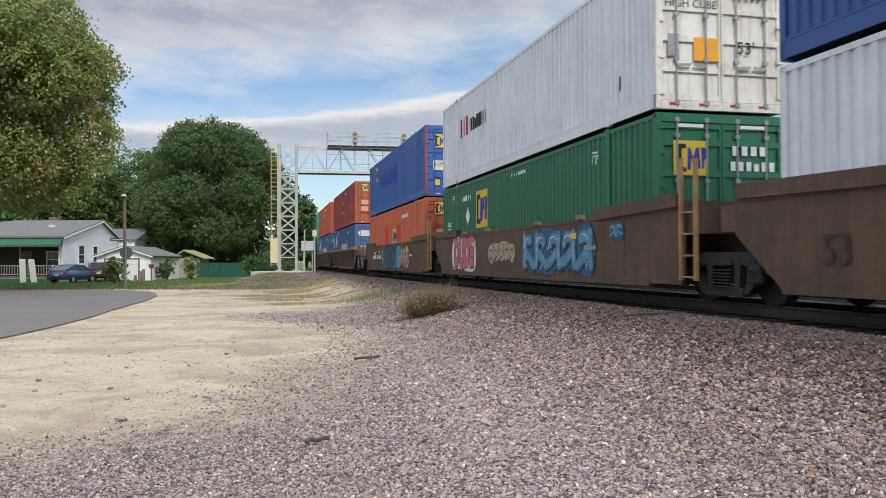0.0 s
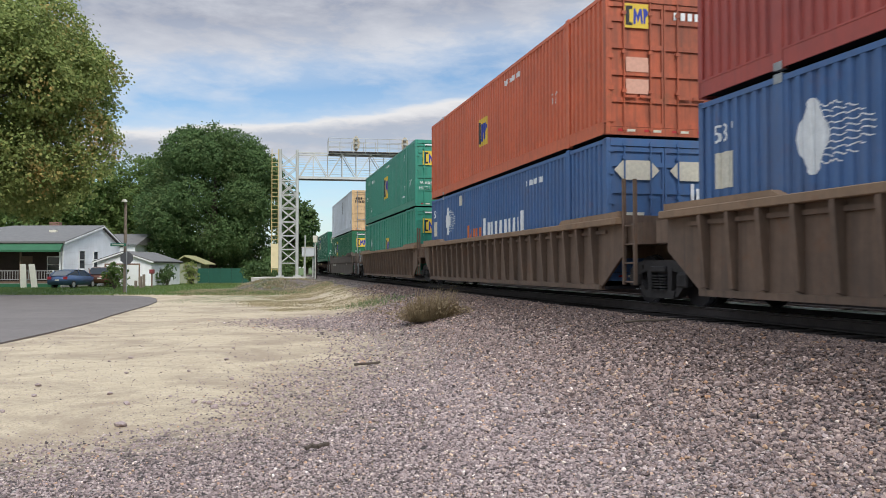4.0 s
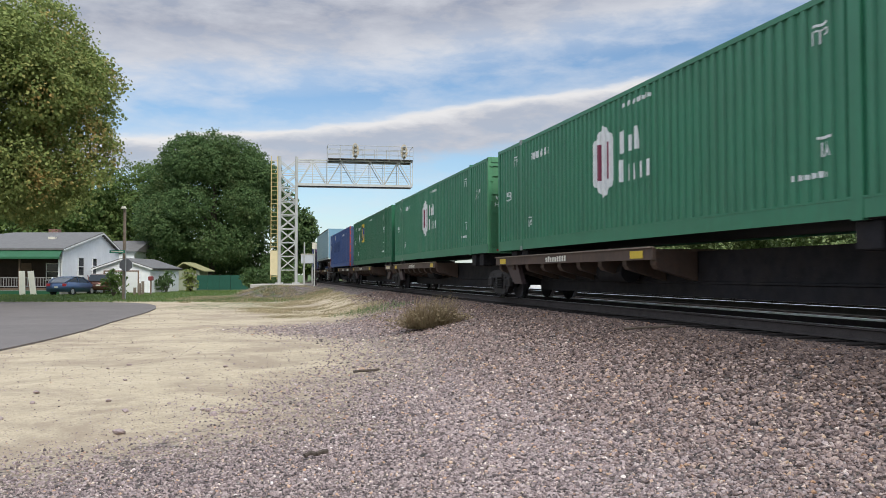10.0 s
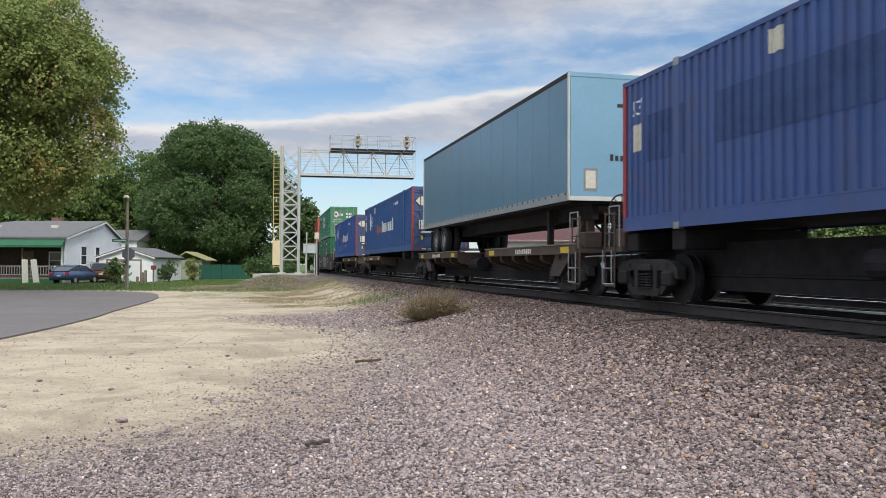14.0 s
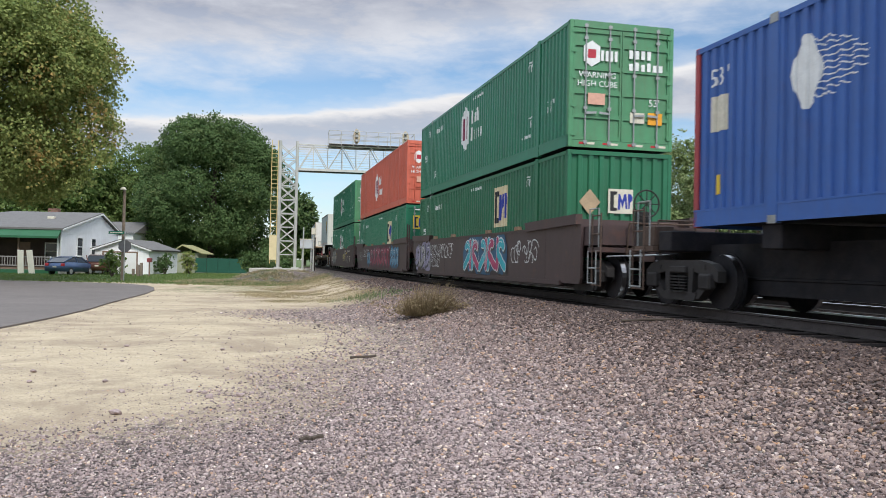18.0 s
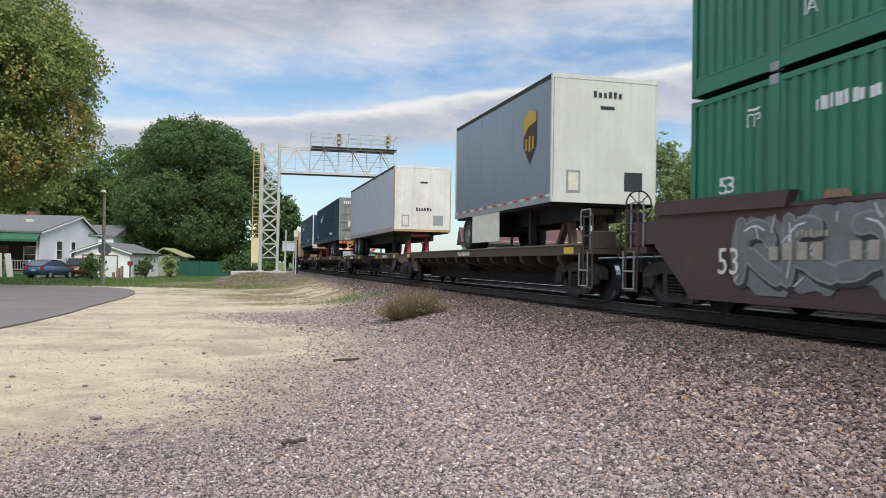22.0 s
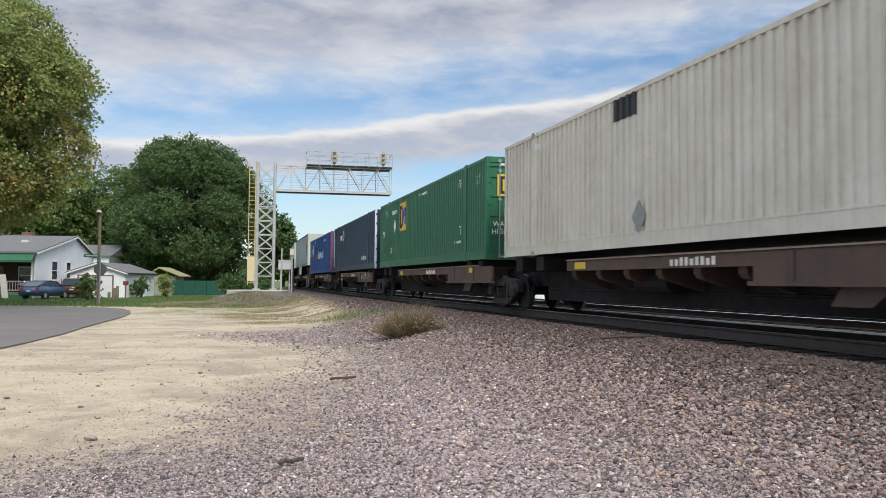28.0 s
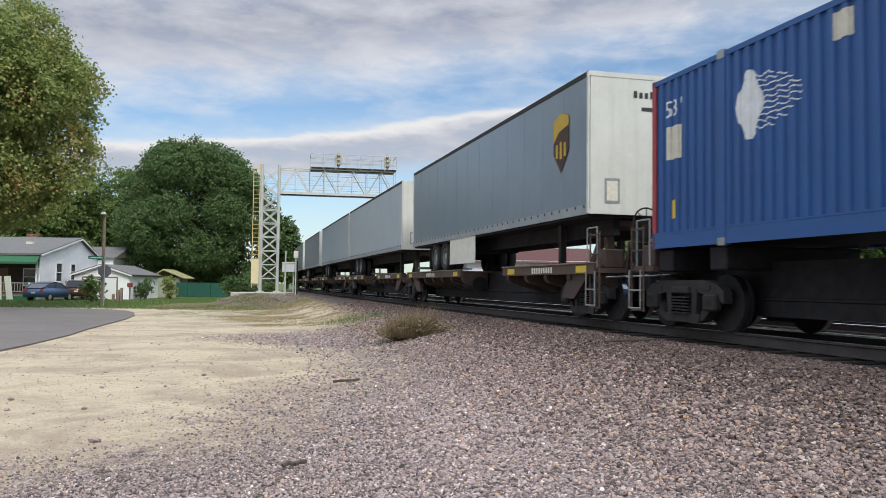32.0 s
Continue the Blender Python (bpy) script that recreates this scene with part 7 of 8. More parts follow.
# ---- house, garage, shed, fence ----
SIDING = material("white_siding", (0.86, 0.86, 0.86), 0.6, 0, 0.05, 1.0, (0.4, 0.4, 0.36), 0.15, streak=0.15)
SHINGLE = material("grey_shingles", (0.155, 0.148, 0.142), 0.9, 0, 0.14, 2.5, bump=0.4, bump_scale=18)
AWNING = material("green_awning", (0.025, 0.125, 0.055), 0.6, 0, 0.1, 1)
DARK_IN = material("dark_interior", (0.03, 0.027, 0.025), 0.9, 0, 0.2)
TRIM = material("white_trim", (0.74, 0.74, 0.72), 0.55, 0, 0.05)
# dark boards, with the porch's inner shade put into their colour
PORCH_WALL = material("shaded_dark_boards", (0.050, 0.032, 0.024), 0.8, 0, 0.25, 2)
PORCH = material("porch_wood", (0.20, 0.13, 0.09), 0.8, 0, 0.2)
BALUSTER = material("weathered_baluster", (0.34, 0.32, 0.30), 0.7, 0, 0.15, 3)
WGLASS = glass()
GZ = -0.95


def clapboards(parent, x0, x1, y, z0, z1, face, n_skip=0, top=None):
    """Overlapping boards on a wall. face: '-y' (in the x-z plane) or '+x' (x0..x1 are then y). top(u): the wall's height there."""
    z = z0
    while z < z1 - 0.02:
        b = min(z + 0.2, z1)
        a0, a1 = x0, x1
        if top is not None:
            us = [u for u in np.linspace(x0, x1, 90) if top(u) > (z + b) / 2]
            if not us:
                break
            a0, a1 = us[0], us[-1]
        bm = bmesh.new()
        if face == "-y":
            prism(bm, [(y, z), (y - 0.028, z), (y - 0.006, b), (y, b)], a0, a1, "x")
        else:
            prism(bm, [(y, z), (y + 0.028, z), (y + 0.006, b), (y, b)], a0, a1, "y")
        part("siding_board", bm, SIDING, parent)
        z = b


def window(parent, c, w, h, face):
    """A sash window: frame, two panes, sill. c: middle of the opening on the wall's outer face."""
    x, y, z = c
    rot = pose(x, y, z, 0, 0, 0 if face == "-y" else 90)
    f = part("window", boxes((-w / 2 - 0.09, -w / 2, -0.06, 0.03, -h / 2 - 0.09, h / 2 + 0.09), (w / 2, w / 2 + 0.09, -0.06, 0.03, -h / 2 - 0.09, h / 2 + 0.09),
                             (-w / 2, w / 2, -0.06, 0.03, h / 2, h / 2 + 0.09), (-w / 2, w / 2, -0.06, 0.03, -h / 2 - 0.09, -h / 2), (-w / 2, w / 2, -0.045, 0.03, -0.03, 0.03)), TRIM, parent)
    f.matrix_basis = rot
    for s in (-1, 1):
        part("pane", boxes((-w / 2, w / 2, -0.034, -0.026, 0.03 if s > 0 else -h / 2, h / 2 if s > 0 else -0.03)), WGLASS, f)
    part("sill", boxes((-w / 2 - 0.14, w / 2 + 0.14, -0.12, 0.03, -h / 2 - 0.14, -h / 2 - 0.09)), TRIM, f)
    return f


def build_house():
    hs = tagged(new("house"), "white clapboard bungalow with grey shingle roof and green porch awning", "house")
    X1, X0, YF, YB, YR = -31.6, -47.0, 67.7, 79.5, 75.2
    EV, RG = 2.85, 4.45
    part("wall", boxes((X0, X1 - 0.2, YF + 2.3, YF + 2.5, GZ - 0.3, EV)), PORCH_WALL, hs)
    part("wall", boxes((X0, X1, YB - 0.2, YB, GZ - 0.3, EV)), SIDING, hs)
    part("wall", boxes((X0, X0 + 0.2, YF + 0.2, YB - 0.2, GZ - 0.3, EV)), SIDING, hs)
    bm = bmesh.new()
    prism(bm, [(YF + 0.2, GZ - 0.3), (YB - 0.2, GZ - 0.3), (YB - 0.2, EV), (YR, RG - 0.1), (YF + 0.2, EV)], X1 - 0.2, X1, "x")
    part("gable_wall", bm, SIDING, hs)
    clapboards(hs, YF, YB, X1, GZ + 0.35, RG - 0.1, "+x", top=lambda u: EV + (RG - EV) * (1 - abs(u - YR) / (YR - YF if u < YR else YB - YR)) - 0.05)
    part("foundation", boxes((X0, X1 + 0.03, YF - 0.03, YB, GZ - 0.3, GZ + 0.35)), material("foundation_block", (0.3, 0.29, 0.27), 0.9, 0, 0.15), hs)
    # roof slabs
    XR = -39.6                                   # the ridge ends in a hip at the far gable
    e0, e1, er = (YF - 0.35, EV - 0.12), (YB + 0.35, EV - 0.12), (YR, RG)
    for face in ([(X1 + 0.3, *e0), (X0 - 0.3, *e0), (XR, *er), (X1 + 0.3, *er)], [(X1 + 0.3, *er), (XR, *er), (X0 - 0.3, *e1), (X1 + 0.3, *e1)], [(X0 - 0.3, *e0), (X0 - 0.3, *e1), (XR, *er)]):
        bm = bmesh.new()
        up = [bm.verts.new((x, y, z + 0.16)) for x, y, z in face]
        lo = [bm.verts.new(p) for p in face]
        bm.faces.new(up)
        bm.faces.new(lo)
        for i in range(len(face)):
            j = (i + 1) % len(face)
            bm.faces.new((up[i], up[j], lo[j], lo[i]))
        bmesh.ops.recalc_face_normals(bm, faces=bm.faces)
        part("roof", bm, SHINGLE, hs)
    for (ya, za), (yb, zb) in ((e0, er), (er, e1)):
        bm = bmesh.new()
        prism(bm, [(ya, za - 0.06), (yb, zb - 0.06), (yb, zb + 0.07), (ya, za + 0.07)], X1 + 0.3, X1 + 0.34, "x")
        part("rake_board", bm, TRIM, hs)
    for x in (-39.5, -34.4):
        part("roof_vent", boxes((x - 0.3, x + 0.3, 71.6, 72.0, EV + 0.95, EV + 1.18), bev=0.02), LABEL_WHITE, hs)
    part("chimney", boxes((-36.6, -35.7, 75.6, 76.2, RG - 0.3, RG + 0.5)), material("chimney_brick", (0.22, 0.12, 0.09), 0.9, 0, 0.2), hs)
    # porch with green awning
    bm = bmesh.new()
    prism(bm, [(YF - 0.75, 2.12), (YF - 0.1, 2.78), (YF - 0.1, 2.88), (YF - 0.78, 2.18), (YF - 0.78, 2.0), (YF - 0.75, 2.0)], X0, X1 + 0.1, "x")
    part("porch_roof", bm, AWNING, hs)
    part("porch_floor", boxes((X0, X1 - 0.2, YF, YF + 2.3, GZ + 0.3, GZ + 0.5)), PORCH, hs)
    part("porch_door", boxes((-36.2, -35.3, YF + 2.24, YF + 2.3, GZ + 0.5, 1.7)), PORCH, hs)
    for x in (-33.4, -39.0):
        window(hs, (x, YF + 2.28, 0.95), 1.1, 1.3, "-y")
    part("porch_skirt", boxes((X0, X1 - 0.2, YF - 0.06, YF, GZ - 0.2, GZ + 0.32)), AWNING, hs)
    for x in (-31.9, -35.2, -38.6, -42.0):
        part("porch_post", boxes((x - 0.07, x + 0.07, YF + 0.05, YF + 0.19, GZ + 0.5, 2.75)), TRIM if x > -32 else PORCH, hs)
    for z in (GZ + 0.62, GZ + 1.35):
        part("porch_rail", boxes((-42.0, -31.9, YF + 0.08, YF + 0.16, z, z + 0.08)), BALUSTER, hs)
    for i in range(44):
        x = -41.8 + i * 0.22
        part("baluster", boxes((x - 0.025, x + 0.025, YF + 0.1, YF + 0.14, GZ + 0.66, GZ + 1.36)), BALUSTER, hs)
    bm = bmesh.new()
    bar(bm, (-32.4, 67.6, GZ + 1.4), (-31.4, 66.4, GZ + 0.6), 0.09)
    part("stair_rail", bm, TRIM, hs)
    window(hs, (X1 + 0.03, 71.1, 1.38), 1.0, 1.5, "+x")
    window(hs, (X1 + 0.03, 73.9, 1.45), 0.8, 1.35, "+x")
    # another roof behind
    h2 = tagged(new("house"), "low white house with a grey roof behind the first", "house")
    part("wall", boxes((-36.6, -33.3, 88, 95, GZ, 3.3)), SIDING, h2)
    bm = bmesh.new()
    prism(bm, [(87.6, 3.2), (91.5, 4.5), (95.4, 3.2)], -37.0, -32.9, "x")
    part("roof", bm, SHINGLE, h2)


build_house()


def build_garage():
    ga = tagged(new("garage"), "white clapboard garage with a low grey roof", "garage")
    X0, X1, YF, YB = -30.6, -25.8, 72.0, 79.6
    EV, RG = 1.25, 2.05
    xm = (X0 + X1) / 2
    bm = bmesh.new()
    prism(bm, [(X0, GZ - 0.3), (X1, GZ - 0.3), (X1, EV), (xm, RG), (X0, EV)], YF, YF + 0.15)
    part("front_wall", bm, SIDING, ga)
    part("wall", boxes((X1 - 0.15, X1, YF + 0.15, YB, GZ - 0.3, EV)), SIDING, ga)
    part("wall", boxes((X0, X0 + 0.15, YF + 0.15, YB, GZ - 0.3, EV)), SIDING, ga)
    part("wall", boxes((X0, X1, YB, YB + 0.15, GZ - 0.3, EV)), SIDING, ga)
    clapboards(ga, YF, YB, X1, GZ, EV, "+x")
    clapboards(ga, X0, X1, YF, GZ, RG, "-y", top=lambda u: EV + (RG - EV) * (1 - abs(u - xm) / (X1 - xm)))
    for a, b, za, zb in ((X0 - 0.3, xm, EV - 0.1, RG), (xm, X1 + 0.3, RG, EV - 0.1)):
        bm = bmesh.new()
        prism(bm, [(a, za), (b, zb), (b, zb + 0.13), (a, za + 0.13)], YF - 0.3, YB + 0.3)
        part("roof", bm, SHINGLE, ga)
        bm = bmesh.new()
        prism(bm, [(a, za - 0.08), (b, zb - 0.06), (b, zb + 0.05), (a, za + 0.05)], YF - 0.33, YF - 0.3)
        part("rake_board", bm, TRIM, ga)
    for x0, x1, z0, z1 in ((xm - 1.72, xm - 1.6, GZ, 1.07), (xm + 1.3, xm + 1.42, GZ, 1.07), (xm - 1.6, xm + 1.3, 0.95, 1.07)):
        part("door_frame", boxes((x0, x1, YF - 0.07, YF - 0.03, z0, z1)), PORCH, ga, "dark brown garage door frame")
    d = part("overhead_door", boxes((xm - 1.6, xm + 1.3, YF - 0.05, YF - 0.03, GZ, 0.95)), TRIM, ga, "white panelled garage door")
    for i in range(4):
        part("door_panel", boxes((xm - 1.55, xm + 1.25, YF - 0.062, YF - 0.05, GZ + 0.05 + i * 0.47, GZ + 0.46 + i * 0.47), bev=0.01), TRIM, d)
    part("gutter", boxes((X1 + 0.2, X1 + 0.32, YF - 0.2, YB + 0.2, EV - 0.12, EV - 0.02)), STEEL_DARK, ga)
    # garden shed
    sh = tagged(new("garden_shed"), "small shed with a yellowed roof", "shed")
    part("wall", boxes((-27.4, -25.0, 84, 87, GZ, 1.1)), material("shed_wall", (0.30, 0.31, 0.22), 0.8, 0, 0.15), sh)
    bm = bmesh.new()
    prism(bm, [(-27.9, 1.0), (-26.6, 1.85), (-24.4, 1.0), (-24.4, 1.1), (-26.6, 1.98), (-27.9, 1.1)], 83.6, 87.4)
    part("roof", bm, material("shed_roof", (0.34, 0.32, 0.16), 0.8, 0, 0.15), sh)
    # green screen fence
    fe = tagged(new("fence"), "dark green screened fence", "fence")
    gm = material("green_screen", (0.008, 0.075, 0.048), 0.7, 0, 0.15, 1.0)
    for i in range(5):
        x = -25.0 + i * 1.15
        part("fence_panel", boxes((x, x + 1.12, 83.0, 83.05, GZ + 0.1, 0.62)), gm, fe)
        part("fence_post", rod(bmesh.new(), (x, 83.1, GZ), (x, 83.1, 0.72), 0.04, 6), STEEL_DARK, fe)


build_garage()


# ---- trees and bushes ----
BARK = material("bark", (0.09, 0.07, 0.055), 0.95, 0, 0.3, 3, bump=0.7, bump_scale=12)
LEAF_MAPLE = leaf_material("maple_leaves", (0.150, 0.205, 0.060), (0.295, 0.335, 0.112), (0.50, 0.285, 0.105))
LEAF_DARK = leaf_material("dark_leaves", (0.060, 0.112, 0.040), (0.125, 0.190, 0.070), (0.17, 0.21, 0.085))
LEAF_LIGHT = leaf_material("light_leaves", (0.085, 0.145, 0.042), (0.165, 0.225, 0.07), (0.20, 0.22, 0.075))
LEAF_FEATHER = leaf_material("feathery_leaves", (0.16, 0.23, 0.09), (0.33, 0.39, 0.18), (0.38, 0.37, 0.19))
LEAF_PALE = leaf_material("grey_green_leaves", (0.12, 0.16, 0.08), (0.20, 0.24, 0.12), (0.22, 0.22, 0.11))
STRAW = leaf_material("straw", (0.26, 0.215, 0.125), (0.46, 0.385, 0.24), (0.27, 0.26, 0.13))
DRY = leaf_material("dry_weed", (0.17, 0.128, 0.075), (0.33, 0.255, 0.155), (0.17, 0.155, 0.08))


def leaf_cloud(name, mat, blobs, n, size, seed, parent, hollow=0.55, droop=0.35, min_z=None):
    """Leaves scattered through round clumps: (x, y, z, rx, ry, rz) each, with lumpy edges."""
    rng = np.random.default_rng(seed)
    blobs = np.array(blobs, float)
    vol = (blobs[:, 3] * blobs[:, 4] * blobs[:, 5]) ** (2 / 3)
    k = rng.choice(len(blobs), n, p=vol / vol.sum())
    u = rng.normal(size=(n, 3))
    u /= np.linalg.norm(u, axis=1)[:, None]
    # twigs: leaves gather round them
    tw = max(40, n // 14)
    t_blob = rng.choice(len(blobs), tw, p=vol / vol.sum())
    tu = rng.normal(size=(tw, 3))
    tu /= np.linalg.norm(tu, axis=1)[:, None]
    tr = hollow + (1 - hollow) * rng.random(tw) ** 0.6
    tr *= 1 + 0.16 * np.sin(7 * tu[:, 0] + seed) * np.sin(6 * tu[:, 2] + 2 * tu[:, 1])
    tp = blobs[t_blob, :3] + tu * tr[:, None] * blobs[t_blob, 3:]
    pick = rng.integers(0, tw, n)
    spread = np.minimum(0.6, blobs[t_blob[pick], 3] * 0.2)
    p = tp[pick] + rng.normal(size=(n, 3)) * (spread * 0.5)[:, None] * [1, 1, 0.7]
    out = tu[pick]
    if min_z is not None:
        ok = p[:, 2] > min_z
        p, out = p[ok], out[ok]
        n = len(p)
    # leaf faces turn outwards and up, the tips hang
    face = out * 0.6 + [0, 0, 0.45] + rng.normal(size=(n, 3)) * 0.6
    face /= np.linalg.norm(face, axis=1)[:, None]
    d = np.cross(face, rng.normal(size=(n, 3))) - [0, 0, droop * 0.6]
    d /= np.linalg.norm(d, axis=1)[:, None]
    side = np.cross(d, face)
    side /= np.linalg.norm(side, axis=1)[:, None] + 1e-9
    s = size * rng.uniform(0.6, 1.25, n)[:, None]
    nrm = np.cross(d, side)
    v = np.stack([p, p + d * s * 0.5 + side * s * 0.42 + nrm * s * 0.08, p + d * s, p + d * s * 0.5 - side * s * 0.42 + nrm * s * 0.08], 1).reshape(-1, 3)
    f = np.arange(4 * n).reshape(n, 4)
    return part(name, raw_mesh(name, v, f, mat), None, parent)


def limbs(parent, base, top, r, spreads, seed):
    """A tapered trunk with limbs."""
    rng = random.Random(seed)
    bm = bmesh.new()
    b, t = Vector(base), Vector(top)
    rod(bm, b - Vector((0, 0, 0.4)), b + (t - b) * 0.5, r * 1.15, 10, r * 0.8)
    rod(bm, b + (t - b) * 0.5, t, r * 0.8, 8, r * 0.3)
    part("trunk", bm, BARK, parent)
    bm = bmesh.new()
    for i in range(spreads[0]):
        a = 2 * math.pi * (i + rng.random() * 0.6) / spreads[0]
        k = rng.uniform(0.3, 0.8)
        p = b + (t - b) * k
        q = p + Vector((math.cos(a) * spreads[1], math.sin(a) * spreads[1], spreads[2] * rng.uniform(0.5, 1.2)))
        rod(bm, p, q, r * 0.36, 6, r * 0.08)
        for j in range(2):
            m = p + (q - p) * rng.uniform(0.4, 0.8)
            e = m + Vector((rng.uniform(-1, 1), rng.uniform(-1, 1), rng.uniform(0.2, 1))) * spreads[1] * 0.4
            rod(bm, m, e, r * 0.14, 5, r * 0.04)
    part("limb", bm, BARK, parent)


def tree(label, x, y, height, blobs, n, size, mat, seed, trunk_r=0.35, hollow=0.55):
    z = float(ground_z(x, y)[0])
    t = tagged(new("tree"), label, "tree")
    t.matrix_basis = pose(x, y, z)
    zc = max(b[2] for b in blobs)
    limbs(t, (0, 0, 0), (0.3, 0.2, min(zc, height * 0.75)), trunk_r, (8, max(b[3] for b in blobs) * 0.7, height * 0.16), seed)
    leaf_cloud("crown", mat, blobs, n, size, seed, t, hollow)
    return t


def round_crown(rx, rz, zc, seed, n=9, frac=0.55):
    rng = random.Random(seed)
    out = [(0, 0, zc, rx * 0.74, rx * 0.74, rz * 0.78)]
    for i in range(n):
        a = 2 * math.pi * i / n + rng.uniform(-0.3, 0.3)
        e = rng.uniform(-0.75, 0.9)
        c = math.sqrt(max(0, 1 - e * e))
        k = frac * rng.uniform(0.75, 1.05)
        out.append((rx * (1 - k * 0.75) * c * math.cos(a), rx * (1 - k * 0.75) * c * math.sin(a), zc + rz * (1 - k * 0.6) * e, rx * k, rx * k, rz * k * 0.85))
    return out


def build_trees():
    tree("large maple turning olive and rust at its edges", -27.2, 45.0, 19, round_crown(8.3, 7.3, 11.3, 3, 44, 0.34) + [(5.5, 0, 6.9, 2.5, 2.5, 2.2), (4.2, -2, 6.5, 2.4, 2.2, 1.7), (6.4, 1, 8.7, 2.3, 2.3, 2.4), (3.5, 2, 6.5, 2.6, 2.4, 2.1)], 225000, 0.19, LEAF_MAPLE, 3, 0.5, 0.74)
    tree("broad dark green tree with a dense round crown", -26.9, 95.0, 17.5, round_crown(8.2, 8.7, 9.3, 5, 50, 0.33), 165000, 0.25, LEAF_DARK, 5, 0.5, 0.76)
    tree("lighter green tree behind the houses", -41.5, 112.0, 17, round_crown(6.4, 9.6, 10.0, 7, 22, 0.42), 46000, 0.33, LEAF_LIGHT, 7)
    tree("lighter green tree behind the houses", -48.2, 104.0, 14, round_crown(7.0, 6.8, 8.2, 8, 12), 22000, 0.5, LEAF_LIGHT, 8)
    tree("lighter green tree behind the houses", -62.0, 104.0, 15, round_crown(8.0, 7, 8.0, 9, 10), 16000, 0.5, LEAF_LIGHT, 9)
    tree("green tree beyond the signal bridge", -21.3, 116.0, 12.5, round_crown(3.3, 6.3, 7.0, 11, 8), 10000, 0.45, LEAF_DARK, 11)
    tree("small green tree beside the line", -23.5, 140.0, 7, round_crown(3.4, 3.2, 4.0, 12, 8), 6000, 0.5, LEAF_LIGHT, 12)
    # beyond the tracks, to the right
    for i, (b, dist, h, r, m) in enumerate(((0.262, 62, 7.2, 2.3, LEAF_FEATHER), (0.298, 66, 12.6, 3.1, LEAF_FEATHER), (0.345, 62, 12.2, 3.0, LEAF_FEATHER), (0.385, 64, 10.6, 2.8, LEAF_FEATHER),
                                            (0.425, 62, 11.0, 3.2, LEAF_FEATHER), (0.46, 56, 9.2, 3.2, LEAF_FEATHER), (0.50, 54, 9.0, 3.2, LEAF_FEATHER), (0.545, 54, 12.4, 3.6, LEAF_LIGHT), (0.60, 52, 12.4, 4.0, LEAF_LIGHT), (0.66, 50, 12, 4.0, LEAF_LIGHT))):
        tree("leafy green tree across the tracks", b * dist, dist, h, round_crown(r, h * 0.46, h * 0.54, 30 + i, 26, 0.34), 24000, 0.20, m, 30 + i, 0.2, 0.35)


build_trees()


def bush(label, x, y, r, h, n, size, mat, seed, z=None, cat="bush"):
    b = tagged(new("bush"), label, cat)
    b.matrix_basis = pose(x, y, float(ground_z(x, y)[0]) if z is None else z)
    rng = random.Random(seed)
    bm = bmesh.new()
    for i in range(7):
        a = i * 0.9
        rod(bm, (0, 0, -0.05), (r * 0.6 * math.cos(a), r * 0.6 * math.sin(a), h * rng.uniform(0.5, 0.85)), 0.02 * max(1, h), 5, 0.006)
    part("stems", bm, BARK, b)
    blobs = [(rng.uniform(-0.4, 0.4) * r, rng.uniform(-0.4, 0.4) * r, h * rng.uniform(0.35, 0.65), r * 0.62, r * 0.62, h * 0.42) for i in range(6)]
    leaf_cloud("foliage", mat, blobs, n, size, seed, b, 0.2, min_z=0.02)
    return b


bush("leafy green shrub before the garage", -25.0, 62.0, 1.1, 2.2, 1500, 0.16, LEAF_LIGHT, 51)
bush("dark green shrub beside the garage wall", -24.9, 73.5, 0.95, 2.0, 1500, 0.16, LEAF_DARK, 52)
bush("yellow-green shrub beside the shed", -23.9, 77.5, 1.1, 2.3, 1600, 0.16, LEAF_MAPLE, 53)
bush("dark shrub near the signal bridge", -15.6, 68.0, 1.7, 2.2, 2200, 0.2, LEAF_DARK, 54)
bush("dark shrub near the signal bridge", -13.9, 72.0, 1.4, 1.7, 1800, 0.2, LEAF_DARK, 55)
bush("leafy shrub by the porch", -37.2, 64.5, 1.2, 2.0, 1800, 0.16, LEAF_DARK, 56)
for _i, (_x, _y, _r, _h) in enumerate(((-26.6, 96, 2.6, 5.0), (-28.4, 99, 2.8, 5.4), (-25.0, 99, 2.6, 5.0), (-20.4, 98, 2.6, 5.5), (-18.6, 92, 2.2, 4.2), (-23.5, 97, 2.8, 5.0), (-30.5, 97, 3.0, 5.0), (-17.2, 84, 1.6, 2.6), (-14.6, 120, 2.2, 5.0))):
    bush("dark undergrowth below the trees", _x, _y, _r, _h, 3200, 0.3, LEAF_DARK, 90 + _i, cat="undergrowth")

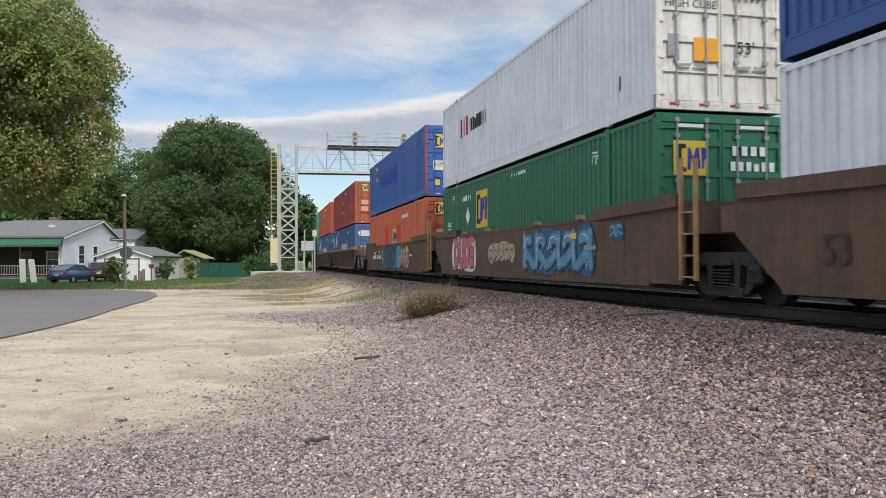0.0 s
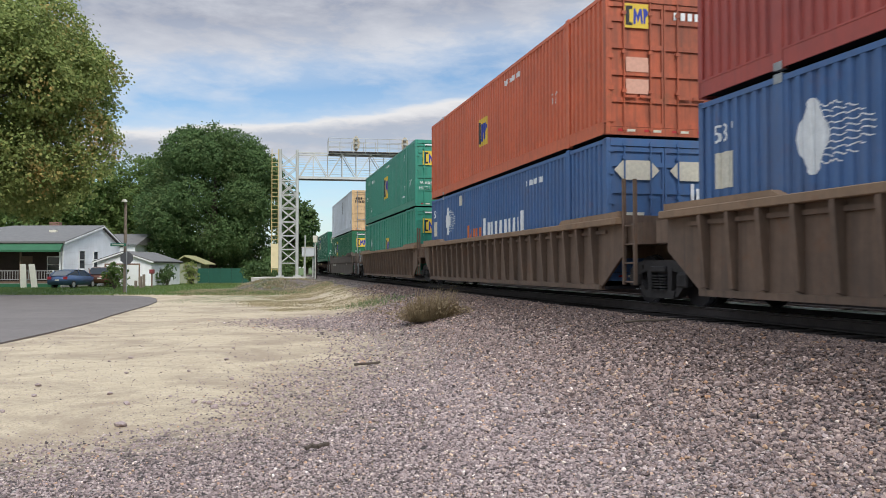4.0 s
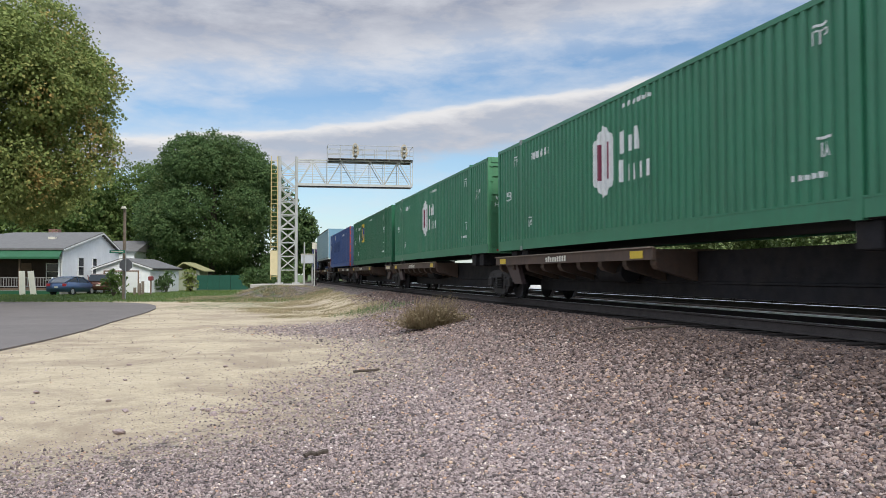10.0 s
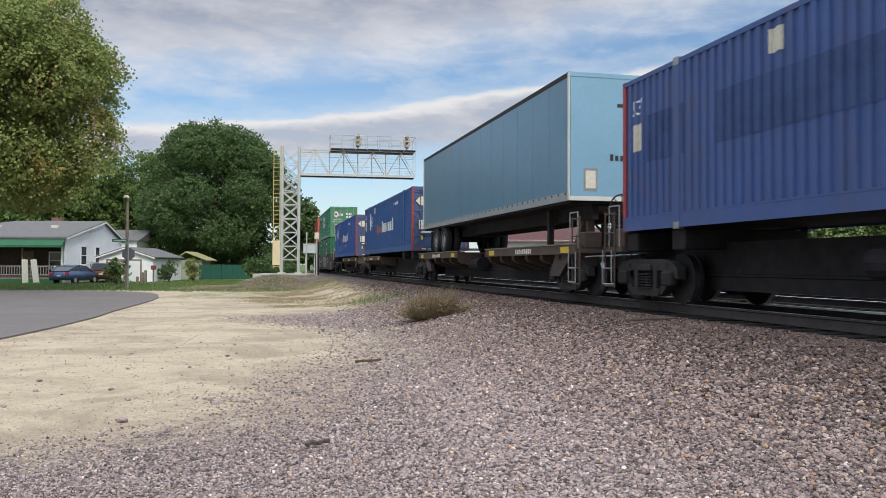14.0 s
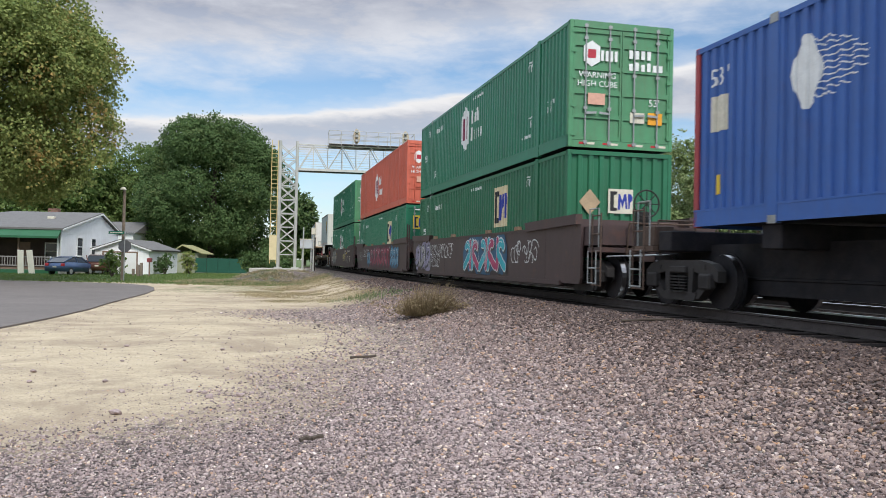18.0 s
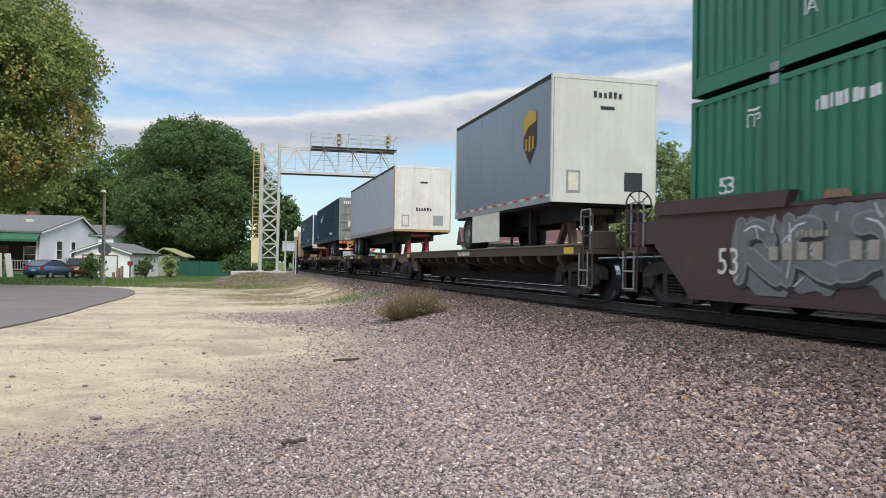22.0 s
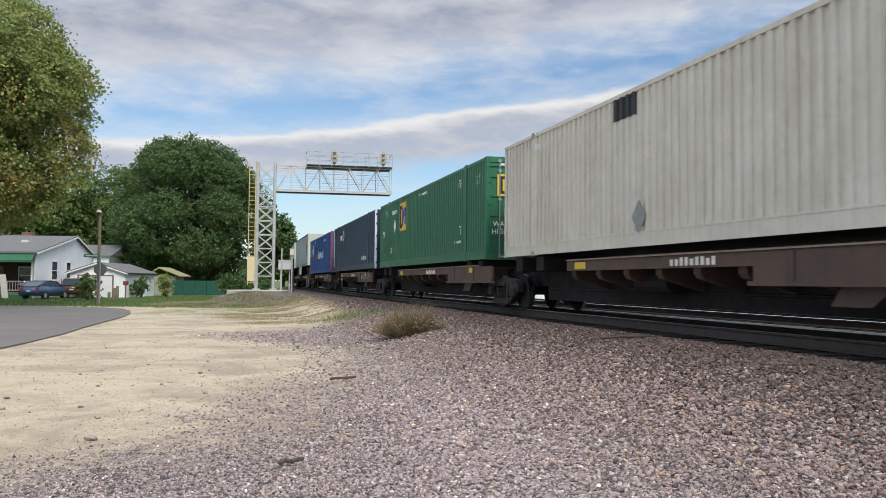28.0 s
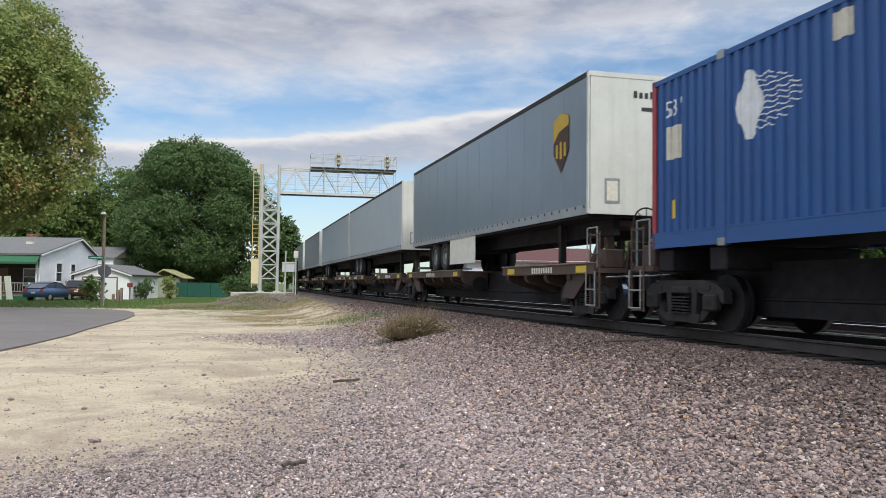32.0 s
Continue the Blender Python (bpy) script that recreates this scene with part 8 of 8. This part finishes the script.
# ---- loose stone ----
def stone_material(name, tint):
    m = bpy.data.materials.new(name)
    m.use_nodes = True
    t = m.node_tree
    b = t.nodes["Principled BSDF"]
    ge = t.nodes.new("ShaderNodeNewGeometry")
    r = ge.outputs["Random Per Island"]
    c = ramp_node(t, r, [(0.0, (0.07, 0.059, 0.060)), (0.15, (0.18, 0.152, 0.150)), (0.5, (0.31, 0.262, 0.250)), (0.78, (0.37, 0.325, 0.312)), (0.93, (0.50, 0.44, 0.40)),
                         (0.96, (0.46, 0.30, 0.18)), (0.985, (0.60, 0.52, 0.40)), (1.0, (0.80, 0.78, 0.74))])
    n = noise_node(t, ge.outputs["Position"], 55, 4, 0.65)
    c = mix_node(t, 1.0, c, ramp_node(t, n, [(0.3, grey(0.72)), (0.7, grey(1.18))]), "MULTIPLY")
    c = mix_node(t, 1.0, c, tint, "MULTIPLY")
    t.links.new(c, b.inputs["Base Color"])
    b.inputs["Roughness"].default_value = 0.85
    bn = t.nodes.new("ShaderNodeBump")
    bn.inputs["Strength"].default_value = 0.4
    bn.inputs["Distance"].default_value = 0.008
    t.links.new(n, bn.inputs["Height"])
    t.links.new(bn.outputs[0], b.inputs["Normal"])
    return m


STONE = stone_material("crushed_stone", (1.13, 1.03, 1.02))
STONE_BROWN = stone_material("rust_dusted_stone", (0.90, 0.77, 0.72))
# brake dust, with the shade beside the train put into the tint
STONE_DARK = stone_material("dusty_shaded_stone", (0.42, 0.335, 0.30))


def stone_shapes(k=8, seed=5):
    rng = np.random.default_rng(seed)
    bm = bmesh.new()
    bmesh.ops.create_icosphere(bm, subdivisions=1, radius=1.0)
    v = np.array([x.co[:] for x in bm.verts])
    f = np.array([[x.index for x in p.verts] for p in bm.faces])
    bm.free()
    out = []
    for i in range(k):
        w = v * rng.uniform(0.72, 1.18, (len(v), 1)) + rng.normal(0, 0.10, v.shape)
        w[:, 0] *= rng.uniform(0.9, 1.5)
        w[:, 2] *= rng.uniform(0.5, 0.85)
        out.append(w)
    return out, f


def scatter_stones(name, x, y, size, seed, label, mat, sink=0.25):
    rng = np.random.default_rng(seed)
    shapes, f = stone_shapes()
    n = len(x)
    z = ground_z(x, y)
    kind = rng.integers(0, len(shapes), n)
    a = rng.uniform(0, 2 * np.pi, n)
    tl = rng.normal(0, 0.45, n)
    tm = rng.normal(0, 0.45, n)
    base = np.stack(shapes)[kind]                                 # n, 12, 3
    ca, sa = np.cos(tl)[:, None], np.sin(tl)[:, None]
    p = base.copy()
    p[:, :, 1], p[:, :, 2] = base[:, :, 1] * ca - base[:, :, 2] * sa, base[:, :, 1] * sa + base[:, :, 2] * ca
    q = p.copy()
    ca, sa = np.cos(tm)[:, None], np.sin(tm)[:, None]
    q[:, :, 0], q[:, :, 2] = p[:, :, 0] * ca - p[:, :, 2] * sa, p[:, :, 0] * sa + p[:, :, 2] * ca
    ca, sa = np.cos(a)[:, None], np.sin(a)[:, None]
    p = q.copy()
    p[:, :, 0], p[:, :, 1] = q[:, :, 0] * ca - q[:, :, 1] * sa, q[:, :, 0] * sa + q[:, :, 1] * ca
    p *= (size / 2)[:, None, None]
    p[:, :, 0] += x[:, None]
    p[:, :, 1] += y[:, None]
    p[:, :, 2] += (z + size * (0.5 - sink) * 0.7)[:, None]
    nv = p.shape[1]
    faces = (f[None] + (np.arange(n) * nv)[:, None, None]).reshape(-1, 3)
    me = raw_mesh(name, p.reshape(-1, 3), faces, mat)
    return tagged(new(name, me), label, "gravel", kind="stuff")


def build_stones():
    rng = np.random.default_rng(11)
    xs, ys, ss = [], [], []
    for y0, y1, dens, lo, hi in ((4.6, 6.2, 2300, 0.014, 0.036), (6.2, 8.0, 1700, 0.016, 0.040), (8.0, 10, 1100, 0.020, 0.046), (10, 13, 800, 0.024, 0.052), (13, 18, 400, 0.032, 0.062), (18, 26, 170, 0.042, 0.075), (26, 42, 60, 0.05, 0.085)):
        x0, x1 = -0.62 * y1, min(0.62 * y1, 6.5)
        n = int(dens * (x1 - x0) * (y1 - y0))
        x, y = rng.uniform(x0, x1, n), rng.uniform(y0, y1, n)
        d = beside(x, y)
        s, g, c, dust = cover_masks(x, y)
        lump = 0.5 + 0.5 * np.sin(x * 2.3 + 1.7 * np.sin(y * 1.9)) * np.sin(y * 2.6 + x)
        keep = (d > 1.42) & (np.abs(x) < 0.60 * y + 0.3) & (rng.random(n) < np.clip(1.05 * (1 - s) ** 2.3 + 0.2 * (lump - 0.5) * (s > 0.1) * (1 - s), 0.035, 1) * np.clip(1 - g * 1.3, 0.1, 1))
        rim_x = np.interp(y, (3, 17, 27, 34.6, 41.8, 45.9, 47.4), (-9.6, -9.3, -11.05, -12.5, -14.7, -17.4, -30))
        keep &= (x > rim_x) | (y > 48)
        # the stones grow coarser towards the rails, and lie fewer to the metre
        k = np.interp(d + rng.normal(0, 0.5, n), (3.5, 5.2, 6.6, 8.0), (1.55, 1.45, 1.15, 0.95))
        k = 1 + (k - 1) * np.interp(y, (8, 14), (1.0, 0.15))
        keep &= rng.random(n) < 1.25 / k ** 1.2
        xs.append(x[keep])
        ys.append(y[keep])
        ss.append((lo + (hi - lo) * rng.random(keep.sum()) ** 1.6) * np.where(s[keep] > 0.55, 0.6, 1.0) * k[keep])
    x, y, s = np.concatenate(xs), np.concatenate(ys), np.concatenate(ss)
    dd = beside(x, y) + np.random.default_rng(2).normal(0, 0.55, len(x))
    near, dusty_shaded = dd < 4.9, dd < 3.2
    scatter_stones("track_ballast", x[dusty_shaded], y[dusty_shaded], s[dusty_shaded], 20, "dark brown dust-stained ballast along the rails, darkened for the train's shade", STONE_DARK)
    near &= ~dusty_shaded
    scatter_stones("ballast", x[near], y[near], s[near], 21, "grey-brown crushed stone ballast beside the track", STONE_BROWN)
    scatter_stones("gravel", x[dd >= 4.9], y[dd >= 4.9], s[dd >= 4.9] * 0.92, 22, "loose grey and pinkish gravel strewn over the yard", STONE)
    # a few bigger loose stones on the sand
    rng = random.Random(8)
    spots = [(-3.27, 8.3, 0.11), (-2.62, 9.35, 0.10), (-2.95, 9.7, 0.09), (-2.75, 9.62, 0.08), (-2.3, 9.5, 0.09), (-2.2, 9.7, 0.07), (0.0, 0.0, 0)]
    shapes, f = stone_shapes(6, 9)
    for i, (x, y, s) in enumerate(spots[:-1] + [(rng.uniform(-6, -1.5), rng.uniform(9, 17), rng.uniform(0.05, 0.09)) for _ in range(26)]):
        me = raw_mesh("stone", shapes[i % 6] * s / 2, f, STONE)
        o = tagged(new("stone", me), "small dark loose stone lying on sand", "stone", "loose stones")
        o.matrix_basis = pose(x, y, float(ground_z(x, y)[0]) + s * 0.2, 0, 0, i * 50)


build_stones()


def twig(x, y, l, rz, seed):
    rng = random.Random(seed)
    t = tagged(new("stick"), "dark broken stick lying on the gravel", "stick")
    bm = bmesh.new()
    p = Vector((-l / 2, 0, 0.02))
    for i in range(4):
        q = p + Vector((l / 4, rng.uniform(-0.04, 0.04), rng.uniform(-0.008, 0.02)))
        rod(bm, p, q, 0.022, 6, 0.018)
        p = q
    me = bpy.data.meshes.new("stick")
    bm.to_mesh(me)
    bm.free()
    me.materials.append(BARK)
    t2 = part("wood", me, None, t)
    t.matrix_basis = pose(x, y, float(ground_z(x, y)[0]) + 0.025, 0, 0, rz)


twig(-1.22, 13.2, 0.42, 8, 1)
twig(-1.08, 7.05, 0.2, 10, 2)
twig(3.3, 13.0, 0.9, 20, 3)


# ---- weeds and grass ----
def blades(name, x, y, h, w, mat, seed, label, lean=0.35):
    rng = np.random.default_rng(seed)
    n = len(x)
    z = ground_z(x, y)
    a = rng.uniform(0, 2 * np.pi, n)
    ln = rng.normal(0, lean, (n, 2)) * h[:, None]
    b0 = np.stack([x - np.cos(a) * w, y - np.sin(a) * w, z - 0.02], 1)
    b1 = np.stack([x + np.cos(a) * w, y + np.sin(a) * w, z - 0.02], 1)
    m1 = np.stack([x + ln[:, 0] * 0.35 + np.cos(a) * w * 0.8, y + ln[:, 1] * 0.35 + np.sin(a) * w * 0.8, z + h * 0.6], 1)
    m0 = np.stack([x + ln[:, 0] * 0.35 - np.cos(a) * w * 0.8, y + ln[:, 1] * 0.35 - np.sin(a) * w * 0.8, z + h * 0.6], 1)
    t0 = np.stack([x + ln[:, 0], y + ln[:, 1], z + h], 1)
    v = np.stack([b0, b1, m1, m0, t0], 1).reshape(-1, 3)
    k = (np.arange(n) * 5)[:, None]
    tri = np.concatenate([k + [0, 1, 2], k + [0, 2, 3], k + [3, 2, 4]], 1).reshape(-1, 3)
    return tagged(new(name, raw_mesh(name, v, tri, mat)), label, "grass", kind="stuff")


def build_weeds():
    rng = np.random.default_rng(31)
    # lawn beyond the street
    n = 26000
    x, y = rng.uniform(-46, -9, n), rng.uniform(47.6, 82, n)
    ok = (beside(x, y) > 6) & ~((x < -31) & (y > 67)) & (np.hypot(x + 11.5, y - 60.5) > 6)
    x, y = x[ok], y[ok]
    blades("lawn_grass", x, y, rng.uniform(0.03, 0.12, len(x)), np.full(len(x), 0.03), LEAF_LIGHT, 1, "green lawn grass along the street")
    # dry tufts on the sand towards the bridge
    cx = np.array([-1.7, -2.6, -3.4, -4.6, -5.4, -6.6, -8.0, -9.2, -3.9, -7.2, -2.3, -10.4, -9.6, -7.6])
    cy = np.array([27.5, 29.0, 30.5, 31.5, 36.0, 38.0, 41.0, 44.0, 35.0, 47.0, 33.0, 50.0, 54.0, 52.0])
    cx = np.concatenate([cx, rng.uniform(-17.0, -7.5, 90), rng.uniform(-9.5, -2.5, 80)])
    cy = np.concatenate([cy, rng.uniform(47, 59, 90), rng.uniform(30, 50, 80)])
    k = rng.integers(0, len(cx), 30000)
    sd = rng.uniform(0.12, 0.7, len(cx))[k]
    x, y = cx[k] + rng.normal(0, 1, 30000) * sd, cy[k] + rng.normal(0, 1, 30000) * sd * 0.6
    ok = beside(x, y) > 3.0
    x, y = x[ok], y[ok]
    tall = np.interp(y, (28, 46, 56), (0.07, 0.13, 0.24))
    blades("dry_grass", x, y, rng.uniform(0.15, 0.75, len(x)) * tall, np.full(len(x), 0.014), STRAW, 2, "straw-coloured tufts of dry grass", 0.8)
    k = rng.integers(0, 3, 600)
    x, y = np.array([-2.4, -1.9, -3.1])[k] + rng.normal(0, 0.5, 600), np.array([29.4, 28.2, 30.2])[k] + rng.normal(0, 0.4, 600)
    gx, gy = rng.uniform(-17, -8, 60), rng.uniform(48, 59, 60)
    g = rng.integers(0, 60, 5000)
    x, y = np.concatenate([x, gx[g] + rng.normal(0, 0.5, 5000)]), np.concatenate([y, gy[g] + rng.normal(0, 0.3, 5000)])
    ok = beside(x, y) > 2.6
    x, y = x[ok], y[ok]
    blades("green_weed", x, y, rng.uniform(0.03, 0.16, len(x)), np.full(len(x), 0.012), LEAF_PALE, 3, "small green weeds on the gravel")
    # the tumbleweed-like clump at the foot of the ballast
    w = tagged(new("weed_clump"), "dry brown-green weed clump at the foot of the ballast", "weed")
    w.matrix_basis = pose(-0.36, 19.9, float(ground_z(-0.36, 19.9)[0])) @ Matrix.Diagonal((1.65, 1.3, 1.15, 1))
    r = random.Random(4)
    bm = bmesh.new()
    for i in range(1500):
        a, e = r.uniform(0, 2 * math.pi), r.uniform(0.15, 1.45)
        l = r.uniform(0.4, 1.0) * (0.62 + 0.25 * math.cos(a))
        p = Vector((r.uniform(-0.28, 0.28), r.uniform(-0.2, 0.2), 0))
        q = p + Vector((math.cos(a) * math.cos(e) * l, math.sin(a) * math.cos(e) * l, math.sin(e) * l * 1.0))
        s = Vector((-math.sin(a), math.cos(a), 0)) * 0.006
        bm.faces.new([bm.verts.new(c) for c in (p - s, p + s, q + s * 0.4, q - s * 0.4)])
    tagged(part("dry_stalk", bm, DRY, w), kind="stuff")
    blobs = [(r.uniform(-0.45, 0.45), r.uniform(-0.3, 0.3), r.uniform(0.15, 0.42), 0.38, 0.34, 0.26) for i in range(8)]
    leaf_cloud("foliage", DRY, blobs, 1300, 0.035, 77, w, 0.1, min_z=0.0)


build_weeds()


# ---- parked cars, pole, signs and small things by the street ----
TYRE = RUBBER
CAR_GLASS = glass("car_glass", (0.02, 0.025, 0.03))


def parked_car(label, m, paint, prof, roof, width, wheel_x, wheel_r, tail):
    """A car from its side outline (x, z): body, cabin glass, wheels, lamps. Its nose points to +x."""
    c = tagged(new("car"), label, "car")
    c.matrix_basis = m
    h = width / 2
    bm = bmesh.new()
    prism(bm, prof, -h, h)
    bmesh.ops.bevel(bm, geom=[e for e in bm.edges], offset=0.05, segments=2, affect="EDGES")
    part("body", bm, paint, c, smooth=True)
    bm = bmesh.new()
    lo = [(x, z) for x, z in roof]
    vs0 = [bm.verts.new((x, -h * (0.94 if i in (0, len(lo) - 1) else 0.76), z)) for i, (x, z) in enumerate(lo)]
    vs1 = [bm.verts.new((x, h * (0.94 if i in (0, len(lo) - 1) else 0.76), z)) for i, (x, z) in enumerate(lo)]
    bm.faces.new(vs0)
    bm.faces.new(vs1[::-1])
    for i in range(len(lo)):
        j = (i + 1) % len(lo)
        bm.faces.new((vs0[j], vs0[i], vs1[i], vs1[j]))
    bmesh.ops.recalc_face_normals(bm, faces=bm.faces)
    part("window", bm, CAR_GLASS, c)
    top = [p for p in lo[1:-1]]
    bm = bmesh.new()
    for (x0, z0), (x1, z1) in zip(top, top[1:]):
        v = [bm.verts.new(q) for q in ((x0, -h * 0.77, z0 + 0.015), (x1, -h * 0.77, z1 + 0.015), (x1, h * 0.77, z1 + 0.015), (x0, h * 0.77, z0 + 0.015))]
        bm.faces.new(v)
    part("roof_panel", bm, paint, c)
    for (x0, z0), (x1, z1), in ((lo[0], lo[1]), (lo[-2], lo[-1]), ((0.5 * (lo[0][0] + lo[-1][0]), lo[0][1]), (0.5 * (lo[1][0] + lo[-2][0]), lo[1][1]))):
        for s in (1, -1):
            part("pillar", bar(bmesh.new(), (x0, s * h * 0.945, z0), (x1, s * h * 0.77, z1), 0.07), paint, c)
    for x in wheel_x:
        for s in (1, -1):
            bm = bmesh.new()
            bmesh.ops.create_cone(bm, cap_ends=True, segments=24, radius1=wheel_r, radius2=wheel_r, depth=0.2, matrix=Matrix.Translation((x, s * (h - 0.09), wheel_r)) @ Matrix.Rotation(radians(90), 4, "X"))
            w = part("wheel", bm, TYRE, c)
            bm = bmesh.new()
            bmesh.ops.create_cone(bm, cap_ends=True, segments=18, radius1=wheel_r * 0.64, radius2=wheel_r * 0.6, depth=0.03, matrix=Matrix.Translation((x, s * (h + 0.012), wheel_r)) @ Matrix.Rotation(radians(90), 4, "X"))
            part("rim", bm, RIM, w)
    xr = min(p[0] for p in prof)
    for s in (1, -1):
        part("tail_lamp", boxes((xr - 0.012, xr + 0.1, s * h * 0.78 - 0.16, s * h * 0.78 + 0.16, tail, tail + 0.22), bev=0.02), REFLECT_RED, c)
    part("number_plate", boxes((xr - 0.02, xr + 0.02, -0.16, 0.16, tail - 0.12, tail)), LABEL_WHITE, c)
    return c


BLUE_CAR = material("car_blue", (0.075, 0.120, 0.215), 0.3, 0.5, 0.04, 1)
ORANGE_CAR = material("car_orange", (0.13, 0.058, 0.040), 0.3, 0.4, 0.04, 1)
parked_car("steel-blue hatchback parked on the lawn edge", pose(-29.95, 66.0, GZ, 0, 0, 82), BLUE_CAR,
           [(-2.2, 0.3), (2.15, 0.22), (2.22, 0.55), (1.95, 0.78), (1.15, 0.95), (-1.9, 1.05), (-2.2, 0.85)],
           [(1.25, 0.92), (0.35, 1.42), (-0.35, 1.49), (-1.25, 1.38), (-2.05, 1.02)], 1.74, (-1.35, 1.35), 0.31, 0.72)
parked_car("copper-orange sport utility car parked before the garage", pose(-29.1, 69.6, GZ, 0, 0, 106), ORANGE_CAR,
           [(-2.25, 0.35), (2.2, 0.3), (2.25, 0.75), (1.95, 0.98), (1.2, 1.08), (-2.15, 1.12), (-2.28, 0.8)],
           [(1.25, 1.05), (0.5, 1.58), (-0.6, 1.68), (-1.75, 1.6), (-2.2, 1.1)], 1.84, (-1.36, 1.36), 0.36, 0.82)

WOOD_POLE = material("weathered_pole", (0.23, 0.18, 0.14), 0.9, 0, 0.25, 4, streak=0.3)


def street_furniture():
    gz = float(ground_z(-20.7, 53)[0])
    p = tagged(new("street_lamp"), "weathered wooden pole with a small lamp on top", "street lamp")
    p.matrix_basis = pose(-20.7, 53, gz)
    part("pole", rod(bmesh.new(), (0, 0, -0.3), (0, 0, 5.9), 0.115, 10, 0.09), WOOD_POLE, p)
    bm = bmesh.new()
    bmesh.ops.create_cone(bm, cap_ends=True, segments=14, radius1=0.2, radius2=0.1, depth=0.16, matrix=Matrix.Translation((0.0, -0.2, 6.0)))
    part("lamp_head", bm, LABEL_WHITE, p)
    part("bracket", bar(bmesh.new(), (0, 0, 5.85), (0, -0.25, 5.98), 0.06), GREY_GEAR, p)
    s = tagged(new("stop_sign"), "street sign post with an octagonal sign seen from behind", "sign")
    s.matrix_basis = pose(-20.45, 52.6, gz, 0, 0, 10)
    part("post", bar(bmesh.new(), (0, 0, -0.3), (0, 0, 3.25), 0.06), GREY_GEAR, s)
    bm = bmesh.new()
    prism(bm, [(0.42 * math.cos(radians(22.5 + 45 * i)), 2.25 + 0.42 * math.sin(radians(22.5 + 45 * i))) for i in range(8)], 0.035, 0.04)
    part("sign_plate", bm, material("sign_back", (0.12, 0.12, 0.13), 0.5, 0.5, 0.1), s)
    part("street_name_plate", boxes((-1.0, -0.05, -0.012, 0.012, 3.02, 3.2)), material("sign_green", (0.01, 0.16, 0.10), 0.5, 0, 0.05), s, "green street name plate")
    part("street_name_plate", boxes((0.05, 0.6, -0.012, 0.012, 3.0, 3.12)), material("sign_back2", (0.2, 0.22, 0.22), 0.5, 0.4, 0.1), s)
    part("name_bars", boxes((-0.9, -0.15, -0.016, -0.012, 3.08, 3.14)), LABEL_WHITE, s)
    # two pale boards leaning at the porch
    for x, ln in ((-33.9, 2), (-33.0, -4)):
        b = tagged(new("board"), "pale upright board leaning at the porch", "board", "leaning boards")
        b.matrix_basis = pose(x, 65.8, GZ, 8, ln, 0)
        part("panel", boxes((-0.24, 0.24, -0.04, 0.04, 0, 1.95), bev=0.01), material("pale_board", (0.82, 0.77, 0.66), 0.7, 0, 0.08, 2), b)
    m = tagged(new("mailbox"), "small red box on a post", "mailbox")
    m.matrix_basis = pose(-23.6, 66, GZ)
    part("post", boxes((-0.05, 0.05, -0.05, 0.05, -0.2, 1.15)), PORCH, m)
    part("box", boxes((-0.16, 0.16, -0.22, 0.22, 1.15, 1.5), bev=0.04), material("faded_red_box", (0.22, 0.04, 0.04), 0.6, 0, 0.1), m)
    for x, h in ((-24.2, 0.95), (-23.95, 1.1), (-24.6, 0.6)):
        q = tagged(new("garden_post"), "short weathered wooden garden post", "post")
        q.matrix_basis = pose(x, 65.2, GZ)
        part("stake", boxes((-0.09, 0.09, -0.09, 0.09, -0.2, h), bev=0.01), WOOD_POLE, q)


street_furniture()


def across_the_tracks():
    w = tagged(new("warehouse"), "low white building with a dark red roof across the tracks", "building")
    x0, x1, y0, y1 = 4.0, 15.5, 74.0, 84.0
    part("wall", boxes((x0, x1, y0, y1, -1.0, 3.0)), SIDING, w)
    bm = bmesh.new()
    prism(bm, [(y0 - 0.6, 2.8), ((y0 + y1) / 2, 4.4), (y1 + 0.6, 2.8)], x0 - 0.6, x1 + 0.6, "x")
    part("roof", bm, material("dark_red_roof", (0.10, 0.035, 0.03), 0.8, 0, 0.15), w)
    for i in range(4):
        x = x0 + 1.6 + i * 2.7
        part("window", boxes((x - 0.5, x + 0.5, y0 - 0.03, y0 - 0.005, 0.6, 1.9)), WGLASS, w)
    part("door", boxes((x1 - 1.6, x1 - 0.7, y0 - 0.04, y0 - 0.005, -0.9, 1.3)), PORCH, w)


across_the_tracks()

motions()
